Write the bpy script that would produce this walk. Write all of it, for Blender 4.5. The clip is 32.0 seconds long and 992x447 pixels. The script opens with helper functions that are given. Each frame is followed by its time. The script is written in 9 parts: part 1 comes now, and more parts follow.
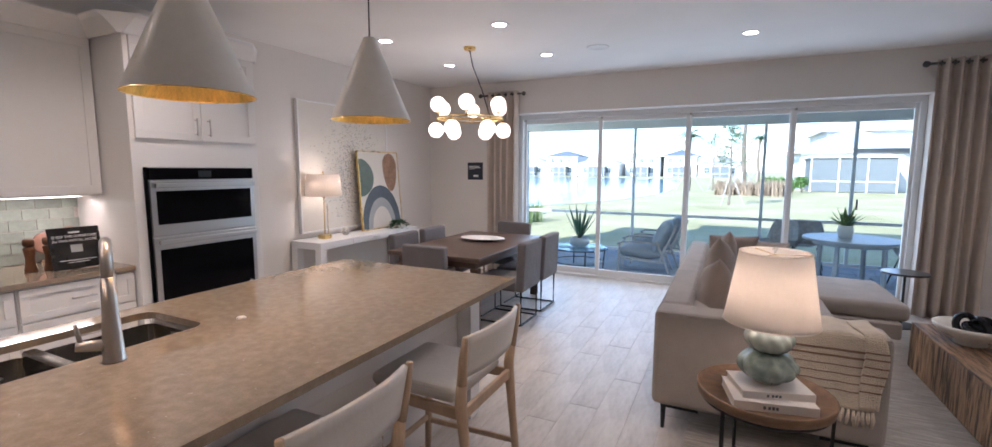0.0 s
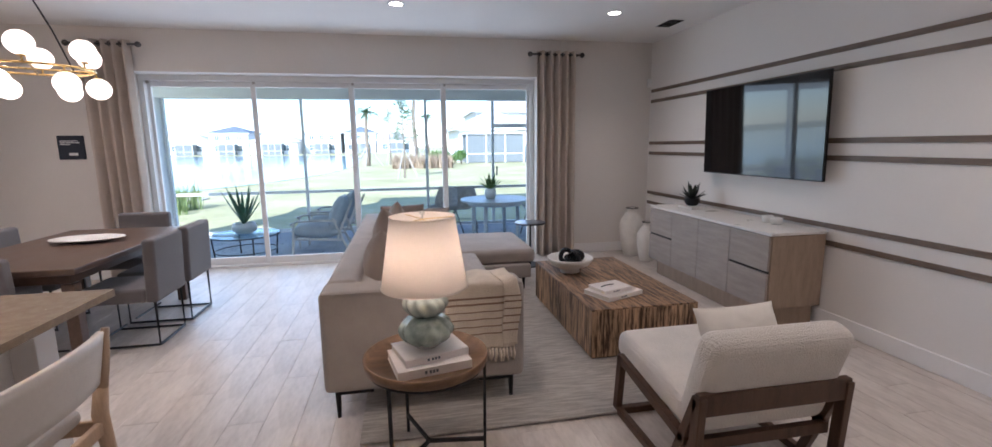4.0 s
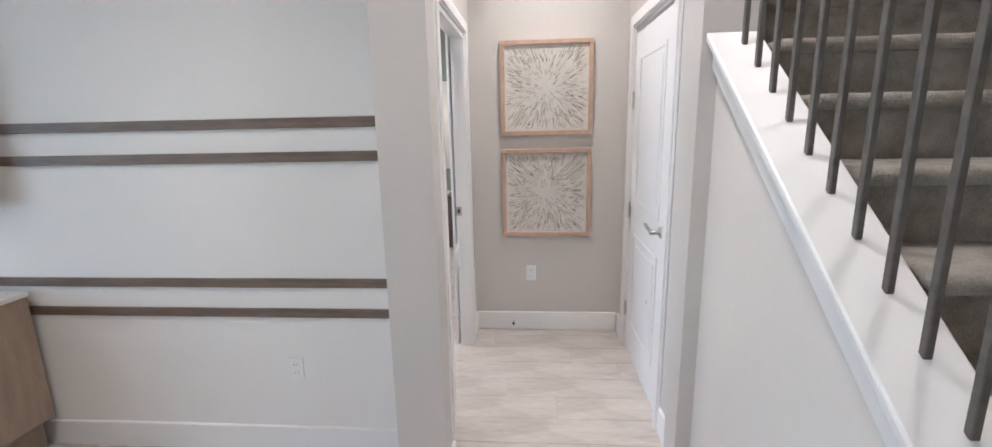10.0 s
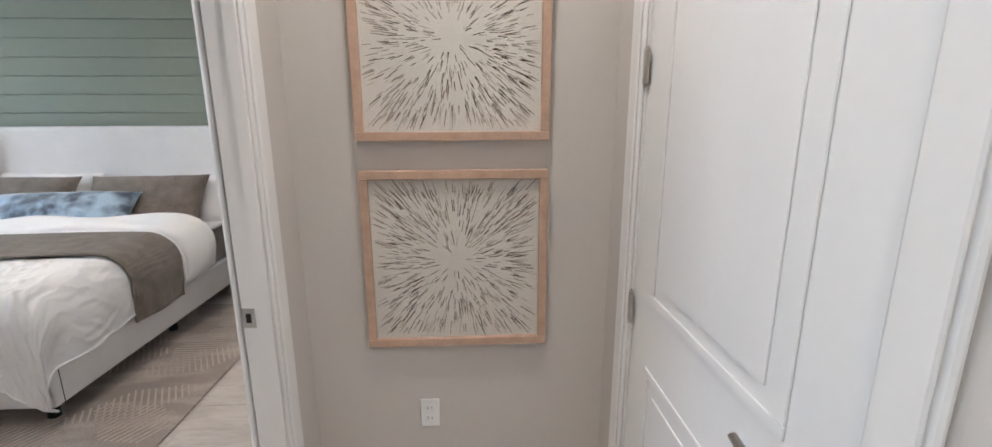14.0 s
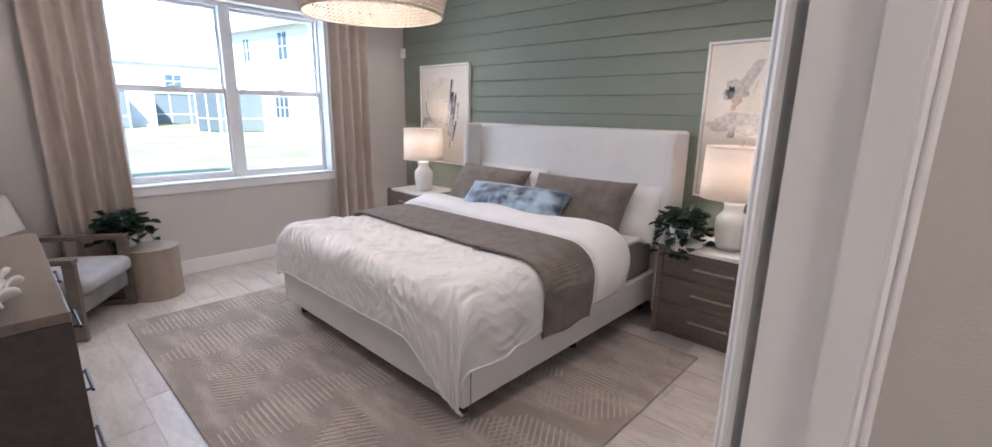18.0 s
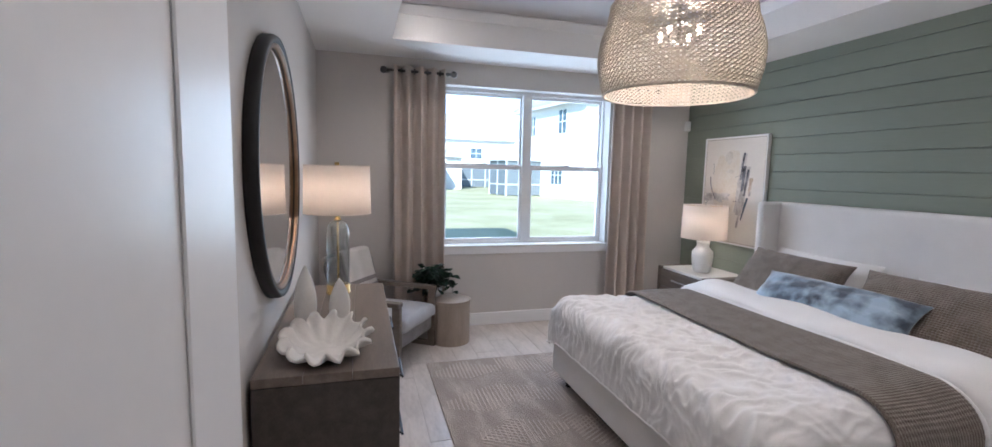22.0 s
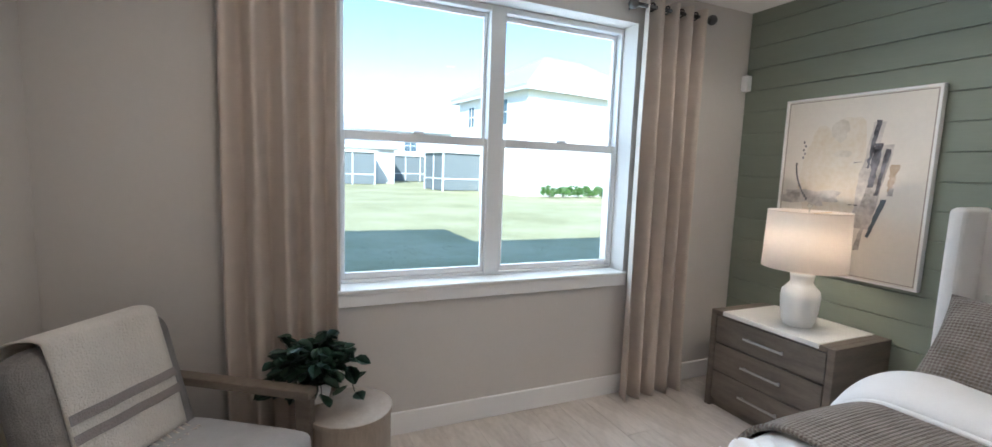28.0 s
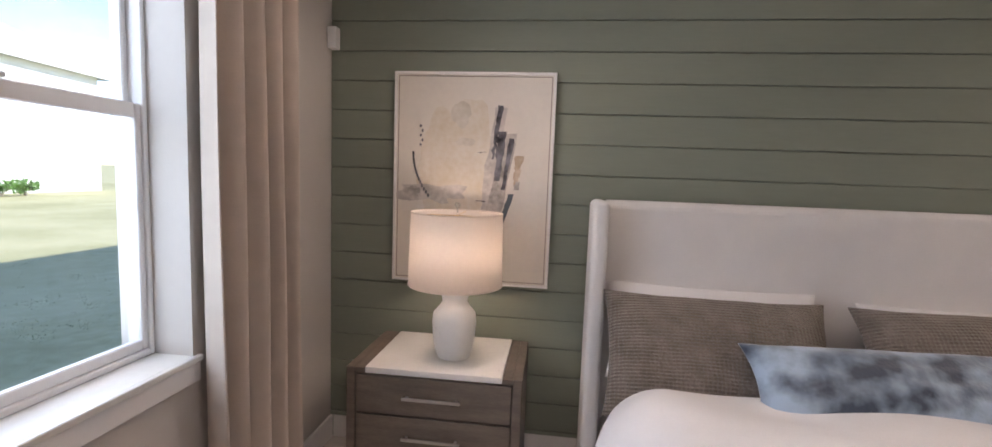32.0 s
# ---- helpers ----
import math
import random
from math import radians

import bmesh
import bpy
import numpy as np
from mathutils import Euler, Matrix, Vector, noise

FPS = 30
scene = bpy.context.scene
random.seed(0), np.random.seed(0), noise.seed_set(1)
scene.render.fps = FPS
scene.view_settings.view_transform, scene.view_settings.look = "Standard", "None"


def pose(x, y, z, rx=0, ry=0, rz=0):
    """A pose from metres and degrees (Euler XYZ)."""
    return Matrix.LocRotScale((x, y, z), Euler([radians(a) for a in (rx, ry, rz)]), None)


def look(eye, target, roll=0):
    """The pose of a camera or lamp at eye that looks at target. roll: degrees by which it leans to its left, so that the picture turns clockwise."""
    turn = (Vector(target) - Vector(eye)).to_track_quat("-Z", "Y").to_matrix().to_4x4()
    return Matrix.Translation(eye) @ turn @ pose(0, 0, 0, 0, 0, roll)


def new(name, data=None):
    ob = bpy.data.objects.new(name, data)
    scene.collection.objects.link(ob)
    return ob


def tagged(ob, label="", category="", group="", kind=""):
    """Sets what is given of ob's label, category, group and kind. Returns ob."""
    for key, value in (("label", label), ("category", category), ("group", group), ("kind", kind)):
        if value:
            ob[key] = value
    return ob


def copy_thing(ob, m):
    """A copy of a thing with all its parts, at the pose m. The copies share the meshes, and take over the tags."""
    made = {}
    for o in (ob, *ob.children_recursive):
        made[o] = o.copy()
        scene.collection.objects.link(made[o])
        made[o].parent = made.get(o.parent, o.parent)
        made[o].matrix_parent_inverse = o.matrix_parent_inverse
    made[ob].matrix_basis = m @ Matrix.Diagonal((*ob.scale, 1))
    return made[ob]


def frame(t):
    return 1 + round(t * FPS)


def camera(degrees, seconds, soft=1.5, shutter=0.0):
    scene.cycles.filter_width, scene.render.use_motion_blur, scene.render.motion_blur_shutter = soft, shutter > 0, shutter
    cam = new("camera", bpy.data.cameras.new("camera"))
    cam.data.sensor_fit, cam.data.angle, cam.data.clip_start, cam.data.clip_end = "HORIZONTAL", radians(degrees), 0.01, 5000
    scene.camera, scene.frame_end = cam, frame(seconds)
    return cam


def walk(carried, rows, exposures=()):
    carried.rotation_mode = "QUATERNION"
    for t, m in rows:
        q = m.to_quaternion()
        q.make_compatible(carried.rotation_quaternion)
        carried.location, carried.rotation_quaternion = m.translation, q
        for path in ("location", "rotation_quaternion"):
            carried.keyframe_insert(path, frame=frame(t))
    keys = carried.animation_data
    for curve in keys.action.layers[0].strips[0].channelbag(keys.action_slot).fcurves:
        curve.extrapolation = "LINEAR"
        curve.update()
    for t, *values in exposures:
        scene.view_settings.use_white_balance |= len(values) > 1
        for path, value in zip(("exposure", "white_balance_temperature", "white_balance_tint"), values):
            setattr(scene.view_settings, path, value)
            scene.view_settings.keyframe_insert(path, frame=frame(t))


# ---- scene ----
cam = camera(92.7, 32.0)
EXPOSURES = [(0, 1.79, 5950, 21), (4.5, 1.83, 6000, 22), (6, 2.2, 6200, 26), (7, 2.33, 5900, 20), (8, 2.5, 5750, 14), (9, 2.54, 5550, 13), (10.5, 2.43, 5550, 11), (13, 2.42, 5720, 9), (14, 2.2, 5750, 10), (15.3, 2.31, 6050, 19), (17.5, 2.0, 5900, 19), (19, 1.93, 5750, 18), (20, 1.78, 5400, 17), (21.5, 1.66, 5650, 16), (25, 1.61, 5750, 23), (28, 1.62, 6000, 11), (29, 1.5, 6150, 13), (30, 1.2, 6100, 6), (31, 1.02, 6400, 14), (32, 1.38, 6800, 25)]
PATH = [
    (0, (-0.065, 0.097, 1.592), (-0.935, 1.884, 1.365), 0.2),
    (0.5, (-0.061, 0.122, 1.585), (-0.769, 1.979, 1.359), 0.2),
    (1, (-0.052, 0.140, 1.579), (-0.568, 2.058, 1.345), 0.0),
    (1.5, (-0.035, 0.179, 1.572), (-0.383, 2.133, 1.325), -0.2),
    (2, (-0.020, 0.238, 1.571), (-0.219, 2.210, 1.308), -0.4),
    (2.5, (-0.014, 0.309, 1.565), (-0.068, 2.289, 1.289), -0.5),
    (4.5, (0.106, 0.460, 1.531), (0.725, 2.326, 1.162), -0.5),
    (5, (0.114, 0.515, 1.530), (1.052, 2.234, 1.122), -0.6),
    (5.5, (0.082, 0.568, 1.540), (1.280, 2.109, 1.104), -2.1),
    (6, (0.121, 0.642, 1.523), (1.516, 1.996, 1.054), -1.7),
    (6.5, (0.236, 0.770, 1.514), (1.760, 1.971, 1.028), -2.7),
    (7, (0.379, 0.884, 1.520), (2.025, 1.902, 1.014), -2.4),
    (7.5, (0.559, 1.027, 1.524), (2.304, 1.850, 0.996), -2.3),
    (8, (0.750, 1.149, 1.521), (2.585, 1.734, 0.985), -2.0),
    (8.5, (0.957, 1.220, 1.520), (2.832, 1.670, 0.988), -1.8),
    (9, (1.159, 1.279, 1.528), (3.053, 1.676, 1.026), -2.1),
    (9.5, (1.369, 1.335, 1.530), (3.294, 1.615, 1.067), -1.5),
    (10, (1.571, 1.352, 1.528), (3.520, 1.503, 1.108), -1.2),
    (10.5, (1.805, 1.292, 1.525), (3.761, 1.395, 1.124), -1.1),
    (11, (2.020, 1.255, 1.543), (3.976, 1.312, 1.131), -0.9),
    (11.5, (2.251, 1.229, 1.529), (4.211, 1.178, 1.136), -0.5),
    (12, (2.488, 1.198, 1.534), (4.442, 1.044, 1.137), -0.7),
    (12.5, (2.735, 1.165, 1.527), (4.679, 0.925, 1.123), -0.4),
    (13, (2.941, 1.132, 1.518), (4.878, 0.870, 1.094), 0.2),
    (13.5, (3.161, 1.168, 1.520), (5.099, 0.923, 1.087), 0.3),
    (14, (3.337, 1.196, 1.521), (5.282, 1.093, 1.065), -0.2),
    (14.5, (3.524, 1.274, 1.524), (5.468, 1.410, 1.072), -0.3),
    (15, (3.672, 1.363, 1.521), (5.584, 1.747, 1.080), 0.6),
    (15.5, (3.805, 1.447, 1.493), (5.675, 2.011, 1.060), 1.2),
    (17.5, (4.097, 1.733, 1.529), (5.651, 2.902, 1.062), 1.1),
    (18, (4.117, 1.743, 1.537), (5.537, 3.073, 1.076), 1.0),
    (18.5, (4.110, 1.756, 1.542), (5.422, 3.205, 1.121), 1.0),
    (19, (4.092, 1.734, 1.560), (5.274, 3.305, 1.192), 0.8),
    (19.5, (4.079, 1.714, 1.579), (5.128, 3.386, 1.252), 0.6),
    (20, (4.067, 1.710, 1.591), (4.961, 3.474, 1.297), 0.6),
    (20.5, (4.055, 1.708, 1.612), (4.779, 3.554, 1.352), 0.4),
    (21, (4.050, 1.754, 1.627), (4.645, 3.649, 1.388), 0.7),
    (21.5, (4.062, 1.841, 1.628), (4.617, 3.750, 1.405), 1.0),
    (22, (4.078, 1.968, 1.618), (4.628, 3.879, 1.405), 1.3),
    (22.5, (4.116, 2.085, 1.597), (4.665, 3.996, 1.377), 1.8),
    (23, (4.172, 2.248, 1.594), (4.714, 4.160, 1.371), 2.2),
    (23.5, (4.238, 2.432, 1.592), (4.759, 4.349, 1.363), 2.5),
    (24, (4.295, 2.620, 1.560), (4.814, 4.537, 1.321), 2.2),
    (24.5, (4.328, 2.829, 1.538), (4.902, 4.730, 1.293), 1.1),
    (25, (4.376, 3.011, 1.544), (4.991, 4.893, 1.265), 1.2),
    (25.5, (4.437, 3.214, 1.564), (5.079, 5.087, 1.282), 1.5),
    (27.5, (4.598, 3.963, 1.510), (5.412, 5.776, 1.293), 1.4),
    (28, (4.652, 4.190, 1.518), (5.457, 6.006, 1.292), 2.0),
    (28.5, (4.691, 4.416, 1.539), (5.485, 6.237, 1.306), 1.5),
    (29, (4.687, 4.635, 1.553), (5.530, 6.431, 1.301), 1.0),
    (29.5, (4.744, 4.840, 1.541), (5.662, 6.601, 1.303), 1.4),
    (30, (4.809, 5.050, 1.544), (5.976, 6.657, 1.310), 1.7),
    (30.5, (4.917, 5.256, 1.549), (6.449, 6.522, 1.329), 1.4),
    (31, (4.990, 5.404, 1.552), (6.738, 6.353, 1.342), 1.9),
    (31.5, (5.111, 5.467, 1.532), (6.988, 6.130, 1.334), 2.1),
    (32, (5.289, 5.530, 1.505), (7.266, 5.762, 1.314), 2.1),
]
walk(cam, [(t, look(eye, target, roll)) for t, eye, target, roll in PATH], EXPOSURES)

# ---- world, sun, large lights ----
world = bpy.data.worlds.new("World")
scene.world = world
world.use_nodes = True
SUN_EL, SUN_AZ = 33.0, 205.0          # elevation; azimuth from +y towards +x
wn = world.node_tree
sky = wn.nodes.new("ShaderNodeTexSky")
sky.sky_type, sky.sun_disc = "NISHITA", False
sky.sun_elevation, sky.sun_rotation = radians(SUN_EL), radians(SUN_AZ)
sky.ozone_density, sky.dust_density = 2.8, 0.2
bg = wn.nodes["Background"]
bg.inputs["Strength"].default_value = 0.14
# thin broken cloud over the blue
wc = wn.nodes.new("ShaderNodeTexCoord")
wmap = wn.nodes.new("ShaderNodeMapping")
wmap.inputs["Scale"].default_value = (1, 1, 3.2)
cloud = wn.nodes.new("ShaderNodeTexNoise")
cloud.inputs["Scale"].default_value, cloud.inputs["Detail"].default_value = 3.2, 6
cramp = wn.nodes.new("ShaderNodeValToRGB")
cramp.color_ramp.elements[0].position, cramp.color_ramp.elements[1].position = 0.59, 0.76
cmix = wn.nodes.new("ShaderNodeMix")
cmix.data_type = "RGBA"
wn.links.new(wc.outputs["Generated"], wmap.inputs["Vector"])
wn.links.new(wmap.outputs[0], cloud.inputs["Vector"])
wn.links.new(cloud.outputs["Fac"], cramp.inputs[0])
wn.links.new(cramp.outputs[0], cmix.inputs["Factor"])
wn.links.new(sky.outputs[0], cmix.inputs["A"])
cmix.inputs["B"].default_value = (3.6, 3.8, 4.0, 1)
wn.links.new(cmix.outputs["Result"], bg.inputs["Color"])
LAMPS = 0.52                          # share of each lamp's power


def lamp(name, kind, m, energy, color=(1, 1, 1), **more):
    data = bpy.data.lights.new(name, kind)
    data.energy, data.color = energy * (1.0 if kind == "SUN" else LAMPS), color
    if "size" in more:
        data.shape = "RECTANGLE" if "size_y" in more else "SQUARE"
        data.size = more["size"]
        data.size_y = more.get("size_y", more["size"])
    if "radius" in more:
        data.shadow_soft_size = more["radius"]
    if "spot" in more:
        data.spot_size, data.spot_blend = radians(more["spot"]), more.get("blend", 0.6)
    if "angle" in more:
        data.angle = radians(more["angle"])
    ob = new(name, data)
    ob.matrix_world = m
    return ob


sd = Vector((math.sin(radians(SUN_AZ)) * math.cos(radians(SUN_EL)), math.cos(radians(SUN_AZ)) * math.cos(radians(SUN_EL)), math.sin(radians(SUN_EL))))
lamp("sun", "SUN", look(sd * 50, (0, 0, 0)), 3.4, (1.0, 0.95, 0.87), angle=0.6)
WARM = (1.0, 0.87, 0.73)
DAY = (0.86, 0.93, 1.0)
# added area lamps outside the panes that stand in for sky light
lamp("window_fill", "AREA", look((-0.57, 7.16, 1.25), (-0.57, 0, 1.0)), 34, DAY, size=4.7, size_y=2.3)
lamp("window_fill", "AREA", look((5.85, 7.06, 1.68), (5.85, 0, 1.3)), 26, DAY, size=1.8, size_y=1.5)

# ---- materials ----


def node_mat(name):
    m = bpy.data.materials.new(name)
    m.use_nodes = True
    return m, m.node_tree, m.node_tree.nodes["Principled BSDF"]


def mat(name, color, rough=0.6, metal=0.0, var=0.08, scale=6.0, bump=0.0, bscale=60.0, stretch=(1, 1, 1), color2=None, fine=40.0, sheen=0.0, coat=0.0, trans=0.0, ior=1.45, rand=0.0, contrast=(0.35, 0.65), spec=0.5):
    """A surface of two tones mixed at two scales, with fine relief."""
    m, nt, b = node_mat(name)
    n, l = nt.nodes, nt.links
    co = n.new("ShaderNodeTexCoord")
    mp = n.new("ShaderNodeMapping")
    mp.inputs["Scale"].default_value = stretch
    l.new(co.outputs["Object"], mp.inputs["Vector"])
    a = n.new("ShaderNodeTexNoise")
    a.inputs["Scale"].default_value, a.inputs["Detail"].default_value = scale, 4
    f = n.new("ShaderNodeTexNoise")
    f.inputs["Scale"].default_value, f.inputs["Detail"].default_value = fine, 3
    l.new(mp.outputs[0], a.inputs["Vector"])
    l.new(mp.outputs[0], f.inputs["Vector"])
    mixf = n.new("ShaderNodeMath")
    mixf.operation = "MULTIPLY_ADD"
    l.new(f.outputs["Fac"], mixf.inputs[0])
    mixf.inputs[1].default_value = 0.35
    s = n.new("ShaderNodeMath")
    s.operation = "MULTIPLY"
    l.new(a.outputs["Fac"], s.inputs[0])
    s.inputs[1].default_value = 0.65
    l.new(s.outputs[0], mixf.inputs[2])
    ramp = n.new("ShaderNodeValToRGB")
    c = Vector(color[:3])
    c1 = c * (1 - var)
    c2 = Vector(color2[:3]) if color2 else c * (1 + var)
    ramp.color_ramp.elements[0].color, ramp.color_ramp.elements[1].color = (*c1, 1), (*[min(v, 0.95) for v in c2], 1)
    ramp.color_ramp.elements[0].position, ramp.color_ramp.elements[1].position = contrast
    l.new(mixf.outputs[0], ramp.inputs[0])
    out = ramp.outputs[0]
    if rand:
        oi = n.new("ShaderNodeObjectInfo")
        hv = n.new("ShaderNodeHueSaturation")
        mr = n.new("ShaderNodeMapRange")
        mr.inputs["To Min"].default_value, mr.inputs["To Max"].default_value = 1 - rand, 1 + rand
        l.new(oi.outputs["Random"], mr.inputs["Value"])
        l.new(mr.outputs[0], hv.inputs["Value"])
        l.new(out, hv.inputs["Color"])
        out = hv.outputs[0]
    l.new(out, b.inputs["Base Color"])
    rr = n.new("ShaderNodeMapRange")
    rr.inputs["To Min"].default_value, rr.inputs["To Max"].default_value = max(rough - 0.07, 0.02), min(rough + 0.07, 1)
    l.new(a.outputs["Fac"], rr.inputs["Value"])
    l.new(rr.outputs[0], b.inputs["Roughness"])
    b.inputs["Metallic"].default_value = metal
    b.inputs["IOR"].default_value = ior
    b.inputs["Specular IOR Level"].default_value = spec
    b.inputs["Sheen Weight"].default_value = sheen
    b.inputs["Coat Weight"].default_value = coat
    b.inputs["Transmission Weight"].default_value = trans
    if bump:
        bn = n.new("ShaderNodeTexNoise")
        bn.inputs["Scale"].default_value, bn.inputs["Detail"].default_value = bscale, 3
        l.new(mp.outputs[0], bn.inputs["Vector"])
        bu = n.new("ShaderNodeBump")
        bu.inputs["Strength"].default_value, bu.inputs["Distance"].default_value = bump, 0.01
        l.new(bn.outputs["Fac"], bu.inputs["Height"])
        l.new(bu.outputs[0], b.inputs["Normal"])
    return m


def wave_bump(m, scale, strength, direction="X", dist=0.01, distortion=1.0, kind="BANDS"):
    """Adds ribs or a weave to a material's relief."""
    nt = m.node_tree
    n, l = nt.nodes, nt.links
    b = n["Principled BSDF"]
    co = n.new("ShaderNodeTexCoord")
    w = n.new("ShaderNodeTexWave")
    w.wave_type, w.bands_direction = kind, direction
    w.inputs["Scale"].default_value, w.inputs["Distortion"].default_value = scale, distortion
    l.new(co.outputs["Object"], w.inputs["Vector"])
    bu = n.new("ShaderNodeBump")
    bu.inputs["Strength"].default_value, bu.inputs["Distance"].default_value = strength, dist
    l.new(w.outputs["Fac"], bu.inputs["Height"])
    if b.inputs["Normal"].links:
        l.new(b.inputs["Normal"].links[0].from_socket, bu.inputs["Normal"])
    l.new(bu.outputs[0], b.inputs["Normal"])
    return m


def glow(name, color, strength):
    m, nt, b = node_mat(name)
    b.inputs["Base Color"].default_value = (*color, 1)
    b.inputs["Emission Color"].default_value = (*color, 1)
    b.inputs["Emission Strength"].default_value = strength
    return m


def glass(name, tint=(0.93, 0.97, 0.97), rough=0.0, mixin=0.08):
    """A thin pane: mostly clear, with a mirror's share of gloss."""
    m = bpy.data.materials.new(name)
    m.use_nodes = True
    nt = m.node_tree
    n, l = nt.nodes, nt.links
    for x in list(n):
        n.remove(x)
    o = n.new("ShaderNodeOutputMaterial")
    t = n.new("ShaderNodeBsdfTransparent")
    t.inputs["Color"].default_value = (*tint, 1)
    g = n.new("ShaderNodeBsdfGlossy")
    g.inputs["Roughness"].default_value = rough
    mx = n.new("ShaderNodeMixShader")
    lw = n.new("ShaderNodeLayerWeight")
    pw = n.new("ShaderNodeMath")
    pw.operation, pw.inputs[1].default_value = "POWER", 5.0
    l.new(lw.outputs["Facing"], pw.inputs[0])
    mr = n.new("ShaderNodeMapRange")
    mr.inputs["To Min"].default_value, mr.inputs["To Max"].default_value = mixin * 0.3, 0.7
    l.new(pw.outputs[0], mr.inputs["Value"])
    l.new(mr.outputs[0], mx.inputs["Fac"])
    l.new(t.outputs[0], mx.inputs[1])
    l.new(g.outputs[0], mx.inputs[2])
    l.new(mx.outputs[0], o.inputs["Surface"])
    return m


M = {}
M["wall"] = mat("wall paint", (0.74, 0.70, 0.66), 0.75, var=0.02, scale=1.5, bump=0.10, bscale=220)
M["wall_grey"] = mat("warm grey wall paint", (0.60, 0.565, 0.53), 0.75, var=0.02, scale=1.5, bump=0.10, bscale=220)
M["ceil"] = mat("ceiling paint", (0.87, 0.86, 0.84), 0.85, var=0.02, scale=2, bump=0.25, bscale=120)
M["trim"] = mat("white trim paint", (0.82, 0.81, 0.80), 0.35, var=0.015, scale=3, bump=0.02, bscale=80)
M["door"] = mat("white door paint", (0.82, 0.82, 0.82), 0.3, var=0.015, scale=3, bump=0.03, bscale=40)
M["tile"] = mat("wood-look floor tile", (0.49, 0.435, 0.39), 0.33, var=0.12, scale=2.6, color2=(0.635, 0.58, 0.53), stretch=(3.2, 0.9, 1), fine=14, bump=0.05, bscale=30, rand=0.03, contrast=(0.32, 0.62))
M["grout"] = mat("floor grout", (0.53, 0.48, 0.44), 0.9, var=0.1, scale=30)
M["green"] = mat("sage green board", (0.222, 0.25, 0.202), 0.55, var=0.05, scale=2, stretch=(1, 0.3, 3), bump=0.06, bscale=90, rand=0.03)
M["slat"] = mat("brown wood slat", (0.16, 0.115, 0.085), 0.45, var=0.3, scale=5, stretch=(3, 0.6, 8), fine=25, bump=0.1, bscale=60)
M["alum"] = mat("white aluminium frame", (0.78, 0.78, 0.78), 0.4, var=0.02, scale=3)
M["glass"] = glass("window glass", (0.88, 0.955, 0.98))
M["glaze"] = glass("picture glass", (0.985, 0.985, 0.985))
M["glass2"] = glass("clear lamp glass", (0.90, 0.92, 0.92), 0.02, 0.45)
M["cab"] = mat("white cabinet paint", (0.78, 0.76, 0.74), 0.4, var=0.015, scale=3, bump=0.02)
M["steel"] = mat("brushed steel", (0.56, 0.55, 0.54), 0.33, metal=1.0, var=0.02, scale=3, stretch=(1, 1, 5))
M["nickel"] = mat("brushed nickel", (0.50, 0.475, 0.45), 0.4, metal=1.0, var=0.06, scale=20)
M["brass"] = mat("brushed brass", (0.72, 0.50, 0.20), 0.28, metal=1.0, var=0.08, scale=15)
M["gold"] = mat("gold leaf lining", (0.70, 0.45, 0.12), 0.34, metal=1.0, var=0.25, scale=9, stretch=(4, 4, 0.4), bump=0.2, bscale=25)
M["black"] = mat("black metal", (0.018, 0.018, 0.019), 0.45, metal=0.3, var=0.2, scale=20)
M["bglass"] = mat("black glass", (0.004, 0.004, 0.005), 0.03, var=0.1, scale=3, spec=0.1)
M["screen"] = mat("television screen", (0.004, 0.004, 0.005), 0.0, var=0.1, scale=3, ior=1.6)
M["white"] = mat("white ceramic", (0.80, 0.79, 0.76), 0.3, var=0.03, scale=8, bump=0.03)
M["matte"] = mat("matte white plaster", (0.78, 0.75, 0.70), 0.75, var=0.06, scale=9, bump=0.25, bscale=45)
M["stone"] = mat("white stone slab", (0.76, 0.74, 0.70), 0.3, var=0.04, scale=5)
M["shade"] = mat("linen lamp shade", (0.80, 0.74, 0.68), 0.85, var=0.03, scale=60, bump=0.15, bscale=250, trans=0.0)
M["bulb"] = glow("lit bulb", (1.0, 0.84, 0.64), 5.5)
M["globe"] = glow("lit opal globe", (1.0, 0.87, 0.74), 0.70)
M["down"] = glow("lit downlight", (1.0, 0.90, 0.78), 8)
M["plate"] = mat("white plastic", (0.80, 0.80, 0.79), 0.4, var=0.01)
M["navy"] = mat("dark navy sign", (0.02, 0.025, 0.04), 0.5, var=0.1)
M["ink"] = mat("white ink", (0.75, 0.75, 0.75), 0.6, var=0.02)
# near-black: painted shade in holes, slots and gaps; also dark rims and tips
M["dark"] = mat("painted gap shade and dark parts", (0.03, 0.028, 0.026), 0.8)


def translucent(m, share=0.5):
    """Lets cloth glow when a bulb stands behind it."""
    nt = m.node_tree
    n, l = nt.nodes, nt.links
    b = n["Principled BSDF"]
    o = n["Material Output"]
    t = n.new("ShaderNodeBsdfTranslucent")
    t.inputs["Color"].default_value = (0.95, 0.88, 0.81, 1)
    mx = n.new("ShaderNodeMixShader")
    mx.inputs["Fac"].default_value = share
    l.new(b.outputs[0], mx.inputs[1])
    l.new(t.outputs[0], mx.inputs[2])
    l.new(mx.outputs[0], o.inputs["Surface"])
    return m


translucent(M["shade"], 0.42)

# ---- mesh helpers ----


def mesh_from(bm, name, m, smooth=False):
    me = bpy.data.meshes.new(name)
    bm.to_mesh(me)
    bm.free()
    for p in me.polygons:
        p.use_smooth = smooth
    if isinstance(m, (list, tuple)):
        for x in m:
            me.materials.append(x)
    else:
        me.materials.append(m)
    return me


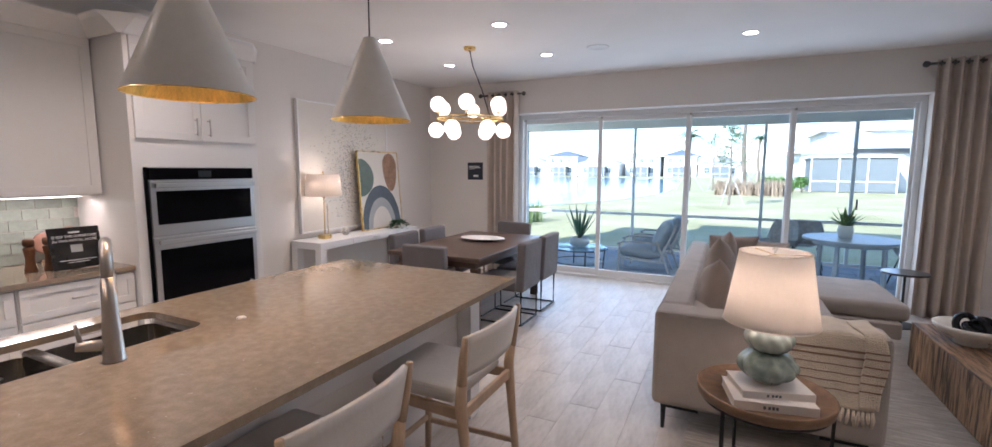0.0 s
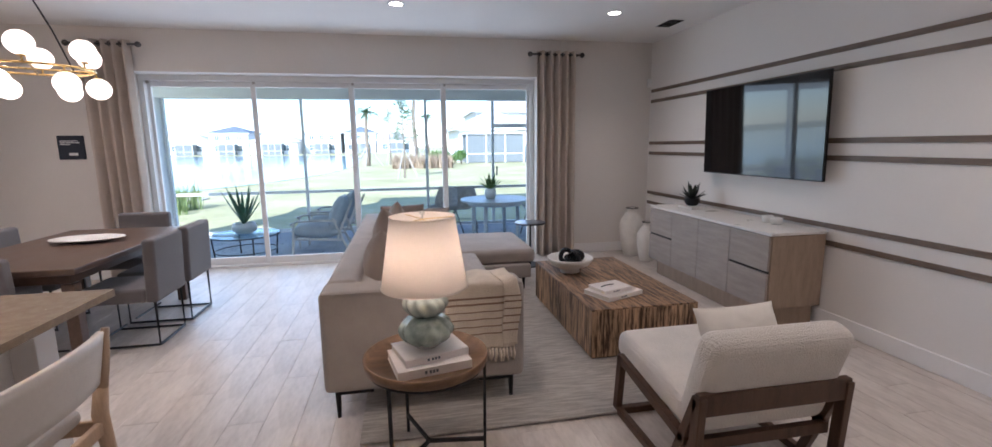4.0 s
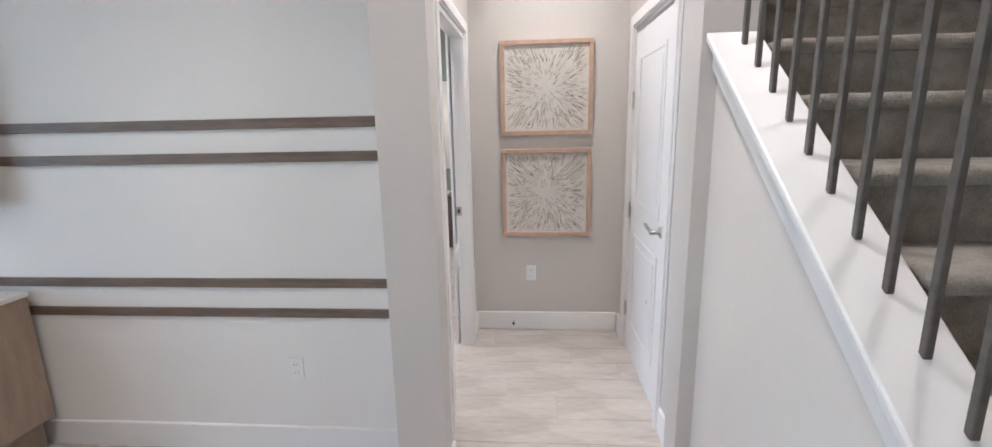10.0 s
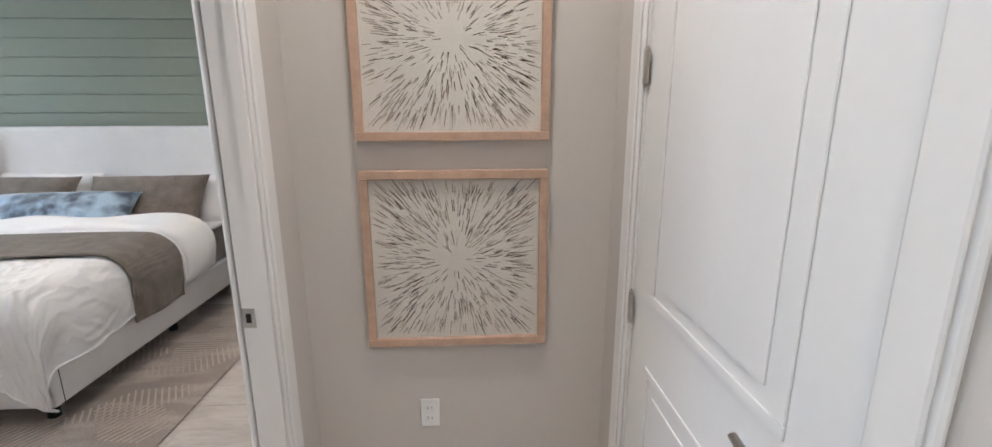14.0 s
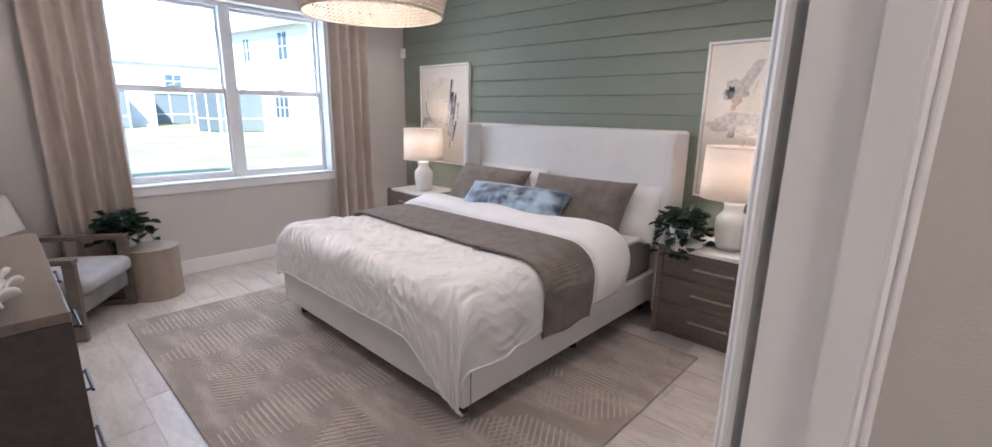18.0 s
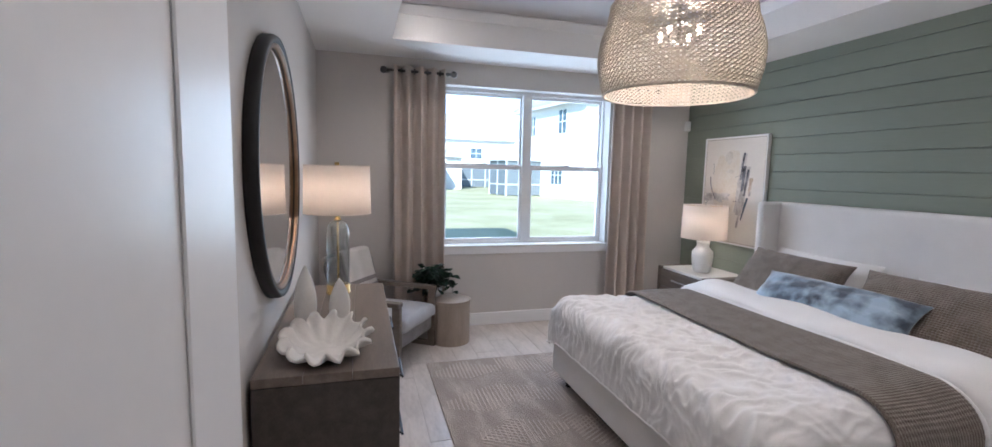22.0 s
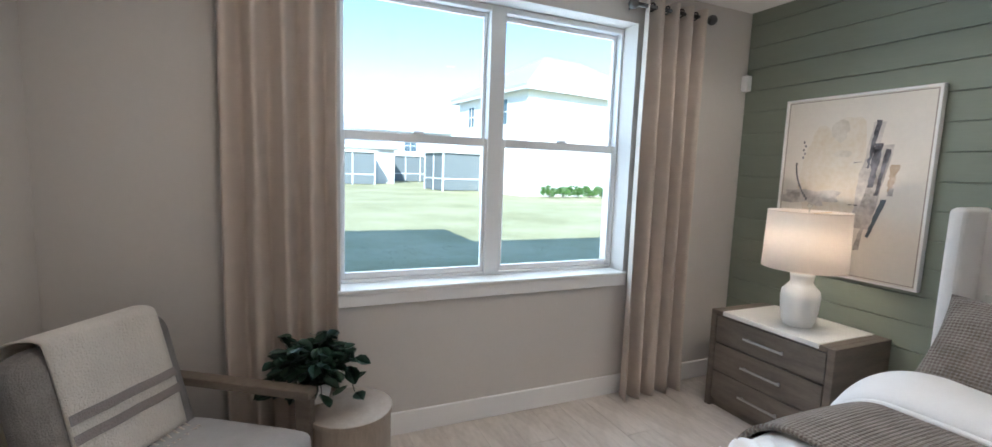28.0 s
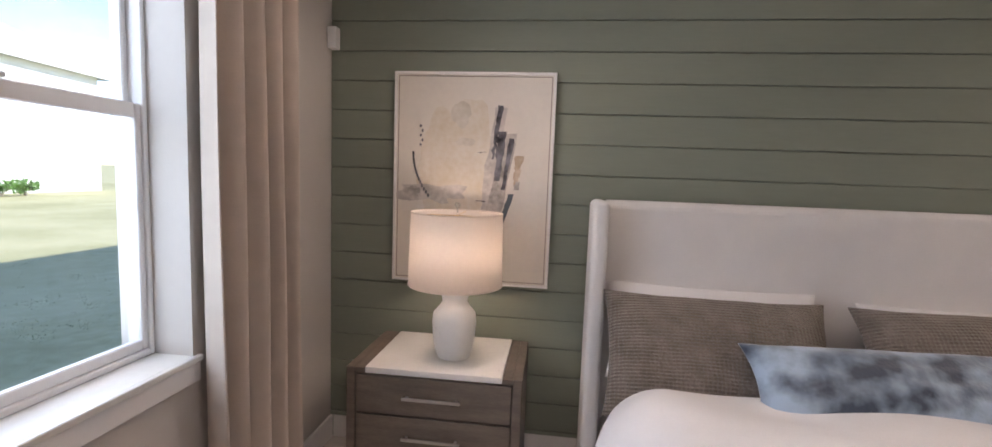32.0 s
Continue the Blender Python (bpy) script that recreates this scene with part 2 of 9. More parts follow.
def part(name, bm, m, parent=None, label="", smooth=False):
    """Links a bmesh as one mesh object, under a thing or a part."""
    ob = new(name, mesh_from(bm, name, m, smooth))
    ob.parent = parent
    if label:
        ob["label"] = label
    return ob


def thing(name, at=(0, 0, 0), rz=0, label="", category="", group="", kind=""):
    ob = new(name)
    ob.empty_display_size = 0.1
    ob.matrix_world = pose(*at, 0, 0, rz)
    return tagged(ob, label, category, group, kind)


def setting(name, bm, m, label="", category="", parent=None):
    ob = part(name, bm, m, parent)
    return tagged(ob, label, category, "", "structure")


def box(x0, y0, z0, x1, y1, z1, bev=0.0, seg=2, bm=None):
    """A block between two corners, with rounded edges."""
    b = bmesh.new()
    bmesh.ops.create_cube(b, size=1.0)
    bmesh.ops.scale(b, vec=(abs(x1 - x0), abs(y1 - y0), abs(z1 - z0)), verts=b.verts)
    if bev:
        bmesh.ops.bevel(b, geom=b.edges[:], offset=min(bev, 0.49 * min(abs(x1 - x0), abs(y1 - y0), abs(z1 - z0))), segments=seg, profile=0.5, affect="EDGES", clamp_overlap=True)
    bmesh.ops.translate(b, vec=((x0 + x1) / 2, (y0 + y1) / 2, (z0 + z1) / 2), verts=b.verts)
    return join(bm, b)


def join(bm, b):
    if bm is None:
        return b
    me = bpy.data.meshes.new("t")
    b.to_mesh(me)
    b.free()
    bm.from_mesh(me)
    bpy.data.meshes.remove(me)
    return bm


def moved(b, m):
    bmesh.ops.transform(b, matrix=m, verts=b.verts)
    return b


def cyl(r, z0, z1, r2=None, seg=24, at=(0, 0), bev=0.0, bm=None):
    b = bmesh.new()
    bmesh.ops.create_cone(b, cap_ends=True, segments=seg, radius1=r, radius2=r if r2 is None else r2, depth=z1 - z0)
    if bev:
        bmesh.ops.bevel(b, geom=[e for e in b.edges if len(e.link_faces) == 2 and any(len(f.verts) > 4 for f in e.link_faces)], offset=bev, segments=2, profile=0.5, affect="EDGES")
    bmesh.ops.translate(b, vec=(at[0], at[1], (z0 + z1) / 2), verts=b.verts)
    return join(bm, b)


def lathe(profile, seg=32, ripple=None, bm=None):
    """Turns (radius, z) pairs about z. ripple(angle, k) scales the radius."""
    b = bmesh.new()
    rings = []
    for k, (r, z) in enumerate(profile):
        ring = []
        for i in range(seg):
            a = 2 * math.pi * i / seg
            q = r * (ripple(a, k) if ripple else 1)
            ring.append(b.verts.new((q * math.cos(a), q * math.sin(a), z)))
        rings.append(ring)
    for p, q in zip(rings, rings[1:]):
        for i in range(seg):
            b.faces.new((p[i], p[(i + 1) % seg], q[(i + 1) % seg], q[i]))
    for ring, flip in ((rings[0], True), (rings[-1], False)):
        if profile[0 if flip else -1][0] > 1e-4:
            b.faces.new(ring[::-1] if flip else ring)
    bmesh.ops.remove_doubles(b, verts=b.verts, dist=1e-5)
    return join(bm, b)


def tube(points, r, seg=8, closed=False, bm=None, flat=1.0):
    """A round bar along points."""
    b = bmesh.new()
    pts = [Vector(p) for p in points]
    n = len(pts)
    rings = []
    up = Vector((0.013, 0.017, 1))
    for i, p in enumerate(pts):
        d = (pts[(i + 1) % n] - pts[i - 1]) if (closed or 0 < i < n - 1) else (pts[1] - pts[0] if i == 0 else pts[-1] - pts[-2])
        d.normalize()
        s = d.cross(up if abs(d.z) < 0.95 else Vector((1, 0.013, 0))).normalized()
        u = s.cross(d)
        rr = r[i] if isinstance(r, (list, tuple)) else r
        rings.append([b.verts.new(p + s * rr * math.cos(2 * math.pi * k / seg) + u * rr * flat * math.sin(2 * math.pi * k / seg)) for k in range(seg)])
    for i in range(n if closed else n - 1):
        p, q = rings[i], rings[(i + 1) % n]
        for k in range(seg):
            b.faces.new((p[k], p[(k + 1) % seg], q[(k + 1) % seg], q[k]))
    if not closed:
        b.faces.new(rings[0][::-1])
        b.faces.new(rings[-1])
    bmesh.ops.recalc_face_normals(b, faces=b.faces)
    return join(bm, b)


def bar(p, q, w, h, bev=0.0, bm=None):
    """A square bar from p to q; w across, h in the upright sense."""
    p, q = Vector(p), Vector(q)
    d = q - p
    b = box(-w / 2, -h / 2, 0, w / 2, h / 2, d.length, bev)
    moved(b, Matrix.Translation(p) @ d.to_track_quat("Z", "Y").to_matrix().to_4x4())
    return join(bm, b)


def prism(outline, z0, z1, bev=0.0, bm=None):
    """An upright block over a plan outline."""
    b = bmesh.new()
    f = b.faces.new([b.verts.new((x, y, z0)) for x, y in outline])
    r = bmesh.ops.extrude_face_region(b, geom=[f])
    bmesh.ops.translate(b, vec=(0, 0, z1 - z0), verts=[v for v in r["geom"] if isinstance(v, bmesh.types.BMVert)])
    bmesh.ops.recalc_face_normals(b, faces=b.faces)
    if bev:
        bmesh.ops.bevel(b, geom=b.edges[:], offset=bev, segments=2, profile=0.5, affect="EDGES", clamp_overlap=True)
    return join(bm, b)


def grid(nx, ny, f, thick=0.0, bm=None):
    """A sheet of nx by ny cells whose corners are f(u, v); thick gives it a back."""
    b = bmesh.new()
    vs = [[b.verts.new(f(i / nx, j / ny)) for j in range(ny + 1)] for i in range(nx + 1)]
    for i in range(nx):
        for j in range(ny):
            b.faces.new((vs[i][j], vs[i + 1][j], vs[i + 1][j + 1], vs[i][j + 1]))
    if thick:
        b.normal_update()
        bmesh.ops.solidify(b, geom=b.faces[:], thickness=thick)
    return join(bm, b)


def pillow(w, h, d, n=22, puff=2.4, seam=True, wob=0.0, seed=0):
    """A stuffed cushion lying in x, y with its thickness in z."""
    b = bmesh.new()
    def pt(u, v, s):
        x, y = 2 * u - 1, 2 * v - 1
        t = (1 - abs(x) ** puff) ** 0.55 * (1 - abs(y) ** puff) ** 0.55 if abs(x) < 1 and abs(y) < 1 else 0.0
        pull = 1 - 0.06 * (1 - abs(x) ** 2) * abs(y) ** 6
        pullx = 1 - 0.06 * (1 - abs(y) ** 2) * abs(x) ** 6
        z = s * (d / 2 * t + 0.004)
        if wob:
            z += s * wob * t * noise.noise(Vector((3 * x + seed, 3 * y, s)))
        return (x * w / 2 * pullx, y * h / 2 * pull, z)
    top = [[b.verts.new(pt(i / n, j / n, 1)) for j in range(n + 1)] for i in range(n + 1)]
    bot = [[b.verts.new(pt(i / n, j / n, -1)) for j in range(n + 1)] for i in range(n + 1)]
    for i in range(n):
        for j in range(n):
            b.faces.new((top[i][j], top[i + 1][j], top[i + 1][j + 1], top[i][j + 1]))
            b.faces.new((bot[i][j], bot[i][j + 1], bot[i + 1][j + 1], bot[i + 1][j]))
    for i in range(n):
        b.faces.new((top[i + 1][0], top[i][0], bot[i][0], bot[i + 1][0]))
        b.faces.new((top[i][n], top[i + 1][n], bot[i + 1][n], bot[i][n]))
        b.faces.new((top[0][i], top[0][i + 1], bot[0][i + 1], bot[0][i]))
        b.faces.new((top[n][i + 1], top[n][i], bot[n][i], bot[n][i + 1]))
    return b


def soft_box(x0, y0, z0, x1, y1, z1, r=0.05, crown=0.0, n=10):
    """An upholstered block with round edges and a crowned top."""
    b = box(x0, y0, z0, x1, y1, z1, r, 4)
    if crown:
        bmesh.ops.subdivide_edges(b, edges=[e for e in b.edges if e.calc_length() > 0.15], cuts=n, use_grid_fill=True)
        cx, cy = (x0 + x1) / 2, (y0 + y1) / 2
        for v in b.verts:
            u, w = (v.co.x - cx) / (x1 - x0) * 2, (v.co.y - cy) / (y1 - y0) * 2
            if v.co.z > (z0 + z1) / 2:
                v.co.z += crown * max(0, 1 - u ** 4) * max(0, 1 - w ** 4)
    return b

# ---- the plan ----
XW, XT, YN = -4.50, 3.50, 6.73          # west wall, television wall, north (glass) wall
XB, XG = 3.68, 7.76                     # bedroom: back of the television wall, green wall
YS = 1.85                               # bedroom's south wall
ZC, ZB = 2.90, 2.70                     # ceilings
HY0, HY1, HX = 0.72, 1.77, 4.90         # the hall
SX0, SX1, SZ = -3.00, 1.87, 2.42        # sliding door
WX0, WX1, WZ0, WZ1 = 4.90, 6.73, 0.86, 2.48   # bedroom window
KY = -4.2                               # far end behind the kitchen


M["wallw"] = mat("white wall paint", (0.80, 0.775, 0.745), 0.7, var=0.015, scale=1.5, bump=0.08, bscale=220)


def wall_box(name, a, b, m="wall", label="painted drywall wall", bev=0.0):
    return setting(name, box(*a, *b, bev), M[m], label, "wall")


# floors: sub-floor of grout, planks come last
setting("floor_1", box(XW - 0.1, KY - 0.1, -0.12, XG + 0.15, YN + 0.37, -0.0022), M["grout"], "pale wood-look tile floor with fine joints", "floor")

# north wall with the sliding door and the window
wall_box("wall_north_1", (XW, YN, 0), (SX0 - 0.0, YN + 0.37, ZC))
wall_box("wall_north_2", (SX0, YN, SZ), (SX1, YN + 0.37, ZC))
wall_box("wall_north_3", (SX1, YN, 0), (XT, YN + 0.37, ZC))
wall_box("wall_north_4", (XT, YN, 0), (WX0, YN + 0.27, ZC + 0.3), "wall_grey", "warm grey painted wall beside a window")
wall_box("wall_north_5", (WX1, YN, 0), (XG + 0.15, YN + 0.27, ZC + 0.3), "wall_grey", "warm grey painted wall beside a window")
wall_box("wall_north_6", (WX0, YN, 0), (WX1, YN + 0.27, WZ0 - 0.02), "wall_grey", "warm grey painted wall below a window")
wall_box("wall_north_7", (WX0, YN, WZ1), (WX1, YN + 0.27, ZC + 0.3), "wall_grey", "warm grey painted wall above a window")
wall_box("wall_west", (XW - 0.15, KY, 0), (XW, YN + 0.37, ZC))
wall_box("wall_south", (XW - 0.15, KY - 0.15, 0), (HX + 0.15, KY, ZC))
# television wall, with the square pier at its end
wall_box("wall_television", (XT, 1.912, 0), (XB, YN, ZC), "wallw", "white painted feature wall with paired wood strips")
wall_box("wall_pier", (3.275, 1.71, 0), (3.42, 1.912, ZC), "wall_grey", "warm grey painted square pier at a wall's end")
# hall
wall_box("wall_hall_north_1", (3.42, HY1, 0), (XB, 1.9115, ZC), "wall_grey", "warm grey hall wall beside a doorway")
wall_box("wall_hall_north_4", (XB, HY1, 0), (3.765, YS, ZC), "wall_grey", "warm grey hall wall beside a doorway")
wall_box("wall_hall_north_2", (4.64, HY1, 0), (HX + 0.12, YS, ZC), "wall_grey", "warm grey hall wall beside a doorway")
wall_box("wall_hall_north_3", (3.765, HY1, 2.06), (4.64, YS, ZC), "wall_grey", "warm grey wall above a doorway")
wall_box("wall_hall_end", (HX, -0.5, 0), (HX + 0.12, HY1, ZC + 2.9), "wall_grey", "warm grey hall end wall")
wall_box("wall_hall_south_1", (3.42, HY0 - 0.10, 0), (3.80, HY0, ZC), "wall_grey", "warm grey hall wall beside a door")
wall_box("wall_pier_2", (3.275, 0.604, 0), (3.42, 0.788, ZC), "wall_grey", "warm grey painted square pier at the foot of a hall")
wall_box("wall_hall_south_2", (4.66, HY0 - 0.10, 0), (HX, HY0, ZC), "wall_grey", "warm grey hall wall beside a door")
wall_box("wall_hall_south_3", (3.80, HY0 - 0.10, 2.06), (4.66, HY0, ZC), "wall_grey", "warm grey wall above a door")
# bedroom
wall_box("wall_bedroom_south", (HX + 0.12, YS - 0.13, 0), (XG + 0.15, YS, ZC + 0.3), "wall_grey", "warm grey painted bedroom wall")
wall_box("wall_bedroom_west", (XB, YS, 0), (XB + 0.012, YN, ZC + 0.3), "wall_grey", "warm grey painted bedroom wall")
wall_box("wall_bedroom_south_2", (XB, YS, 2.06), (4.64, YS + 0.012, ZC + 0.3), "wall_grey", "warm grey wall above a doorway")
wall_east = wall_box("wall_east", (XG + 0.002, YS - 0.13, 0), (XG + 0.15, YN + 0.27, ZC + 0.3), "green", "sage green shiplap accent wall of horizontal boards")
# ceilings
setting("ceiling_1", box(XW - 0.15, KY - 0.15, ZC, 1.60, YN + 0.37, ZC + 0.2), M["ceil"], "white textured ceiling", "ceiling")
b = box(1.60, 0.62, ZC, XB, YN + 0.37, ZC + 0.2)
box(XB, 0.62, ZC, HX + 0.15, YS, ZC + 0.2, bm=b)
box(1.60, KY - 0.15, ZC, HX + 0.15, -0.52, ZC + 0.2, bm=b)
setting("ceiling_2", b, M["ceil"], "white textured ceiling", "ceiling")
# bedroom tray ceiling: lower border, upper panel, moulding
TX0, TX1, TY0, TY1, TZ = 4.34, 7.15, 2.55, 6.10, 2.98
b = box(XB, YS, ZB, TX0, YN + 0.27, ZB + 0.4)
box(TX1, YS, ZB, XG + 0.15, YN + 0.27, ZB + 0.4, bm=b)
box(TX0, YS, ZB, TX1, TY0, ZB + 0.4, bm=b)
box(TX0, TY1, ZB, TX1, YN + 0.27, ZB + 0.4, bm=b)
setting("ceiling_3", b, M["ceil"], "white lower border of a tray ceiling", "ceiling")
# upper panel in a darker tone than the lower border
M["tray"] = mat("grey tray ceiling panel", (0.52, 0.50, 0.50), 0.85, var=0.02, scale=2, bump=0.2, bscale=120)
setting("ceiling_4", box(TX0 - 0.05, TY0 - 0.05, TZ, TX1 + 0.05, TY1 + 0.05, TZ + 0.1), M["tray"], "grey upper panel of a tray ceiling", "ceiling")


def crown(name, pts, z, drop=0.11, out=0.10, inward=1, label="white crown moulding"):
    """A stepped moulding along a closed or open run of plan points."""
    prof = [(0, 0), (0, -drop), (0.012, -drop), (0.03, -drop * 0.72), (out * 0.72, -0.03), (out, -0.012), (out, 0)]
    for p, q in zip(pts, pts[1:]):
        p, q = Vector((*p, 0)), Vector((*q, 0))
        d = (q - p).normalized()
        n = Vector((-d.y, d.x, 0)) * inward
        b = bmesh.new()
        ends = []
        for e, k in ((p, 1), (q, -1)):
            ends.append([b.verts.new(e + n * o + d * k * o * 0.999 + Vector((0, 0, z + h))) for o, h in prof])
        for i in range(len(prof)):
            j = (i + 1) % len(prof)
            b.faces.new((ends[0][i], ends[0][j], ends[1][j], ends[1][i]))
        b.faces.new(ends[0])
        b.faces.new(ends[1][::-1])
        bmesh.ops.recalc_face_normals(b, faces=b.faces)
        setting(name, b, M["trim"], label, "moulding")


crown("tray_trim", [(TX0, TY0), (TX1, TY0), (TX1, TY1), (TX0, TY1), (TX0, TY0)], TZ - 0.002, 0.07, 0.07)


def baseboard(p, q, side, h=0.135, t=0.016):
    """A board along a wall from p to q; side: the way into the room."""
    (x0, y0), (x1, y1) = p, q
    sx, sy = side
    a = (min(x0, x1) + (min(0, sx * t)), min(y0, y1) + min(0, sy * t), 0.0)
    c = (max(x0, x1) + max(0, sx * t), max(y0, y1) + max(0, sy * t), h)
    b = box(*a, *c, 0.005, 1)
    setting("baseboard", b, M["trim"], "white painted baseboard", "baseboard")


baseboard((SX1 + 0.12, YN), (XT, YN), (0, -1))
baseboard((XW, YN), (SX0 - 0.12, YN), (0, -1))
baseboard((XW, 2.75), (XW, YN), (1, 0))
baseboard((XT, 1.93), (XT, YN - 0.02), (-1, 0))
baseboard((3.275, 1.71), (3.275, 1.912), (-1, 0), 0.14)
baseboard((3.259, 1.71), (3.42, 1.71), (0, -1), 0.14)
baseboard((3.42, HY1), (3.69, HY1), (0, -1), 0.14)
baseboard((HX, HY0 + 0.02), (HX, HY1), (-1, 0), 0.14)
baseboard((4.75, HY0), (HX - 0.016, HY0), (0, 1), 0.14)
baseboard((3.42, HY0), (3.71, HY0), (0, 1), 0.14)
baseboard((3.275, 0.747), (3.275, 0.788), (-1, 0), 0.14)
baseboard((3.259, 0.788), (3.42, 0.788), (0, 1), 0.14)
baseboard((4.73, HY1), (HX - 0.016, HY1), (0, -1), 0.14)
baseboard((XB + 0.012, 2.03), (XB + 0.012, YN - 0.016), (1, 0))
baseboard((XB + 0.03, YN), (XG, YN), (0, -1))
baseboard((4.75, YS), (XG, YS), (0, 1))
baseboard((XG, YS + 0.016), (XG, YN - 0.016), (-1, 0))


# ---- sliding door ----
def sliding_door():
    t = thing("sliding_door", ((SX0 + SX1) / 2, YN + 0.27, 0), 0, "white aluminium sliding glass door with four tall panes", "sliding door", "", "structure")
    w = (SX1 - SX0) / 2
    part("head", box(-w, -0.06, SZ - 0.07, w, 0.09, SZ, 0.004), M["alum"], t)
    part("sill", box(-w, -0.06, -0.005, w, 0.09, 0.03, 0.004), M["alum"], t)
    for s in (-1, 1):
        part("jamb", box(s * w, -0.06, 0.03, s * (w - 0.06), 0.09, SZ - 0.07, 0.004), M["alum"], t)
    step = (2 * w - 0.12) / 4
    for i in range(4):
        x0 = -w + 0.06 + i * step
        x1 = x0 + step
        y = 0.0 if i % 2 else 0.04
        p = part("door_panel", frame_bm(x0 - 0.02, x1 + 0.02, 0.03, SZ - 0.07, y - 0.018, y + 0.018, 0.055, 0.09, 0.065), M["alum"], t)
        g = part("pane", box(x0 + 0.03, y - 0.004, 0.115, x1 - 0.03, y + 0.004, SZ - 0.13), M["glass"], p)
        g.visible_shadow = False
        if i in (1, 2):
            part("handle", box(x1 - 0.012 if i == 1 else x0 - 0.012, y - 0.05, 0.95, x1 + 0.012 if i == 1 else x0 + 0.012, y - 0.018, 1.2, 0.006), M["alum"], p)
    for i in range(4):
        part("latch", box(-w + 0.06 + i * step + 0.005, -0.025, SZ - 0.10, -w + 0.06 + i * step + 0.035, -0.0, SZ - 0.06, 0.003), M["nickel"], t)


def frame_bm(x0, x1, z0, z1, y0, y1, side, bot, top):
    """An upright frame of four rails."""
    b = box(x0, y0, z0, x0 + side, y1, z1, 0.004, 1)
    box(x1 - side, y0, z0, x1, y1, z1, 0.004, 1, bm=b)
    box(x0 + side, y0 + 0.001, z0, x1 - side, y1 - 0.001, z0 + bot, 0.004, 1, bm=b)
    box(x0 + side, y0 + 0.001, z1 - top, x1 - side, y1 - 0.001, z1, 0.004, 1, bm=b)
    return b


sliding_door()


# ---- bedroom window: two single-hung units side by side ----
def window():
    y = YN + 0.185
    t = thing("window_1", ((WX0 + WX1) / 2, y, WZ0), 0, "white double window with two hung sashes a side", "window", "", "structure")
    w, h, mid = (WX1 - WX0) / 2, WZ1 - WZ0, 0.825
    part("window_frame", frame_bm(-w, w, 0, h, -0.045, 0.045, 0.016, 0.022, 0.035), M["alum"], t)
    part("mullion", box(-0.05, -0.05, 0.0, 0.05, 0.05, h, 0.006), M["alum"], t)
    for s in (-1, 1):
        x0, x1 = (-w + 0.016, -0.05) if s < 0 else (0.05, w - 0.016)
        lo = part("sash", frame_bm(x0, x1, 0.022, mid + 0.02, -0.035, -0.008, 0.022, 0.036, 0.05), M["alum"], t)
        up = part("sash", frame_bm(x0, x1, mid - 0.025, h - 0.035, 0.006, 0.03, 0.022, 0.045, 0.03), M["alum"], t)
        for q, (za, zb, yy) in ((lo, (0.058, mid - 0.03, -0.02)), (up, (mid + 0.02, h - 0.065, 0.018))):
            g = part("pane", box(x0 + 0.02, yy - 0.003, za - 0.01, x1 - 0.02, yy + 0.003, zb + 0.01), M["glass"], q)
            g.visible_shadow = False
        part("sash_lock", box((x0 + x1) / 2 - 0.03, -0.05, mid + 0.02, (x0 + x1) / 2 + 0.03, -0.02, mid + 0.035, 0.004), M["alum"], lo)
    s = thing("window_sill", ((WX0 + WX1) / 2, YN, WZ0), 0, "white marble window sill with an apron board", "window sill", "", "structure")
    part("sill_board", box(-w - 0.025, -0.022, -0.022, w + 0.025, -0.001, 0.0, 0.005), M["stone"], s)
    part("sill_inner", box(-w + 0.001, -0.001, -0.02, w - 0.001, 0.142, -0.001), M["stone"], s)
    part("apron", box(-w - 0.02, -0.014, -0.092, w + 0.02, -0.001, -0.022, 0.004), M["trim"], s)


window()


# ---- bedroom doorway: jambs, casings, open leaf; the hall's closet door ----
def casing(name, x0, x1, y, side, h=2.06, w=0.085):
    """Trim round an opening in a wall that faces along y."""
    for a, c in ((x0 - w, x0), (x1, x1 + w)):
        b = box(a, y, 0, c, y + side * 0.012, h + w, 0.004, 1)
        box(a + 0.012, y + side * 0.012, 0, c - 0.012, y + side * 0.02, h + w - 0.012, 0.003, 1, bm=b)
        setting(name, b, M["trim"], "white painted door casing", "trim")
    b = box(x0, y, h, x1, y + side * 0.012, h + w, 0.004, 1)
    box(x0 - 0.012, y + side * 0.012, h + 0.012, x1 + 0.012, y + side * 0.02, h + w - 0.012, 0.003, 1, bm=b)
    setting(name, b, M["trim"], "white painted door casing", "trim")


def jambs(name, x0, x1, y0, y1, h=2.06, stop=True):
    b = box(x0, y0, 0, x0 + 0.018, y1, h)
    box(x1 - 0.018, y0, 0, x1, y1, h, bm=b)
    box(x0 + 0.018, y0, h - 0.018, x1 - 0.018, y1, h, bm=b)
    ys = y1 - 0.055
    if stop:
        box(x0 + 0.018, ys - 0.03, 0, x0 + 0.030, ys, h - 0.018, bm=b)
        box(x1 - 0.030, ys - 0.03, 0, x1 - 0.018, ys, h - 0.018, bm=b)
        box(x0 + 0.030, ys - 0.03, h - 0.030, x1 - 0.030, ys, h - 0.018, bm=b)
    return setting(name, b, M["trim"], "white painted door jamb", "door jamb")


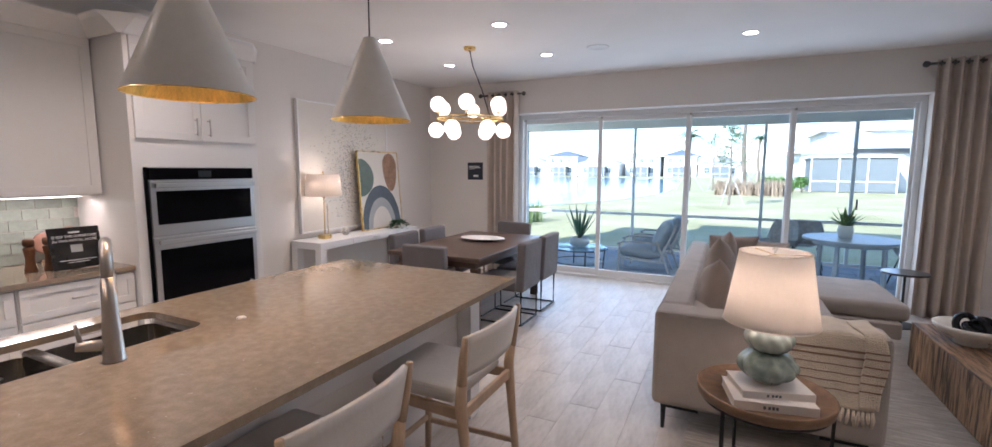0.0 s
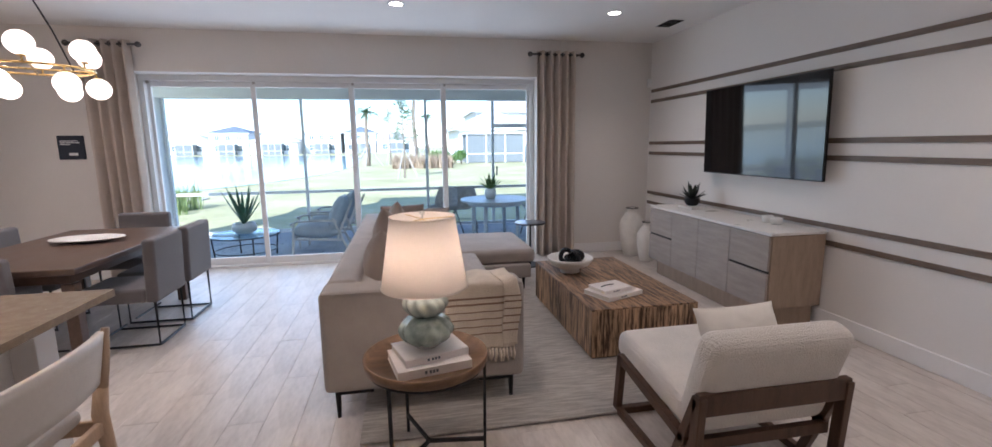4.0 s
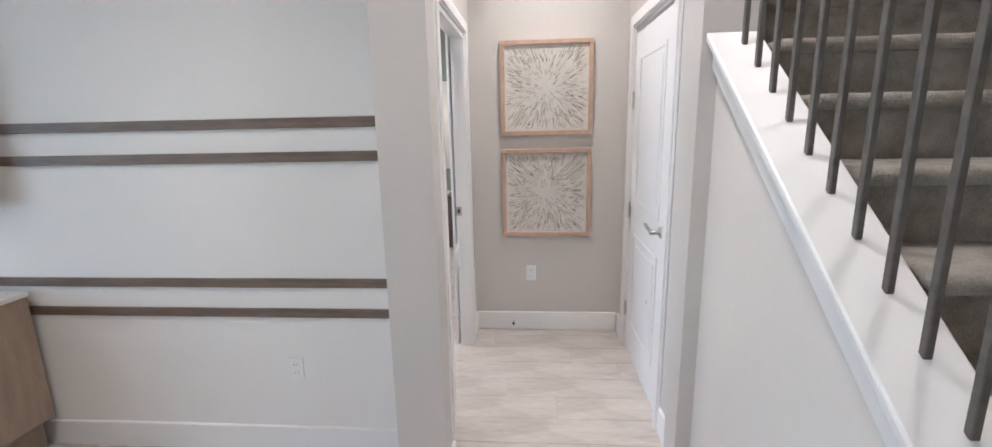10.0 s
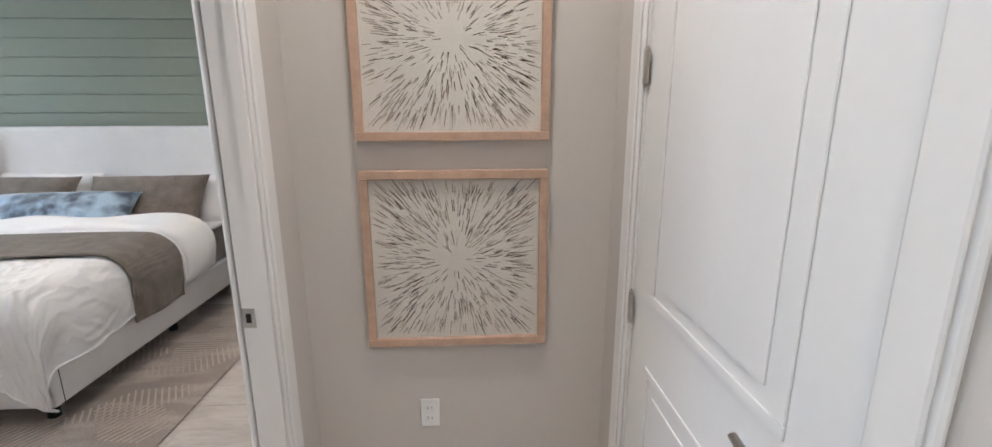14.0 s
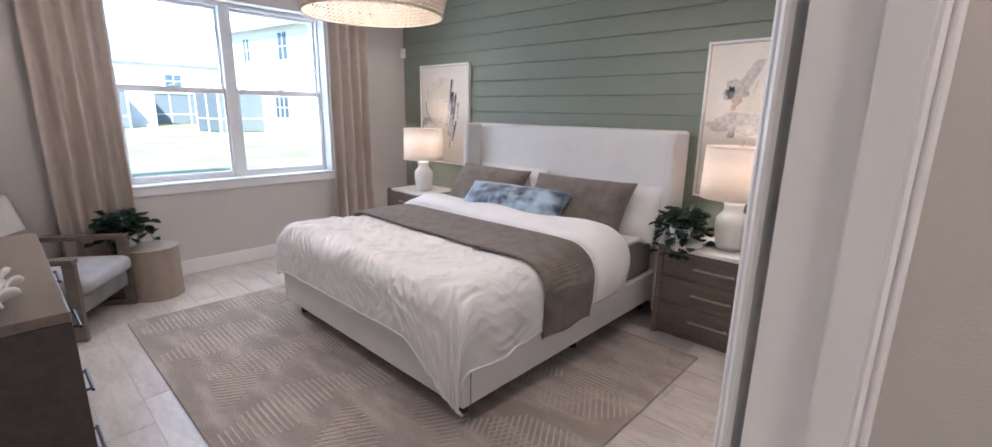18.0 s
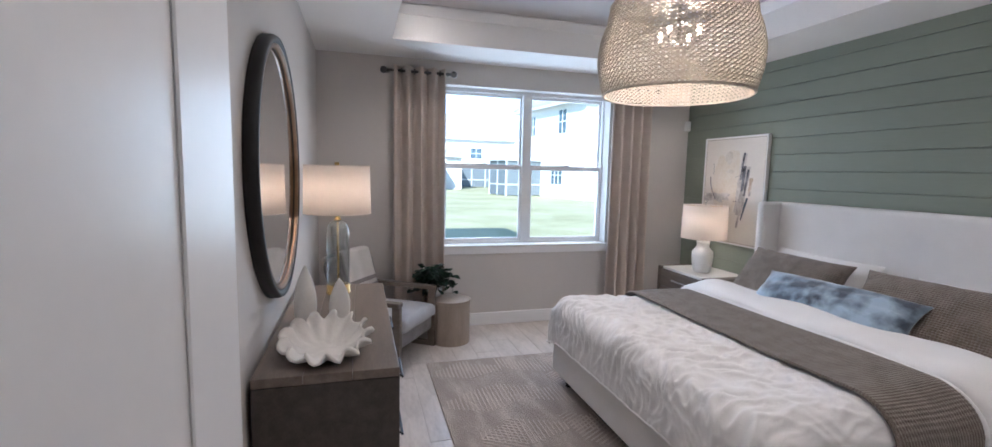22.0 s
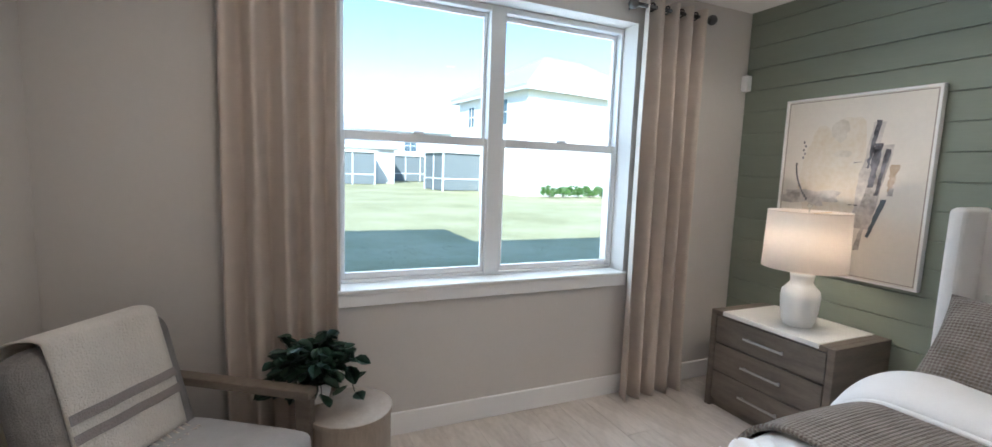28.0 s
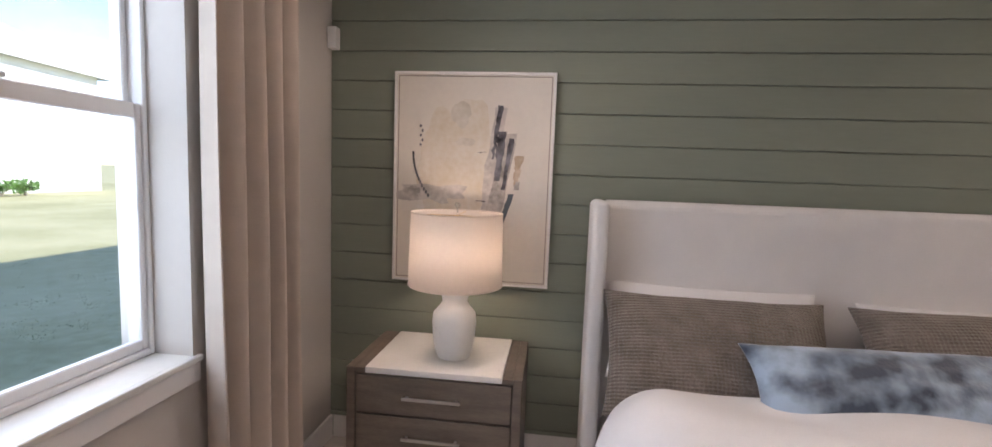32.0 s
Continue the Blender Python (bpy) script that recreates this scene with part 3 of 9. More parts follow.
def door_leaf(name, w, h, label):
    """A two-panel moulded door; origin at the hinge's foot, leaf along +x."""
    t = thing(name, (0, 0, 0), 0, label, "door", "", "structure")
    th = 0.018
    b = box(0, -th, 0.006, w, th, h, 0.003, 1)
    part("slab", b, M["door"], t)
    for z0, z1 in ((0.22, 0.83), (1.02, h - 0.14)):
        for s in (-1, 1):
            m = bmesh.new()
            for a, c, d, e in ((0.13, z0, w - 0.13, z0 + 0.025), (0.13, z1 - 0.025, w - 0.13, z1), (0.13, z0 + 0.025, 0.155, z1 - 0.025), (w - 0.155, z0 + 0.025, w - 0.13, z1 - 0.025)):
                box(a, s * th, c, d, s * (th + 0.0045), e, 0.002, 1, bm=m)
            p = part("door_panel", m, M["door"], t)
            part("raised_field", box(0.19, s * th, z0 + 0.06, w - 0.19, s * (th + 0.0035), z1 - 0.06, 0.004, 1), M["door"], p)
    return t


def lever(t, x, z, s, toward):
    """A nickel lever set on a round rose."""
    h = part("door_handle", moved(cyl(0.031, 0, 0.012, 0.027, 28), Matrix.Translation((x, s * 0.018, z)) @ Euler((radians(-90 * s), 0, 0)).to_matrix().to_4x4()), M["nickel"], t, "brushed nickel lever handle", smooth=True)
    part("neck", moved(cyl(0.011, 0.010, 0.058, seg=16), Matrix.Translation((x, s * 0.018, z)) @ Euler((radians(-90 * s), 0, 0)).to_matrix().to_4x4()), M["nickel"], h, smooth=True)
    y = s * 0.066
    part("lever", tube([(x - toward * 0.01, y, z), (x + toward * 0.03, y, z + 0.003), (x + toward * 0.07, y * 1.05, z + 0.006), (x + toward * 0.115, y * 1.1, z + 0.02)], [0.012, 0.011, 0.010, 0.008], 12, flat=0.8), M["nickel"], h, smooth=True)


def hinge(name, x, y, z, rz=0):
    t = thing(name, (x, y, z), rz, "brushed nickel door hinge", "hinge", "door hinges")
    part("knuckle", cyl(0.0065, -0.045, 0.045, seg=12), M["nickel"], t, smooth=True)
    part("leaf", box(0.0, 0.001, -0.044, 0.03, 0.004, 0.044, 0.001, 1), M["nickel"], t)
    part("leaf", box(-0.03, 0.001, -0.044, 0.0, 0.004, 0.044, 0.001, 1), M["nickel"], t)
    for k in (-0.05, 0.047):
        part("tip", cyl(0.0045, k - 0.003, k + 0.006, seg=10), M["nickel"], t)


jambs("door_jamb_1", 3.765, 4.64, HY1, YS)
casing("door_casing_1", 3.765 + 0.01, 4.64 - 0.01, HY1, -1)
casing("door_casing_2", 3.765 + 0.01, 4.64 - 0.01, YS + 0.0125, 1)
leaf = door_leaf("door_1", 0.81, 2.03, "white two-panel bedroom door standing open")
leaf.matrix_world = pose(3.812, YS + 0.026, 0, 0, 0, 84.0)
lever(leaf, 0.735, 0.95, -1, -1)
lever(leaf, 0.735, 0.95, 1, -1)
# strike plate in the far jamb
t = thing("strike_plate", (4.6215, 1.832, 0.955), 0, "small nickel strike plate in a door jamb", "strike plate")
part("plate", box(-0.002, -0.018, -0.03, 0.0, 0.018, 0.03, 0.001, 1), M["nickel"], t)
part("hole", box(-0.003, -0.007, -0.014, -0.002, 0.007, 0.014), M["dark"], t)
jambs("door_jamb_2", 3.80, 4.66, HY0 - 0.10, HY0, stop=False)
casing("door_casing_3", 3.81, 4.65, HY0, 1)
leaf2 = door_leaf("door_2", 0.818, 2.03, "white two-panel closet door, closed")
leaf2.matrix_world = pose(4.639, HY0 - 0.022, 0, 0, 0, 180)
lever(leaf2, 0.755, 0.98, -1, -1)
for z in (0.28, 0.955, 1.64):
    hinge("hinge", 4.641, HY0 + 0.004, z)


# ---- staircase ----
def stairs():
    t = thing("staircase", (0, 0, 0), 0, "carpeted staircase with a white capped knee wall and dark metal balusters", "staircase", "", "structure")
    rise, run, x1 = 0.176, 0.232, 1.10
    for i in range(16):
        xa = x1 + run * i
        b = soft_box(xa, -0.44, rise * i - 0.02, xa + run + 0.02, 0.60, rise * (i + 1) - 0.006, 0.012)
        part("riser", b, M["carpet"], t)
        b = soft_box(xa - 0.032, -0.44, rise * (i + 1) - 0.042, xa + run + 0.01, 0.60, rise * (i + 1), 0.019)
        part("stair_tread", b, M["carpet"], t, smooth=True)
    # knee wall and its sloping cap
    def zc(x):
        return 1.675 + (x - 3.106) * 0.758
    xa, xb = 1.492, 3.274
    b = bmesh.new()
    for y in (0.635, 0.730):
        b.faces.new([b.verts.new(p) for p in ((xa, y, 0), (xb, y, 0), (xb, y, zc(xb) - 0.02), (xa, y, zc(xa) - 0.02))])
    bmesh.ops.bridge_loops(b, edges=b.edges[:])
    bmesh.ops.recalc_face_normals(b, faces=b.faces)
    part("knee_wall", b, M["wall"], t)
    def sloped(y0, y1, d0, d1, bev):
        """A board that follows the slope between two plumb ends, d0 to d1 below the cap's face."""
        b = bmesh.new()
        q = []
        for y in (y0, y1):
            q.append([b.verts.new(p) for p in ((xa, y, zc(xa) - d0), (xb, y, zc(xb) - d0), (xb, y, zc(xb) - d1), (xa, y, zc(xa) - d1))])
            b.faces.new(q[-1])
        for k in range(4):
            b.faces.new((q[0][k], q[0][(k + 1) % 4], q[1][(k + 1) % 4], q[1][k]))
        bmesh.ops.recalc_face_normals(b, faces=b.faces)
        bmesh.ops.bevel(b, geom=b.edges[:], offset=bev, segments=2, profile=0.5, affect="EDGES", clamp_overlap=True)
        return b
    part("cap", sloped(0.608, 0.776, 0.0, 0.03, 0.006), M["trim"], t)
    part("skirt", sloped(0.7305, 0.752, 0.031, 0.115, 0.006), M["trim"], t)
    part("skirt", sloped(0.615, 0.6345, 0.031, 0.15, 0.004), M["trim"], t)
    part("handrail", sloped(0.615, 0.772, -0.99, -0.937, 0.006), M["trim"], t)
    me = mesh_from(box(-0.0078, -0.0078, 0, 0.0078, 0.0078, 0.945, 0.002, 1), "baluster", M["balu"])
    for k in range(16):
        x = 3.2108 - 0.1049 * k
        if x > 1.53:
            o = new("baluster", me)
            o.parent = t
            o.location = (x, 0.677, zc(x) - 0.004)
    return t


M["carpet"] = mat("grey-beige stair carpet", (0.27, 0.24, 0.20), 0.95, var=0.25, scale=14, color2=(0.42, 0.38, 0.325), fine=180, bump=0.7, bscale=260, sheen=0.2)
M["balu"] = mat("dark bronze baluster", (0.15, 0.135, 0.12), 0.45, metal=0.35, var=0.15, scale=20)
stairs()
wall_box("wall_newel", (1.342, 0.587, 0), (1.491, 0.777, ZC), "wall", "full-height drywall newel post at the foot of stairs", 0.004)
baseboard((1.491, 0.730), (3.274, 0.730), (0, 1), 0.14)
wall_box("wall_stair_south", (1.0, -0.60, 0), (HX, -0.45, ZC + 2.9))
wall_box("wall_stair_upper_north", (1.60, 0.50, ZC + 0.2), (HX, 0.62, ZC + 2.9))
wall_box("wall_stair_north", (3.42, 0.604, 0), (HX, 0.6195, ZC + 0.2), "wall", "painted wall beside a staircase")
wall_box("wall_stair_upper_west", (1.48, -0.6, ZC + 0.2), (1.60, 0.62, ZC + 2.9))
setting("ceiling_5", box(1.48, -0.6, ZC + 2.9, HX + 0.12, 0.62, ZC + 3.0), M["ceil"], "white ceiling over a stairwell", "ceiling")
wall_box("wall_south_east", (HX, KY, 0), (HX + 0.15, -0.5, ZC))
# closet behind the hall door
wall_box("wall_closet", (HX - 0.02, -0.5, 0), (HX, 0.6, ZC))

# ---- materials of the great room ----
M["quartz"] = mat("taupe quartz worktop", (0.28, 0.215, 0.152), 0.09, var=0.05, scale=26, color2=(0.335, 0.268, 0.20), fine=150, bump=0.0, contrast=(0.40, 0.66), coat=0.3)
M["vein"] = mat("pale quartz fleck", (0.40, 0.36, 0.31), 0.12, var=0.2, scale=40)
# steel with the bowls' inner shade put into its darker colour
M["steel_dim"] = mat("sink steel darkened for shade", (0.30, 0.285, 0.27), 0.26, metal=1.0, var=0.05, scale=3, stretch=(1, 1, 5))
M["fab"] = mat("oatmeal sofa weave", (0.38, 0.335, 0.30), 0.92, var=0.14, scale=4, fine=210, bump=0.5, bscale=330, sheen=0.25)
M["fab2"] = mat("taupe cushion linen", (0.30, 0.245, 0.215), 0.92, var=0.10, scale=5, fine=200, bump=0.4, bscale=320, sheen=0.25)
M["boucle"] = mat("cream boucle", (0.70, 0.655, 0.60), 0.95, var=0.06, scale=8, fine=120, bump=0.9, bscale=150, sheen=0.3)
M["walnut"] = mat("dark walnut", (0.085, 0.045, 0.027), 0.45, var=0.3, scale=4, stretch=(8, 8, 1.2), fine=30, bump=0.08, bscale=50)
M["oak"] = mat("light oak", (0.52, 0.37, 0.25), 0.5, var=0.14, scale=4, stretch=(6, 6, 1), fine=30, bump=0.05, bscale=60)
M["oakf"] = mat("pale oak frame", (0.50, 0.345, 0.25), 0.5, var=0.12, scale=5, stretch=(1, 4, 4), fine=30, bump=0.05, bscale=60)
M["dine"] = mat("dark brown table wood", (0.10, 0.062, 0.045), 0.35, var=0.25, scale=3, stretch=(6, 0.8, 6), fine=25, bump=0.05)
M["grey"] = mat("grey upholstery", (0.155, 0.14, 0.14), 0.9, var=0.10, scale=6, fine=200, bump=0.4, bscale=300, sheen=0.2)
M["media"] = mat("grey-washed oak", (0.37, 0.315, 0.275), 0.55, var=0.12, scale=4, stretch=(1, 1.0, 7), fine=30, bump=0.08, bscale=70)
M["mediaside"] = mat("brown oak side", (0.33, 0.245, 0.18), 0.5, var=0.14, scale=4, stretch=(6, 6, 1), fine=30, bump=0.06)
M["throw"] = mat("cream woven throw", (0.66, 0.57, 0.46), 0.95, var=0.08, scale=10, fine=150, bump=0.8, bscale=170)
M["stripe"] = mat("brown woven stripe", (0.26, 0.17, 0.115), 0.95, var=0.12, scale=10, fine=150, bump=0.8, bscale=170)
M["curtain"] = mat("beige curtain linen", (0.58, 0.495, 0.425), 0.9, var=0.06, scale=3, stretch=(1, 1, 4), fine=160, bump=0.25, bscale=260, sheen=0.2)
translucent(M["curtain"], 0.12)
M["celadon"] = mat("celadon ceramic glaze", (0.20, 0.30, 0.275), 0.14, var=0.35, scale=9, color2=(0.42, 0.50, 0.45), fine=30, coat=0.5)
M["celadon2"] = mat("pale celadon glaze", (0.42, 0.50, 0.45), 0.14, var=0.2, scale=9, color2=(0.58, 0.63, 0.57), fine=30, coat=0.5)
M["traywood"] = mat("brown tray wood", (0.17, 0.10, 0.055), 0.45, var=0.3, scale=5, stretch=(1, 6, 6), fine=30, bump=0.08)
M["paper"] = mat("book paper", (0.74, 0.70, 0.64), 0.8, var=0.04, scale=30, stretch=(1, 1, 20))
M["cover"] = mat("white book cover", (0.74, 0.70, 0.67), 0.5, var=0.03, scale=6)
M["rug1"] = mat("cream woven rug", (0.62, 0.56, 0.49), 0.95, var=0.22, scale=6, color2=(0.74, 0.69, 0.62), stretch=(1.0, 9, 1), fine=60, bump=0.9, bscale=120, contrast=(0.40, 0.62))
wave_bump(M["rug1"], 28, 0.3, "Y", 0.005, 3.0)
M["black_plant"] = mat("black-green succulent", (0.012, 0.02, 0.014), 0.35, var=0.4, scale=30)
M["leaf"] = mat("green leaf", (0.045, 0.105, 0.045), 0.42, var=0.35, scale=14, rand=0.15)
M["leafd"] = mat("dark trailing leaf", (0.02, 0.048, 0.03), 0.32, var=0.4, scale=20)
M["aloe"] = mat("aloe leaf", (0.05, 0.13, 0.07), 0.5, var=0.3, scale=16)
M["soil"] = mat("potting soil", (0.03, 0.02, 0.015), 0.95, var=0.3, scale=60)
M["gas"] = mat("glass backsplash tile", (0.36, 0.40, 0.36), 0.12, var=0.12, scale=4, rand=0.16, coat=0.4)
M["mill"] = mat("turned walnut", (0.15, 0.065, 0.03), 0.4, var=0.25, scale=6, stretch=(5, 5, 1))
M["canvas"] = mat("primed canvas", (0.72, 0.68, 0.62), 0.85, var=0.03, scale=5, bump=0.2, bscale=300)
M["teal"] = mat("sage paint", (0.14, 0.19, 0.17), 0.7, var=0.10, scale=9)
M["slate"] = mat("slate blue paint", (0.10, 0.125, 0.15), 0.7, var=0.15, scale=9)
M["pale"] = mat("pale grey paint", (0.40, 0.41, 0.41), 0.7, var=0.10, scale=9)
M["tan"] = mat("terracotta tan paint", (0.33, 0.20, 0.13), 0.7, var=0.25, scale=9)
M["speck"] = mat("silver and gold flakes", (0.42, 0.37, 0.30), 0.4, metal=0.5, var=0.5, scale=60)


def live_edge():
    """Reclaimed-wood staves with dark streaks that run with the length of each."""
    m = mat("reclaimed streaked wood", (0.10, 0.050, 0.028), 0.5, var=0.5, scale=8, color2=(0.46, 0.30, 0.18), stretch=(5, 5, 0.45), fine=30, bump=0.25, bscale=40, rand=0.30, contrast=(0.42, 0.57))
    return m


M["stave"] = live_edge()
m = mat("reclaimed wood top", (0.095, 0.048, 0.026), 0.38, var=0.5, scale=8, color2=(0.38, 0.235, 0.135), stretch=(5, 0.45, 5), fine=30, bump=0.2, bscale=40, rand=0.25, contrast=(0.42, 0.57))
M["stavetop"] = m


# ---- kitchen ----
def shaker_front(t, name, x, y0, y1, z0, z1, rail=0.06, handle=None, m=None):
    """A framed cabinet front that faces +x."""
    m = m or M["cab"]
    b = box(x, y0, z0, x + 0.012, y1, z1, 0.002, 1)
    p = part(name, b, m, t)
    f = bmesh.new()
    for a, c, d, e in ((y0, z0, y1, z0 + rail), (y0, z1 - rail, y1, z1), (y0, z0 + rail, y0 + rail, z1 - rail), (y1 - rail, z0 + rail, y1, z1 - rail)):
        box(x + 0.012, a, c, x + 0.021, d, e, 0.002, 1, bm=f)
    part("front_frame", f, m, p)
    if handle:
        (hy, hz, horiz) = handle
        l = 0.065
        ends = [(x + 0.052, hy - l, hz), (x + 0.052, hy + l, hz)] if horiz else [(x + 0.052, hy, hz - l), (x + 0.052, hy, hz + l)]
        h = tube(ends, 0.0055, 8)
        for e in ends:
            k = Vector(e) * 0.8 + Vector(((ends[0][0]), (ends[0][1] + ends[1][1]) / 2, (ends[0][2] + ends[1][2]) / 2)) * 0.2
            tube([(x + 0.02, k.y, k.z), (x + 0.052, k.y, k.z)], 0.004, 8, bm=h)
        part("handle", h, M["nickel"], p, "brushed nickel bar handle", smooth=True)


def cabinet(name, x0, x1, y0, y1, z0, z1, label, category="cabinet"):
    t = thing(name, (0, 0, 0), 0, label, category)
    part("body", box(x0, y0, z0, x1, y1, z1, 0.002, 1), M["cab"], t)
    return t


FX = -3.80
tw = cabinet("oven_cabinet", XW + 0.002, FX + 0.08, 1.93, 2.90, 0.10, 2.50, "tall white cabinet built round a wall oven")
part("toe_kick", box(XW + 0.002, 1.95, 0, FX, 2.88, 0.10), M["cab"], tw)
shaker_front(tw, "door", FX + 0.08, 1.96, 2.412, 1.80, 2.48, 0.055, (2.365, 1.90, False))
shaker_front(tw, "door", FX + 0.08, 2.418, 2.87, 1.80, 2.48, 0.055, (2.465, 1.90, False))
shaker_front(tw, "drawer", FX + 0.08, 1.96, 2.87, 0.12, 0.52, 0.055, (2.415, 0.42, True))


def oven():
    x = FX + 0.082
    y0, y1 = 2.00, 2.82
    t = thing("wall_oven", (0, 0, 0), 0, "stainless double wall oven with a microwave above", "oven")
    part("body", box(x, y0, 0.54, x + 0.012, y1, 1.60, 0.003, 1), M["steel"], t)
    part("side_trim", box(x + 0.012, y0 - 0.012, 0.54, x + 0.018, y0 + 0.012, 1.60), M["bglass"], t)
    c = part("control_panel", box(x + 0.012, y0 + 0.012, 1.51, x + 0.03, y1, 1.595, 0.003, 1), M["bglass"], t)
    part("display", box(x + 0.030, 2.36, 1.525, x + 0.0315, 2.46, 1.575), mat("dim display", (0.03, 0.035, 0.04), 0.2), c)
    for z0, z1, g0, g1, hz in ((1.11, 1.50, 1.19, 1.43, 1.47), (0.55, 1.10, 0.60, 1.01, 1.065)):
        d = part("oven_door", box(x + 0.012, y0 + 0.012, z0, x + 0.035, y1, z1, 0.004, 1), M["steel"], t)
        part("door_glass", box(x + 0.035, y0 + 0.05, g0, x + 0.037, y1 - 0.035, g1), M["bglass"], d)
        h = box(x + 0.055, y0 + 0.03, hz - 0.016, x + 0.08, y1 - 0.02, hz + 0.016, 0.006)
        for yy in (y0 + 0.07, y1 - 0.07):
            box(x + 0.035, yy - 0.012, hz - 0.01, x + 0.058, yy + 0.012, hz + 0.01, bm=h)
        part("handle", h, M["steel"], d)
    part("badge", moved(cyl(0.017, 0, 0.003), Matrix.Translation((x + 0.037, y1 - 0.07, 0.64)) @ Euler((0, radians(90), 0)).to_matrix().to_4x4()), M["nickel"], t)


oven()
# added bar and fill lamp that brighten the counter and backsplash
t = thing("cabinet_light_bar", (-4.25, 1.6, 1.40), 0, "slim lit bar added under a white kitchen cabinet", "light bar")
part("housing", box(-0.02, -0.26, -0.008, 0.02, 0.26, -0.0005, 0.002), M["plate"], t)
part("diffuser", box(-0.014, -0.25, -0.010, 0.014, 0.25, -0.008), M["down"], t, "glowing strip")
lamp("added_cabinet_lamp", "AREA", pose(-4.25, 1.6, 1.387), 0.8, WARM, size=0.1, size_y=0.5)
for k, (y0, y1) in enumerate(((1.30, 1.93), (0.62, 1.30), (-0.15, 0.62), (-1.0, -0.15), (-1.9, -1.0))):
    c = cabinet("base_cabinet", XW + 0.002, FX, y0 + 0.001, y1 - 0.001, 0.10, 0.88, "white shaker base cabinet with drawers")
    part("toe_kick", box(XW + 0.002, y0 + 0.001, 0, FX - 0.07, y1 - 0.001, 0.10), M["cab"], c)
    for z0, z1 in ((0.12, 0.37), (0.38, 0.66), (0.67, 0.87)):
        shaker_front(c, "drawer", FX, y0 + 0.012, y1 - 0.012, z0, z1, 0.045, ((y0 + y1) / 2, (z0 + z1) / 2, True))
for k, (y0, y1) in enumerate(((1.28, 1.93), (-0.45, 0.45), (-1.3, -0.45))):
    c = cabinet("upper_cabinet", XW + 0.002, -4.12, y0 + 0.001, y1 - 0.001, 1.40, 2.50, "white shaker upper cabinet")
    shaker_front(c, "door", -4.12, y0 + 0.012, y1 - 0.012, 1.41, 2.48, 0.06, (y0 + 0.06, 1.52, False))
c = cabinet("upper_cabinet", XW + 0.002, -4.12, 0.46, 1.275, 1.78, 2.50, "short white upper cabinet above a hood")
shaker_front(c, "door", -4.12, 0.47, 0.865, 1.79, 2.48, 0.06, (0.82, 1.88, False))
shaker_front(c, "door", -4.12, 0.871, 1.265, 1.79, 2.48, 0.06, (0.92, 1.88, False))
t = thing("range_hood", (0, 0, 0), 0, "slim stainless range hood under a cabinet", "hood")
part("body", box(XW + 0.002, 0.48, 1.62, -4.02, 1.26, 1.779, 0.006), M["steel"], t)
crown("cabinet_trim", [(-4.10, -1.9), (-4.10, 1.915)], 2.61, 0.13, 0.09, -1, "stepped white cabinet crown moulding")
crown("cabinet_trim", [(-4.10, 1.915), (-3.70, 1.915), (-3.70, 2.915), (-4.5, 2.915)], 2.61, 0.13, 0.09, -1, "stepped white cabinet crown moulding")
setting("cabinet_soffit", box(XW + 0.001, -1.9, 2.501, -4.105, 1.912, 2.612), M["cab"], "white filler over cabinets", "trim")
setting("cabinet_soffit_2", box(XW + 0.001, 1.92, 2.501, -3.71, 2.91, 2.612), M["cab"], "white filler over cabinets", "trim")
t = thing("kitchen_worktop", (0, 0, 0), 0, "taupe quartz kitchen worktop along a wall", "worktop")
part("slab", box(XW + 0.002, -1.9, 0.881, -3.765, 1.928, 0.915, 0.004), M["quartz"], t)
bs = setting("backsplash", box(XW + 0.0005, -1.9, 0.915, XW + 0.003, 1.928, 1.40), M["grout"], "grey-green glass subway tile backsplash", "backsplash")
tm = mesh_from(box(0, -0.0735, 0, 0.007, 0.0735, 0.0735, 0.0015, 1), "tile", M["gas"])
for r in range(6):
    k = 0
    while -0.5 + 0.15 * k < 1.85:
        o = new("tile", tm)
        o.parent = bs
        o.location = (XW + 0.003, -0.42 + 0.15 * k + (0.075 if r % 2 else 0), 0.9185 + 0.0765 * r)
        k += 1
t = thing("cooktop", (-4.1, 0.87, 0.9155), 0, "black gas cooktop with iron grates", "cooktop")
part("plate", box(-0.26, -0.38, 0, 0.26, 0.38, 0.012, 0.004), M["bglass"], t)
for yy in (-0.25, 0, 0.25):
    b = frame_bm(-0.23, 0.23, 0, 0.2, -0.008, 0.008, 0.014, 0.014, 0.014)
    moved(b, Matrix.Translation((0, yy + 0.1, 0.035)) @ Euler((radians(90), 0, 0)).to_matrix().to_4x4())
    for xx in (-0.1, 0.1):
        box(xx - 0.006, yy - 0.09, 0.025, xx + 0.006, yy + 0.09, 0.043, bm=b)
    for xx in (-0.22, 0.22):
        box(xx - 0.006, yy - 0.006, 0.012, xx + 0.006, yy + 0.006, 0.03, bm=b)
    part("grate", b, M["black"], t)
for yy in (1.50, 1.60):
    t = thing("pepper_mill", (-4.13, yy, 0.9155), 0, "tall turned walnut pepper mill on a worktop", "pepper mill", "pepper mills")
    part("body", lathe([(0.033, 0), (0.034, 0.01), (0.026, 0.04), (0.024, 0.09), (0.03, 0.14), (0.031, 0.155), (0.020, 0.165)], 24), M["mill"], t, smooth=True)
    part("head", lathe([(0.020, 0.166), (0.030, 0.175), (0.031, 0.20), (0.026, 0.215), (0.0, 0.22)], 24), M["mill"], t, smooth=True)


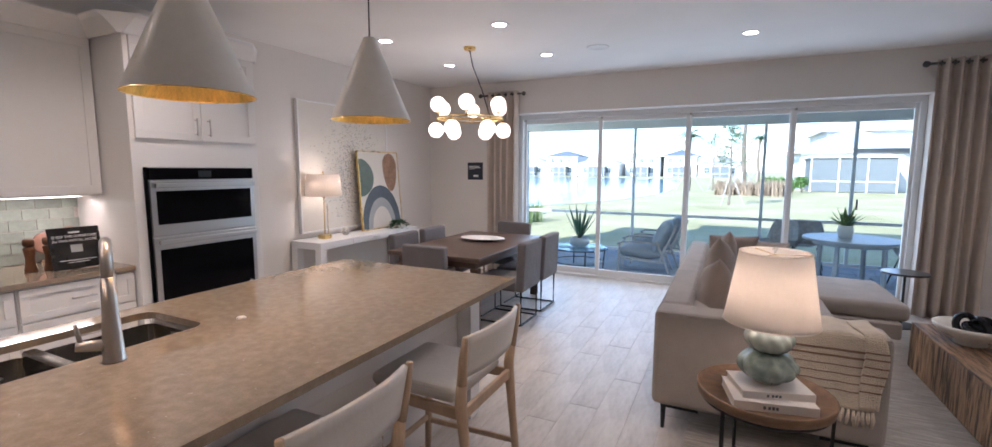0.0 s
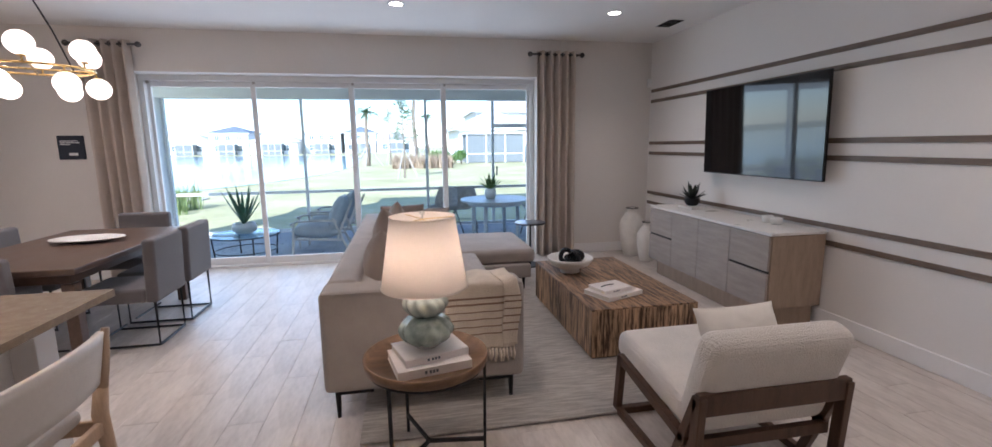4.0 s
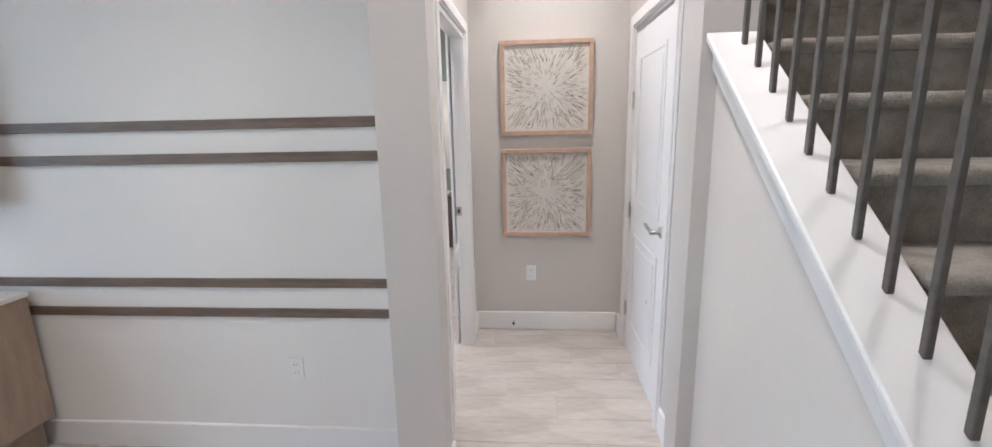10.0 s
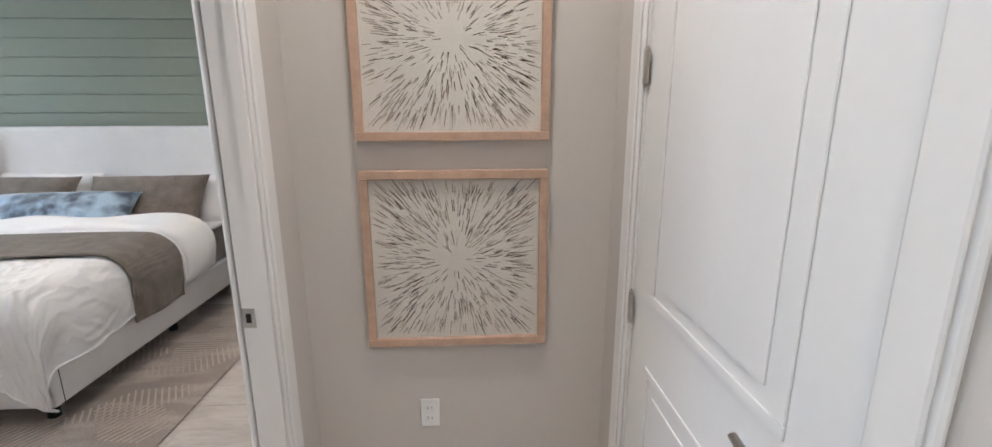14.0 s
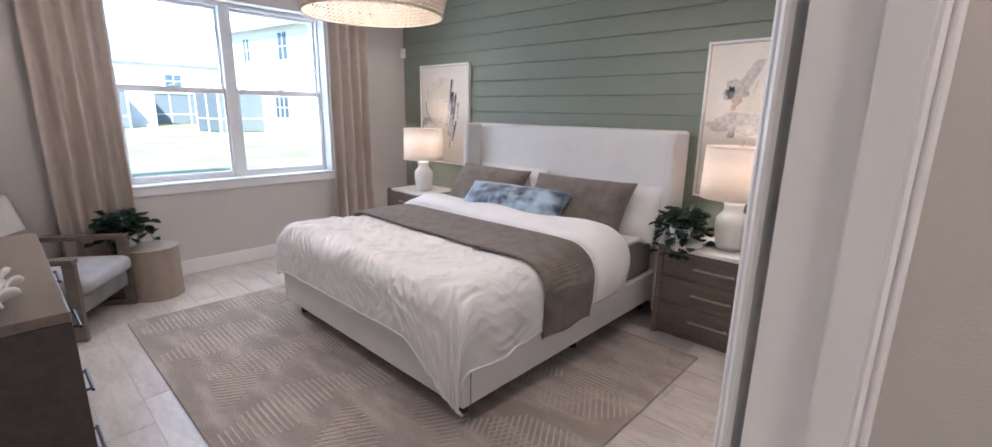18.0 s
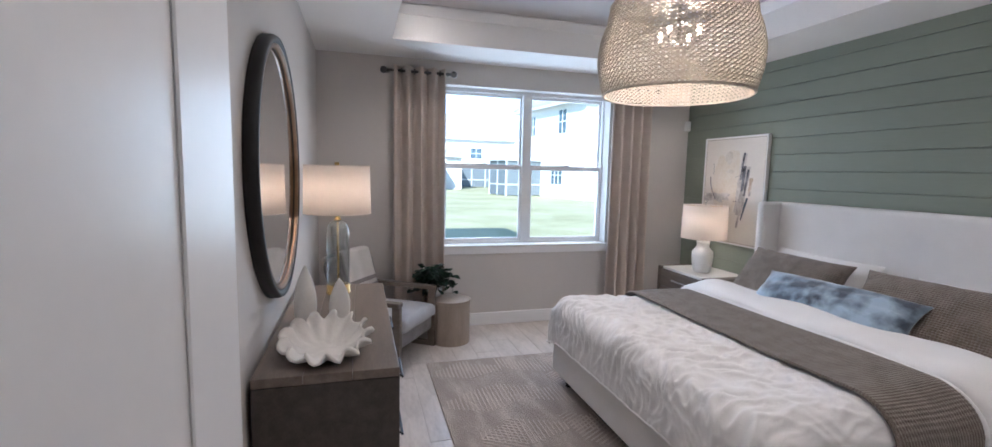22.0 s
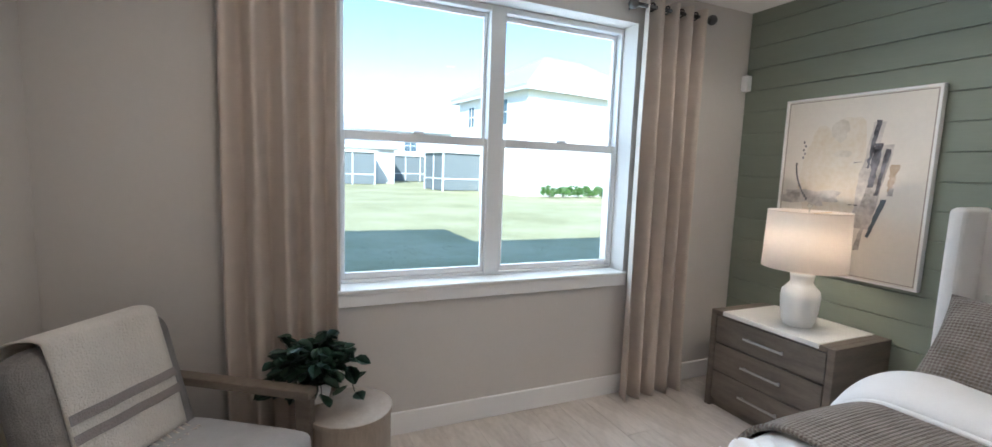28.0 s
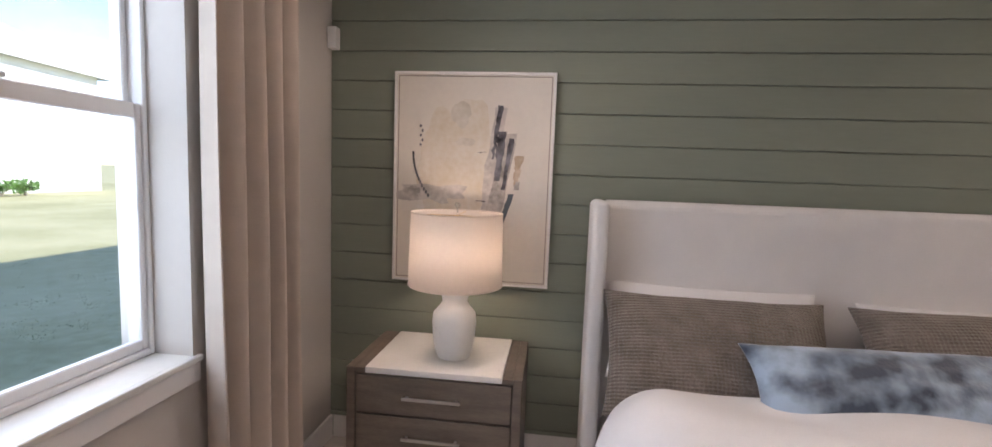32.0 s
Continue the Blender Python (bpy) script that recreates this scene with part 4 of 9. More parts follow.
def text_on(s, size, m, parent, mat_, align="CENTER", name="writing"):
    cu = bpy.data.curves.new(name, "FONT")
    cu.body, cu.size, cu.align_x, cu.extrude = s, size, align, 0.0006
    o = bpy.data.objects.new(name, cu)
    me = bpy.data.meshes.new_from_object(o)
    bpy.data.objects.remove(o)
    bpy.data.curves.remove(cu)
    me.materials.append(mat_)
    ob = new(name, me)
    ob.parent = parent
    ob.matrix_local = m
    return ob


def sign_easel():
    t = thing("counter_sign", (-3.98, 1.70, 0.9155), 90 - 4, "black counter sign with white writing, leaning back", "sign")
    lean = Matrix.Translation((0, 0, 0.0)) @ Euler((radians(-14), 0, 0)).to_matrix().to_4x4()
    part("board", moved(box(-0.14, -0.004, 0.004, 0.14, 0.004, 0.285, 0.002, 1), lean), mat("black acrylic", (0.012, 0.012, 0.013), 0.25), t)
    part("stand", moved(box(-0.02, 0.0, 0, 0.02, 0.004, 0.20), Matrix.Translation((0, 0.09, 0.004)) @ Euler((radians(10), 0, 0)).to_matrix().to_4x4()), M["black"], t)
    up = lean @ Matrix.Translation((0, -0.0046, 0)) @ Euler((radians(90), 0, 0)).to_matrix().to_4x4()
    text_on("SHOP THE FURNITURE", 0.024, up @ Matrix.Translation((0, 0.215, 0)), t, M["ink"])
    text_on("IN THIS MODEL HOME", 0.024, up @ Matrix.Translation((0, 0.187, 0)), t, M["ink"])
    part("mark", moved(box(-0.03, 0.245, -0.0005, 0.03, 0.255, 0.0005), up), M["ink"], t)
    part("code_panel", moved(box(-0.032, 0.115, -0.0005, 0.032, 0.165, 0.0005), up), M["pale"], t)
    part("bar", moved(box(-0.10, 0.060, -0.0005, 0.10, 0.064, 0.0005), up), M["ink"], t)
    part("bar", moved(box(-0.06, 0.045, -0.0005, 0.06, 0.049, 0.0005), up), M["ink"], t)


sign_easel()
for yy, rr in ((1.70, 0.075), (1.84, 0.085)):
    t = thing("serving_board", (-4.47, yy, 0.9155 + rr), 0, "round pinkish wooden board propped at a backsplash", "board", "boards")
    part("board", moved(cyl(rr, -0.008, 0.008, seg=32, bev=0.003), Matrix.Translation((0.032, 0, rr * 0.9)) @ Euler((0, radians(84), 0)).to_matrix().to_4x4()), mat("pink wood", (0.42, 0.22, 0.16), 0.5, var=0.15, scale=8), t, smooth=True)
    part("foot", box(-0.005, -0.02, -rr, 0.02, 0.02, -rr + 0.02, 0.003), M["oak"], t)


def island():
    t = thing("kitchen_island", (0, 0, 0), 0, "long white kitchen island with a taupe quartz top", "kitchen island")
    x0, x1, y0, y1 = -2.64, -1.235, -0.75, 2.775
    bx0, bx1 = -2.60, -1.56
    part("body", box(bx0, y0 + 0.05, 0.10, bx1, y1 - 0.06, 0.62, 0.003), M["cab"], t)
    b = box(bx0, 1.40, 0.62, bx1, y1 - 0.06, 0.884)
    box(bx0, y0 + 0.05, 0.62, bx1, 0.05, 0.884, bm=b)
    box(bx1 - 0.45, 0.05, 0.62, bx1, 1.40, 0.884, bm=b)
    part("upper_body", b, M["cab"], t)
    part("plinth", box(bx0 + 0.06, y0 + 0.08, 0, bx1 - 0.02, y1 - 0.08, 0.10), M["cab"], t)
    part("end_panel", box(bx1 + 0.001, y1 - 0.17, 0, bx1 + 0.10, y1 - 0.05, 0.884, 0.004), M["cab"], t)
    part("end_panel", box(bx0 + 0.02, y1 - 0.059, 0, bx1, y1 - 0.04, 0.884, 0.004), M["cab"], t)
    # worktop with the sink's opening
    sx0, sx1, sy0, sy1 = -2.515, -2.085, 0.42, 1.35
    b = bmesh.new()
    outer = [(x0, y0), (x1, y0), (x1, y1), (x0, y1)]
    r = 0.06
    inner = []
    for cx, cy, a0 in ((sx0 + r, sy0 + r, 180), (sx1 - r, sy0 + r, 270), (sx1 - r, sy1 - r, 0), (sx0 + r, sy1 - r, 90)):
        for i in range(7):
            a = radians(a0 + 15 * i)
            inner.append((cx + r * math.cos(a), cy + r * math.sin(a)))
    for z in (0.915, 0.884):
        ov = [b.verts.new((*p, z)) for p in outer]
        iv = [b.verts.new((*p, z)) for p in inner]
        es = [b.edges.new((q[i], q[(i + 1) % len(q)])) for q in (ov, iv) for i in range(len(q))]
        bmesh.ops.triangle_fill(b, edges=es, use_beauty=True)
    b.verts.ensure_lookup_table()
    n = len(b.verts) // 2
    for base, cnt in ((0, 4), (4, n - 4)):
        for i in range(cnt):
            j = (i + 1) % cnt
            b.faces.new((b.verts[base + i], b.verts[base + j], b.verts[n + base + j], b.verts[n + base + i]))
    bmesh.ops.recalc_face_normals(b, faces=b.faces)
    top = part("worktop", b, M["quartz"], t, "polished taupe quartz worktop")
    rnd = random.Random(31)
    fl = bmesh.new()
    for i in range(190):
        px, py = rnd.uniform(sx1 + 0.05, x1 - 0.03), rnd.uniform(y0 + 0.05, y1 - 0.05)
        a, L = rnd.uniform(0, 6.28), rnd.uniform(0.003, 0.011)
        dx, dy = math.cos(a), math.sin(a)
        wd = L * rnd.uniform(0.10, 0.3)
        fl.faces.new([fl.verts.new((px + dx * L * u - dy * wd * v, py + dy * L * u + dx * wd * v, 0.9152)) for u, v in ((-1, 0), (-0.2, -1), (1, -0.2), (0.4, 0.8))])
    part("fleck", fl, M["vein"], top)["kind"] = "stuff"
    # two steel bowls
    s = thing("kitchen_sink", (0, 0, 0), 0, "stainless double-bowl sink set under a worktop", "sink")
    for ya, yb in ((sy0 - 0.01, 0.895), (0.925, sy1 + 0.01)):
        xa, xb = sx0 - 0.01, sx1 + 0.01
        b = box(xa, ya, 0.68, xb, yb, 0.883, 0.045, 4)
        for f in [f for f in b.faces if f.calc_center_median().z > 0.86]:
            b.faces.remove(f)
        bmesh.ops.reverse_faces(b, faces=b.faces[:])
        p = part("bowl", b, M["steel_dim"], s, smooth=True)
        part("drain", cyl(0.04, 0.6805, 0.686, 0.035, at=((xa + xb) / 2, (ya + yb) / 2)), M["nickel"], p)
    part("divider", box(sx0 - 0.005, 0.885, 0.80, sx1 + 0.005, 0.935, 0.878, 0.012), M["steel_dim"], s)


island()


def faucet():
    t = thing("kitchen_faucet", (-1.985, 0.955, 0.9155), -26, "brushed nickel pull-down kitchen faucet", "faucet")
    part("base", lathe([(0.036, 0), (0.036, 0.004), (0.033, 0.012), (0.024, 0.20), (0.020, 0.30), (0.0, 0.301)], 28), M["nickel"], t, smooth=True)
    pts = [(0, 0, 0.29)] + [(-0.075 + 0.075 * math.cos(a), 0, 0.34 + 0.075 * math.sin(a)) for a in [math.pi * i / 10 for i in range(11)]] + [(-0.15, 0, 0.30)]
    part("spout", tube(pts, 0.0175, 14), M["nickel"], t, smooth=True)
    part("spray_head", tube([(-0.15, 0, 0.30), (-0.152, 0, 0.20)], [0.019, 0.022], 14), M["nickel"], t, smooth=True)
    h = part("handle", tube([(0, -0.02, 0.06), (0, -0.10, 0.072)], [0.020, 0.017], 14), M["nickel"], t, smooth=True)
    part("lever", tube([(0, -0.085, 0.075), (0.01, -0.095, 0.15)], [0.008, 0.006], 10), M["nickel"], h, smooth=True)


faucet()
t = thing("air_switch", (-2.02, 1.47, 0.9155), 0, "small chrome button on a worktop", "button")
part("button", lathe([(0.02, 0), (0.019, 0.006), (0.008, 0.010), (0, 0.011)], 20), M["steel"], t, smooth=True)


def open_lathe(profile, seg):
    """A turned shell, open at its foot."""
    b = lathe(profile, seg)
    zmin = min(z for _, z in profile) + 1e-4
    for f in [f for f in b.faces if len(f.verts) > 4 and all(v.co.z < zmin for v in f.verts)]:
        b.faces.remove(f)
    return b


def pendant(x, y):
    """A white cone lined in gold; the drop is from the ceiling."""
    z = 1.87
    t = thing("pendant_lamp", (x, y, ZC), 0, "white cone pendant lamp lined in gold", "pendant lamp", "pendants over the island")
    d = z - ZC
    outer = open_lathe([(0.222, d), (0.222, d + 0.004), (0.035, d + 0.45), (0.033, d + 0.455), (0.0, d + 0.457)], 48)
    part("shade", outer, M["white"], t, smooth=True)
    part("lining", open_lathe([(0.2195, d + 0.001), (0.033, d + 0.445), (0, d + 0.446)], 48), M["gold"], t, "gold-leaf lining", smooth=True)
    part("rim", tube([(0.2212 * math.cos(a), 0.2212 * math.sin(a), d) for a in [2 * math.pi * i / 48 for i in range(48)]], 0.0022, 6, True), M["brass"], t, "thin brass rim")
    part("bulb", lathe([(0, d + 0.19), (0.03, d + 0.20), (0.042, d + 0.235), (0.03, d + 0.28), (0.014, d + 0.31), (0, d + 0.312)], 20), M["bulb"], t, "lit bulb", smooth=True)
    part("cord", tube([(0, 0, d + 0.455), (0, 0, -0.02)], 0.004, 8), M["black"], t)
    part("canopy", lathe([(0, -0.025), (0.05, -0.022), (0.06, -0.001), (0, 0)], 28), M["brass"], t, smooth=True)
    lamp("pendant_light", "POINT", pose(x, y, z + 0.12), 4.5, WARM, radius=0.05)


for y in (0.05, 1.25, 2.27):
    pendant(-1.92, y)


def stool(y, x=-1.0, rz=0):
    t = thing("counter_stool", (x, y, 0), rz, "counter stool with a cream leather seat and a light oak frame", "stool", "stools at the island")
    part("seat", soft_box(-0.50, -0.23, 0.60, -0.05, 0.23, 0.665, 0.03, 0.008), M["hide"], t)
    def back(u, v):
        a = (u - 0.5) * 0.52
        return (0.015 + 0.05 * (1 - (2 * u - 1) ** 2) + 0.03 * (v - 0.5), a, 0.735 + 0.18 * v + 0.012 * math.cos((u - 0.5) * 3))
    part("backrest", grid(14, 6, back, 0.022), M["hide"], t, smooth=True)
    for s in (-1, 1):
        part("rear_leg", tube([(0.05, s * 0.235, 0), (0.015, s * 0.235, 0.35), (-0.01, s * 0.24, 0.62), (0.0, s * 0.248, 0.72)], [0.017, 0.02, 0.026, 0.022], 10), M["oak"], t, smooth=True)
        part("post", tube([(0.0, s * 0.248, 0.715), (0.015, s * 0.262, 0.83), (0.03, s * 0.268, 0.925)], [0.022, 0.019, 0.012], 10), M["oak"], t, smooth=True)
        part("front_leg", tube([(-0.49, s * 0.215, 0), (-0.46, s * 0.20, 0.60)], [0.016, 0.022], 10), M["oak"], t, smooth=True)
        part("side_rail", bar((-0.47, s * 0.21, 0.575), (0.0, s * 0.235, 0.575), 0.022, 0.05, 0.006), M["oak"], t)
        part("stretcher", bar((-0.48, s * 0.212, 0.22), (0.03, s * 0.235, 0.22), 0.018, 0.028, 0.005), M["oak"], t)
    part("rear_rail", bar((-0.005, -0.235, 0.575), (-0.005, 0.235, 0.575), 0.022, 0.05, 0.006), M["oak"], t)
    part("footrest", bar((-0.48, -0.21, 0.24), (-0.48, 0.21, 0.24), 0.02, 0.03, 0.005), M["oak"], t)
    return t


M["hide"] = mat("cream leather", (0.68, 0.64, 0.60), 0.5, var=0.05, scale=5, fine=60, bump=0.15, bscale=140)
s0 = stool(1.95)
for y in (1.12, 0.35):
    copy_thing(s0, pose(-1.055, y, 0))


# ---- dining ----
def dining_table():
    t = thing("dining_table", (-2.67, 4.88, 0), 0, "dark brown wooden dining table", "table")
    part("tabletop", box(-0.54, -0.90, 0.705, 0.54, 0.90, 0.75, 0.008), M["dine"], t)
    part("apron", box(-0.46, -0.82, 0.63, 0.46, 0.82, 0.704, 0.004), M["dine"], t)
    for sx in (-1, 1):
        for sy in (-1, 1):
            part("leg", box(sx * 0.40, sy * 0.75, 0, sx * 0.48, sy * 0.83, 0.629, 0.005), M["dine"], t)


dining_table()


def dining_chair():
    """Faces +y; the back is at -y."""
    t = thing("dining_chair", (0, 0, 0), 0, "grey upholstered dining chair on a black metal sled frame", "chair", "chairs round the table")
    part("seat", soft_box(-0.245, -0.20, 0.36, 0.245, 0.30, 0.47, 0.025, 0.01), M["grey"], t)
    b = soft_box(-0.245, -0.285, 0.36, 0.245, -0.195, 0.86, 0.025)
    for v in b.verts:
        v.co.y -= 0.05 * max(0, (v.co.z - 0.45))
    part("backrest", b, M["grey"], t)
    for s in (-1, 1):
        part("sled_frame", tube([(s * 0.215, -0.25, 0.36), (s * 0.215, -0.25, 0.011), (s * 0.215, 0.25, 0.011), (s * 0.215, 0.25, 0.36)], 0.011, 6), M["black"], t)
    part("stretcher", tube([(-0.215, -0.25, 0.011), (0.215, -0.25, 0.011)], 0.011, 6), M["black"], t)
    part("stretcher", tube([(-0.215, 0.2, 0.05), (0.215, 0.2, 0.05)], 0.008, 6), M["black"], t)
    return t


c0 = dining_chair()
c0.matrix_world = pose(-2.13, 4.62, 0, 0, 0, 90)
for x, y, r in ((-2.13, 5.20, 90), (-3.17, 4.55, -90), (-3.17, 5.15, -90), (-2.67, 4.12, 0), (-2.72, 5.88, 180)):
    copy_thing(c0, pose(x, y, 0, 0, 0, r))
t = thing("serving_dish", (-2.66, 5.06, 0.7505), 0, "large white oval dish on a dark table", "dish")
b = lathe([(0.09, 0), (0.10, 0.004), (0.20, 0.03), (0.21, 0.032), (0.205, 0.036), (0.10, 0.012), (0, 0.011)], 40)
moved(b, Matrix.Diagonal((1.35, 0.85, 1, 1)))
part("dish", b, M["matte"], t, smooth=True)


def chandelier():
    x, y = -2.64, 4.72
    t = thing("chandelier", (x, y, ZC), 0, "brass ring chandelier with opal glass globes", "chandelier")
    part("canopy", lathe([(0, -0.035), (0.055, -0.033), (0.065, -0.02), (0.066, -0.001), (0, 0)], 28), M["brass"], t, smooth=True)
    zr = -0.755
    part("hook_cord", tube([(0, 0, -0.03), (0.03, 0.018, -0.20), (0.12, 0.068, -0.46), (0.20, 0.112, zr)], 0.006, 8), M["black"], t)
    R = 0.36
    ring = [(R * math.cos(a), R * math.sin(a), zr) for a in [2 * math.pi * i / 48 for i in range(48)]]
    part("ring", tube(ring, 0.009, 8, True), M["brass"], t, smooth=True)
    for k in (29.2, 119.2):
        c, q = R * math.cos(radians(k)), R * math.sin(radians(k))
        part("crossbar", tube([(-c, -q, zr), (c, q, zr)], 0.008, 8), M["brass"], t)
    for i in range(12):
        a = radians(29.2 + 30 * i - (5 if i % 2 else 0))
        up = 1 if i % 2 else -1
        px, py = R * math.cos(a), R * math.sin(a)
        arm = part("arm", tube([(px, py, zr), (px * 1.01, py * 1.01, zr + up * 0.05)], 0.007, 8), M["brass"], t)
        g = bmesh.new()
        bmesh.ops.create_uvsphere(g, u_segments=24, v_segments=14, radius=0.083)
        bmesh.ops.translate(g, vec=(px * 1.02, py * 1.02, zr + up * 0.127), verts=g.verts)
        part("globe", g, M["globe"], arm, "lit opal glass globe", smooth=True)
        part("collar", cyl(0.024, zr + up * 0.045 - 0.007, zr + up * 0.045 + 0.007, seg=14, at=(px * 1.02, py * 1.02)), M["brass"], arm)


chandelier()


def console():
    t = thing("console_table", (-4.25, 4.76, 0), 0, "white waterfall console table with a slim drawer", "console table")
    x0, x1, w = -0.235, 0.22, 0.90
    part("top", box(x0, -w, 0.70, x1, w, 0.78, 0.004), M["trim"], t)
    for s in (-1, 1):
        b = box(x0, s * w, 0, x0 + 0.09, s * (w - 0.09), 0.699, 0.004)
        part("leg", b, M["trim"], t)
        part("leg", box(x1 - 0.09, s * w, 0, x1, s * (w - 0.09), 0.699, 0.004), M["trim"], t)
        part("stretcher", box(x0 + 0.09, s * w, 0, x1 - 0.09, s * (w - 0.09), 0.05, 0.004), M["trim"], t)
    d = part("drawer", box(x1 - 0.001, -0.40, 0.712, x1 + 0.008, 0.40, 0.768, 0.002), M["trim"], t)
    part("handle", box(x1 + 0.008, -0.06, 0.742, x1 + 0.022, 0.06, 0.75, 0.002), M["nickel"], d)


console()


def flat_frame(t, w, h, depth, rim, mframe, mface, inset=0.006):
    """A picture that faces +x, its foot at the thing's origin."""
    b = bmesh.new()
    for a, c, d, e in ((-w / 2, 0, w / 2, rim), (-w / 2, h - rim, w / 2, h), (-w / 2, rim, -w / 2 + rim, h - rim), (w / 2 - rim, rim, w / 2, h - rim)):
        box(0, a, c, depth, d, e, 0.002, 1, bm=b)
    part("picture_frame", b, mframe, t)
    return part("canvas", box(0.002, -w / 2 + rim, rim, depth - inset, w / 2 - rim, h - rim), mface, t)


def big_art():
    t = thing("wall_art", (XW + 0.004, 4.77, 0.84), 0, "large white-framed canvas of silver and gold flakes", "picture")
    c = flat_frame(t, 1.56, 1.54, 0.045, 0.02, M["trim"], M["canvas"])
    rnd = random.Random(3)
    for k, (m, n) in enumerate(((M["speck"], 900), (M["pale"], 700))):
        b = bmesh.new()
        for i in range(n):
            y, z = rnd.gauss(0.08, 0.22), rnd.gauss(0.72, 0.34)
            if abs(y) < 0.72 and 0.06 < z < 1.46:
                s, a = rnd.uniform(0.004, 0.014), rnd.uniform(0, 6.3)
                q = [(0.0405 + 0.0008 * k, y + s * math.cos(a + j), z + 0.6 * s * math.sin(a + j)) for j in (0, 1.6, 3.3, 4.7)]
                b.faces.new([b.verts.new(p) for p in q])
        part("flakes", b, m, c)["kind"] = "stuff"


big_art()


def abstract_art():
    t = thing("leaning_art", (-4.335, 5.27, 0.7805), 0, "abstract canvas of sage and slate arches in a thin gold frame", "picture")
    t.matrix_world = pose(-4.335, 5.27, 0.7805, 0, -4.5, 0)
    w, h = 0.83, 1.05
    c = flat_frame(t, w, h, 0.035, 0.012, M["brass"], M["canvas"])
    x = 0.0296
    def blob(name, pts, m, k):
        b = bmesh.new()
        b.faces.new([b.verts.new((x + 0.0006 * k, p[0], p[1])) for p in pts])
        part(name, b, m, c)
    def arch(cy, r0, r1, foot, m, k, sy=1.0):
        pts = [(cy + r1 * math.cos(a), foot + sy * r1 * 1.25 * math.sin(a)) for a in [math.pi * i / 24 for i in range(25)]]
        pts += [(cy + r0 * math.cos(a), foot + sy * r0 * 1.25 * math.sin(a)) for a in [math.pi * (24 - i) / 24 for i in range(25)]]
        blob("arch", [(min(max(p[0], -0.40), 0.40), p[1]) for p in pts], m, k)
    blob("patch", [(-0.40 + 0.0, 0.45)] + [(-0.40 + 0.27 * math.sin(a), 0.70 - 0.25 * math.cos(a)) for a in [math.pi * i / 20 for i in range(1, 20)]] + [(-0.40, 0.94)], M["teal"], 1)
    blob("drop", [(0.22 + 0.15 * math.cos(a), 0.86 + (0.17 if math.sin(a) > 0 else 0.36) * math.sin(a)) for a in [2 * math.pi * i / 32 for i in range(32)]], M["tan"], 1)
    arch(-0.02, 0.285, 0.40, 0.014, M["slate"], 2, 1.15)
    arch(-0.02, 0.20, 0.285, 0.014, M["pale"], 3, 1.15)


abstract_art()


def small_plant(name, at, r, n, m, label, pot, seed, droop=0.5, size=0.05, spread=1.0, height=0.12):
    """A pot with trailing stems of rounded leaves."""
    rnd = random.Random(seed)
    t = thing(name, at, 0, label, "plant")
    p = part("pot", lathe([(r * 0.62, 0), (r * 0.72, 0.004), (r, r * 1.25), (r * 0.96, r * 1.27), (r * 0.88, r * 1.1), (0, r * 1.08)], 28), pot, t, smooth=True)
    part("soil", cyl(r * 0.88, r * 1.09, r * 1.11, seg=20), M["soil"], p)
    lf = bmesh.new()
    st = bmesh.new()
    for i in range(n):
        a = rnd.uniform(0, 6.283)
        L = rnd.uniform(0.4, 1.0) * spread
        pts = []
        for k in range(6):
            u = k / 5
            pts.append(Vector((math.cos(a) * (0.2 * r + L * r * 2.2 * u), math.sin(a) * (0.2 * r + L * r * 2.2 * u), r * 1.1 + height * math.sin(u * 2.2) * rnd.uniform(0.7, 1.1) - droop * 0.35 * u * u * L)))
        tube(pts, 0.0022, 5, bm=st)
        for k in range(1, 6):
            for rep in range(2):
                c = pts[k] + Vector((rnd.uniform(-1, 1), rnd.uniform(-1, 1), rnd.uniform(-0.3, 1))) * size * 0.55
                d = Vector((math.cos(a) + rnd.uniform(-0.9, 0.9), math.sin(a) + rnd.uniform(-0.9, 0.9), rnd.uniform(-0.8, 0.5))).normalized()
                s = d.cross(Vector((rnd.uniform(-0.4, 0.4), rnd.uniform(-0.4, 0.4), 1))).normalized()
                up = s.cross(d)
                L2, W = size * rnd.uniform(0.7, 1.2), size * rnd.uniform(0.32, 0.48)
                prof = [(0, 0), (0.25, 0.8), (0.55, 1.0), (0.8, 0.6), (1.0, 0)]
                mid = [lf.verts.new(c + d * L2 * q - up * 0.12 * L2 * math.sin(q * 3)) for q, _ in prof]
                for sgn in (-1, 1):
                    ed = [mid[0]] + [lf.verts.new(c + d * L2 * q + s * sgn * W * w + up * 0.10 * L2 * w) for q, w in prof[1:-1]] + [mid[-1]]
                    for j in range(4):
                        vs = [mid[j], mid[j + 1], ed[j + 1], ed[j]]
                        vs = list(dict.fromkeys(vs))
                        if len(vs) > 2:
                            lf.faces.new(vs)
    part("stems", st, m, t)
    part("leaves", lf, m, t, smooth=True)
    return t


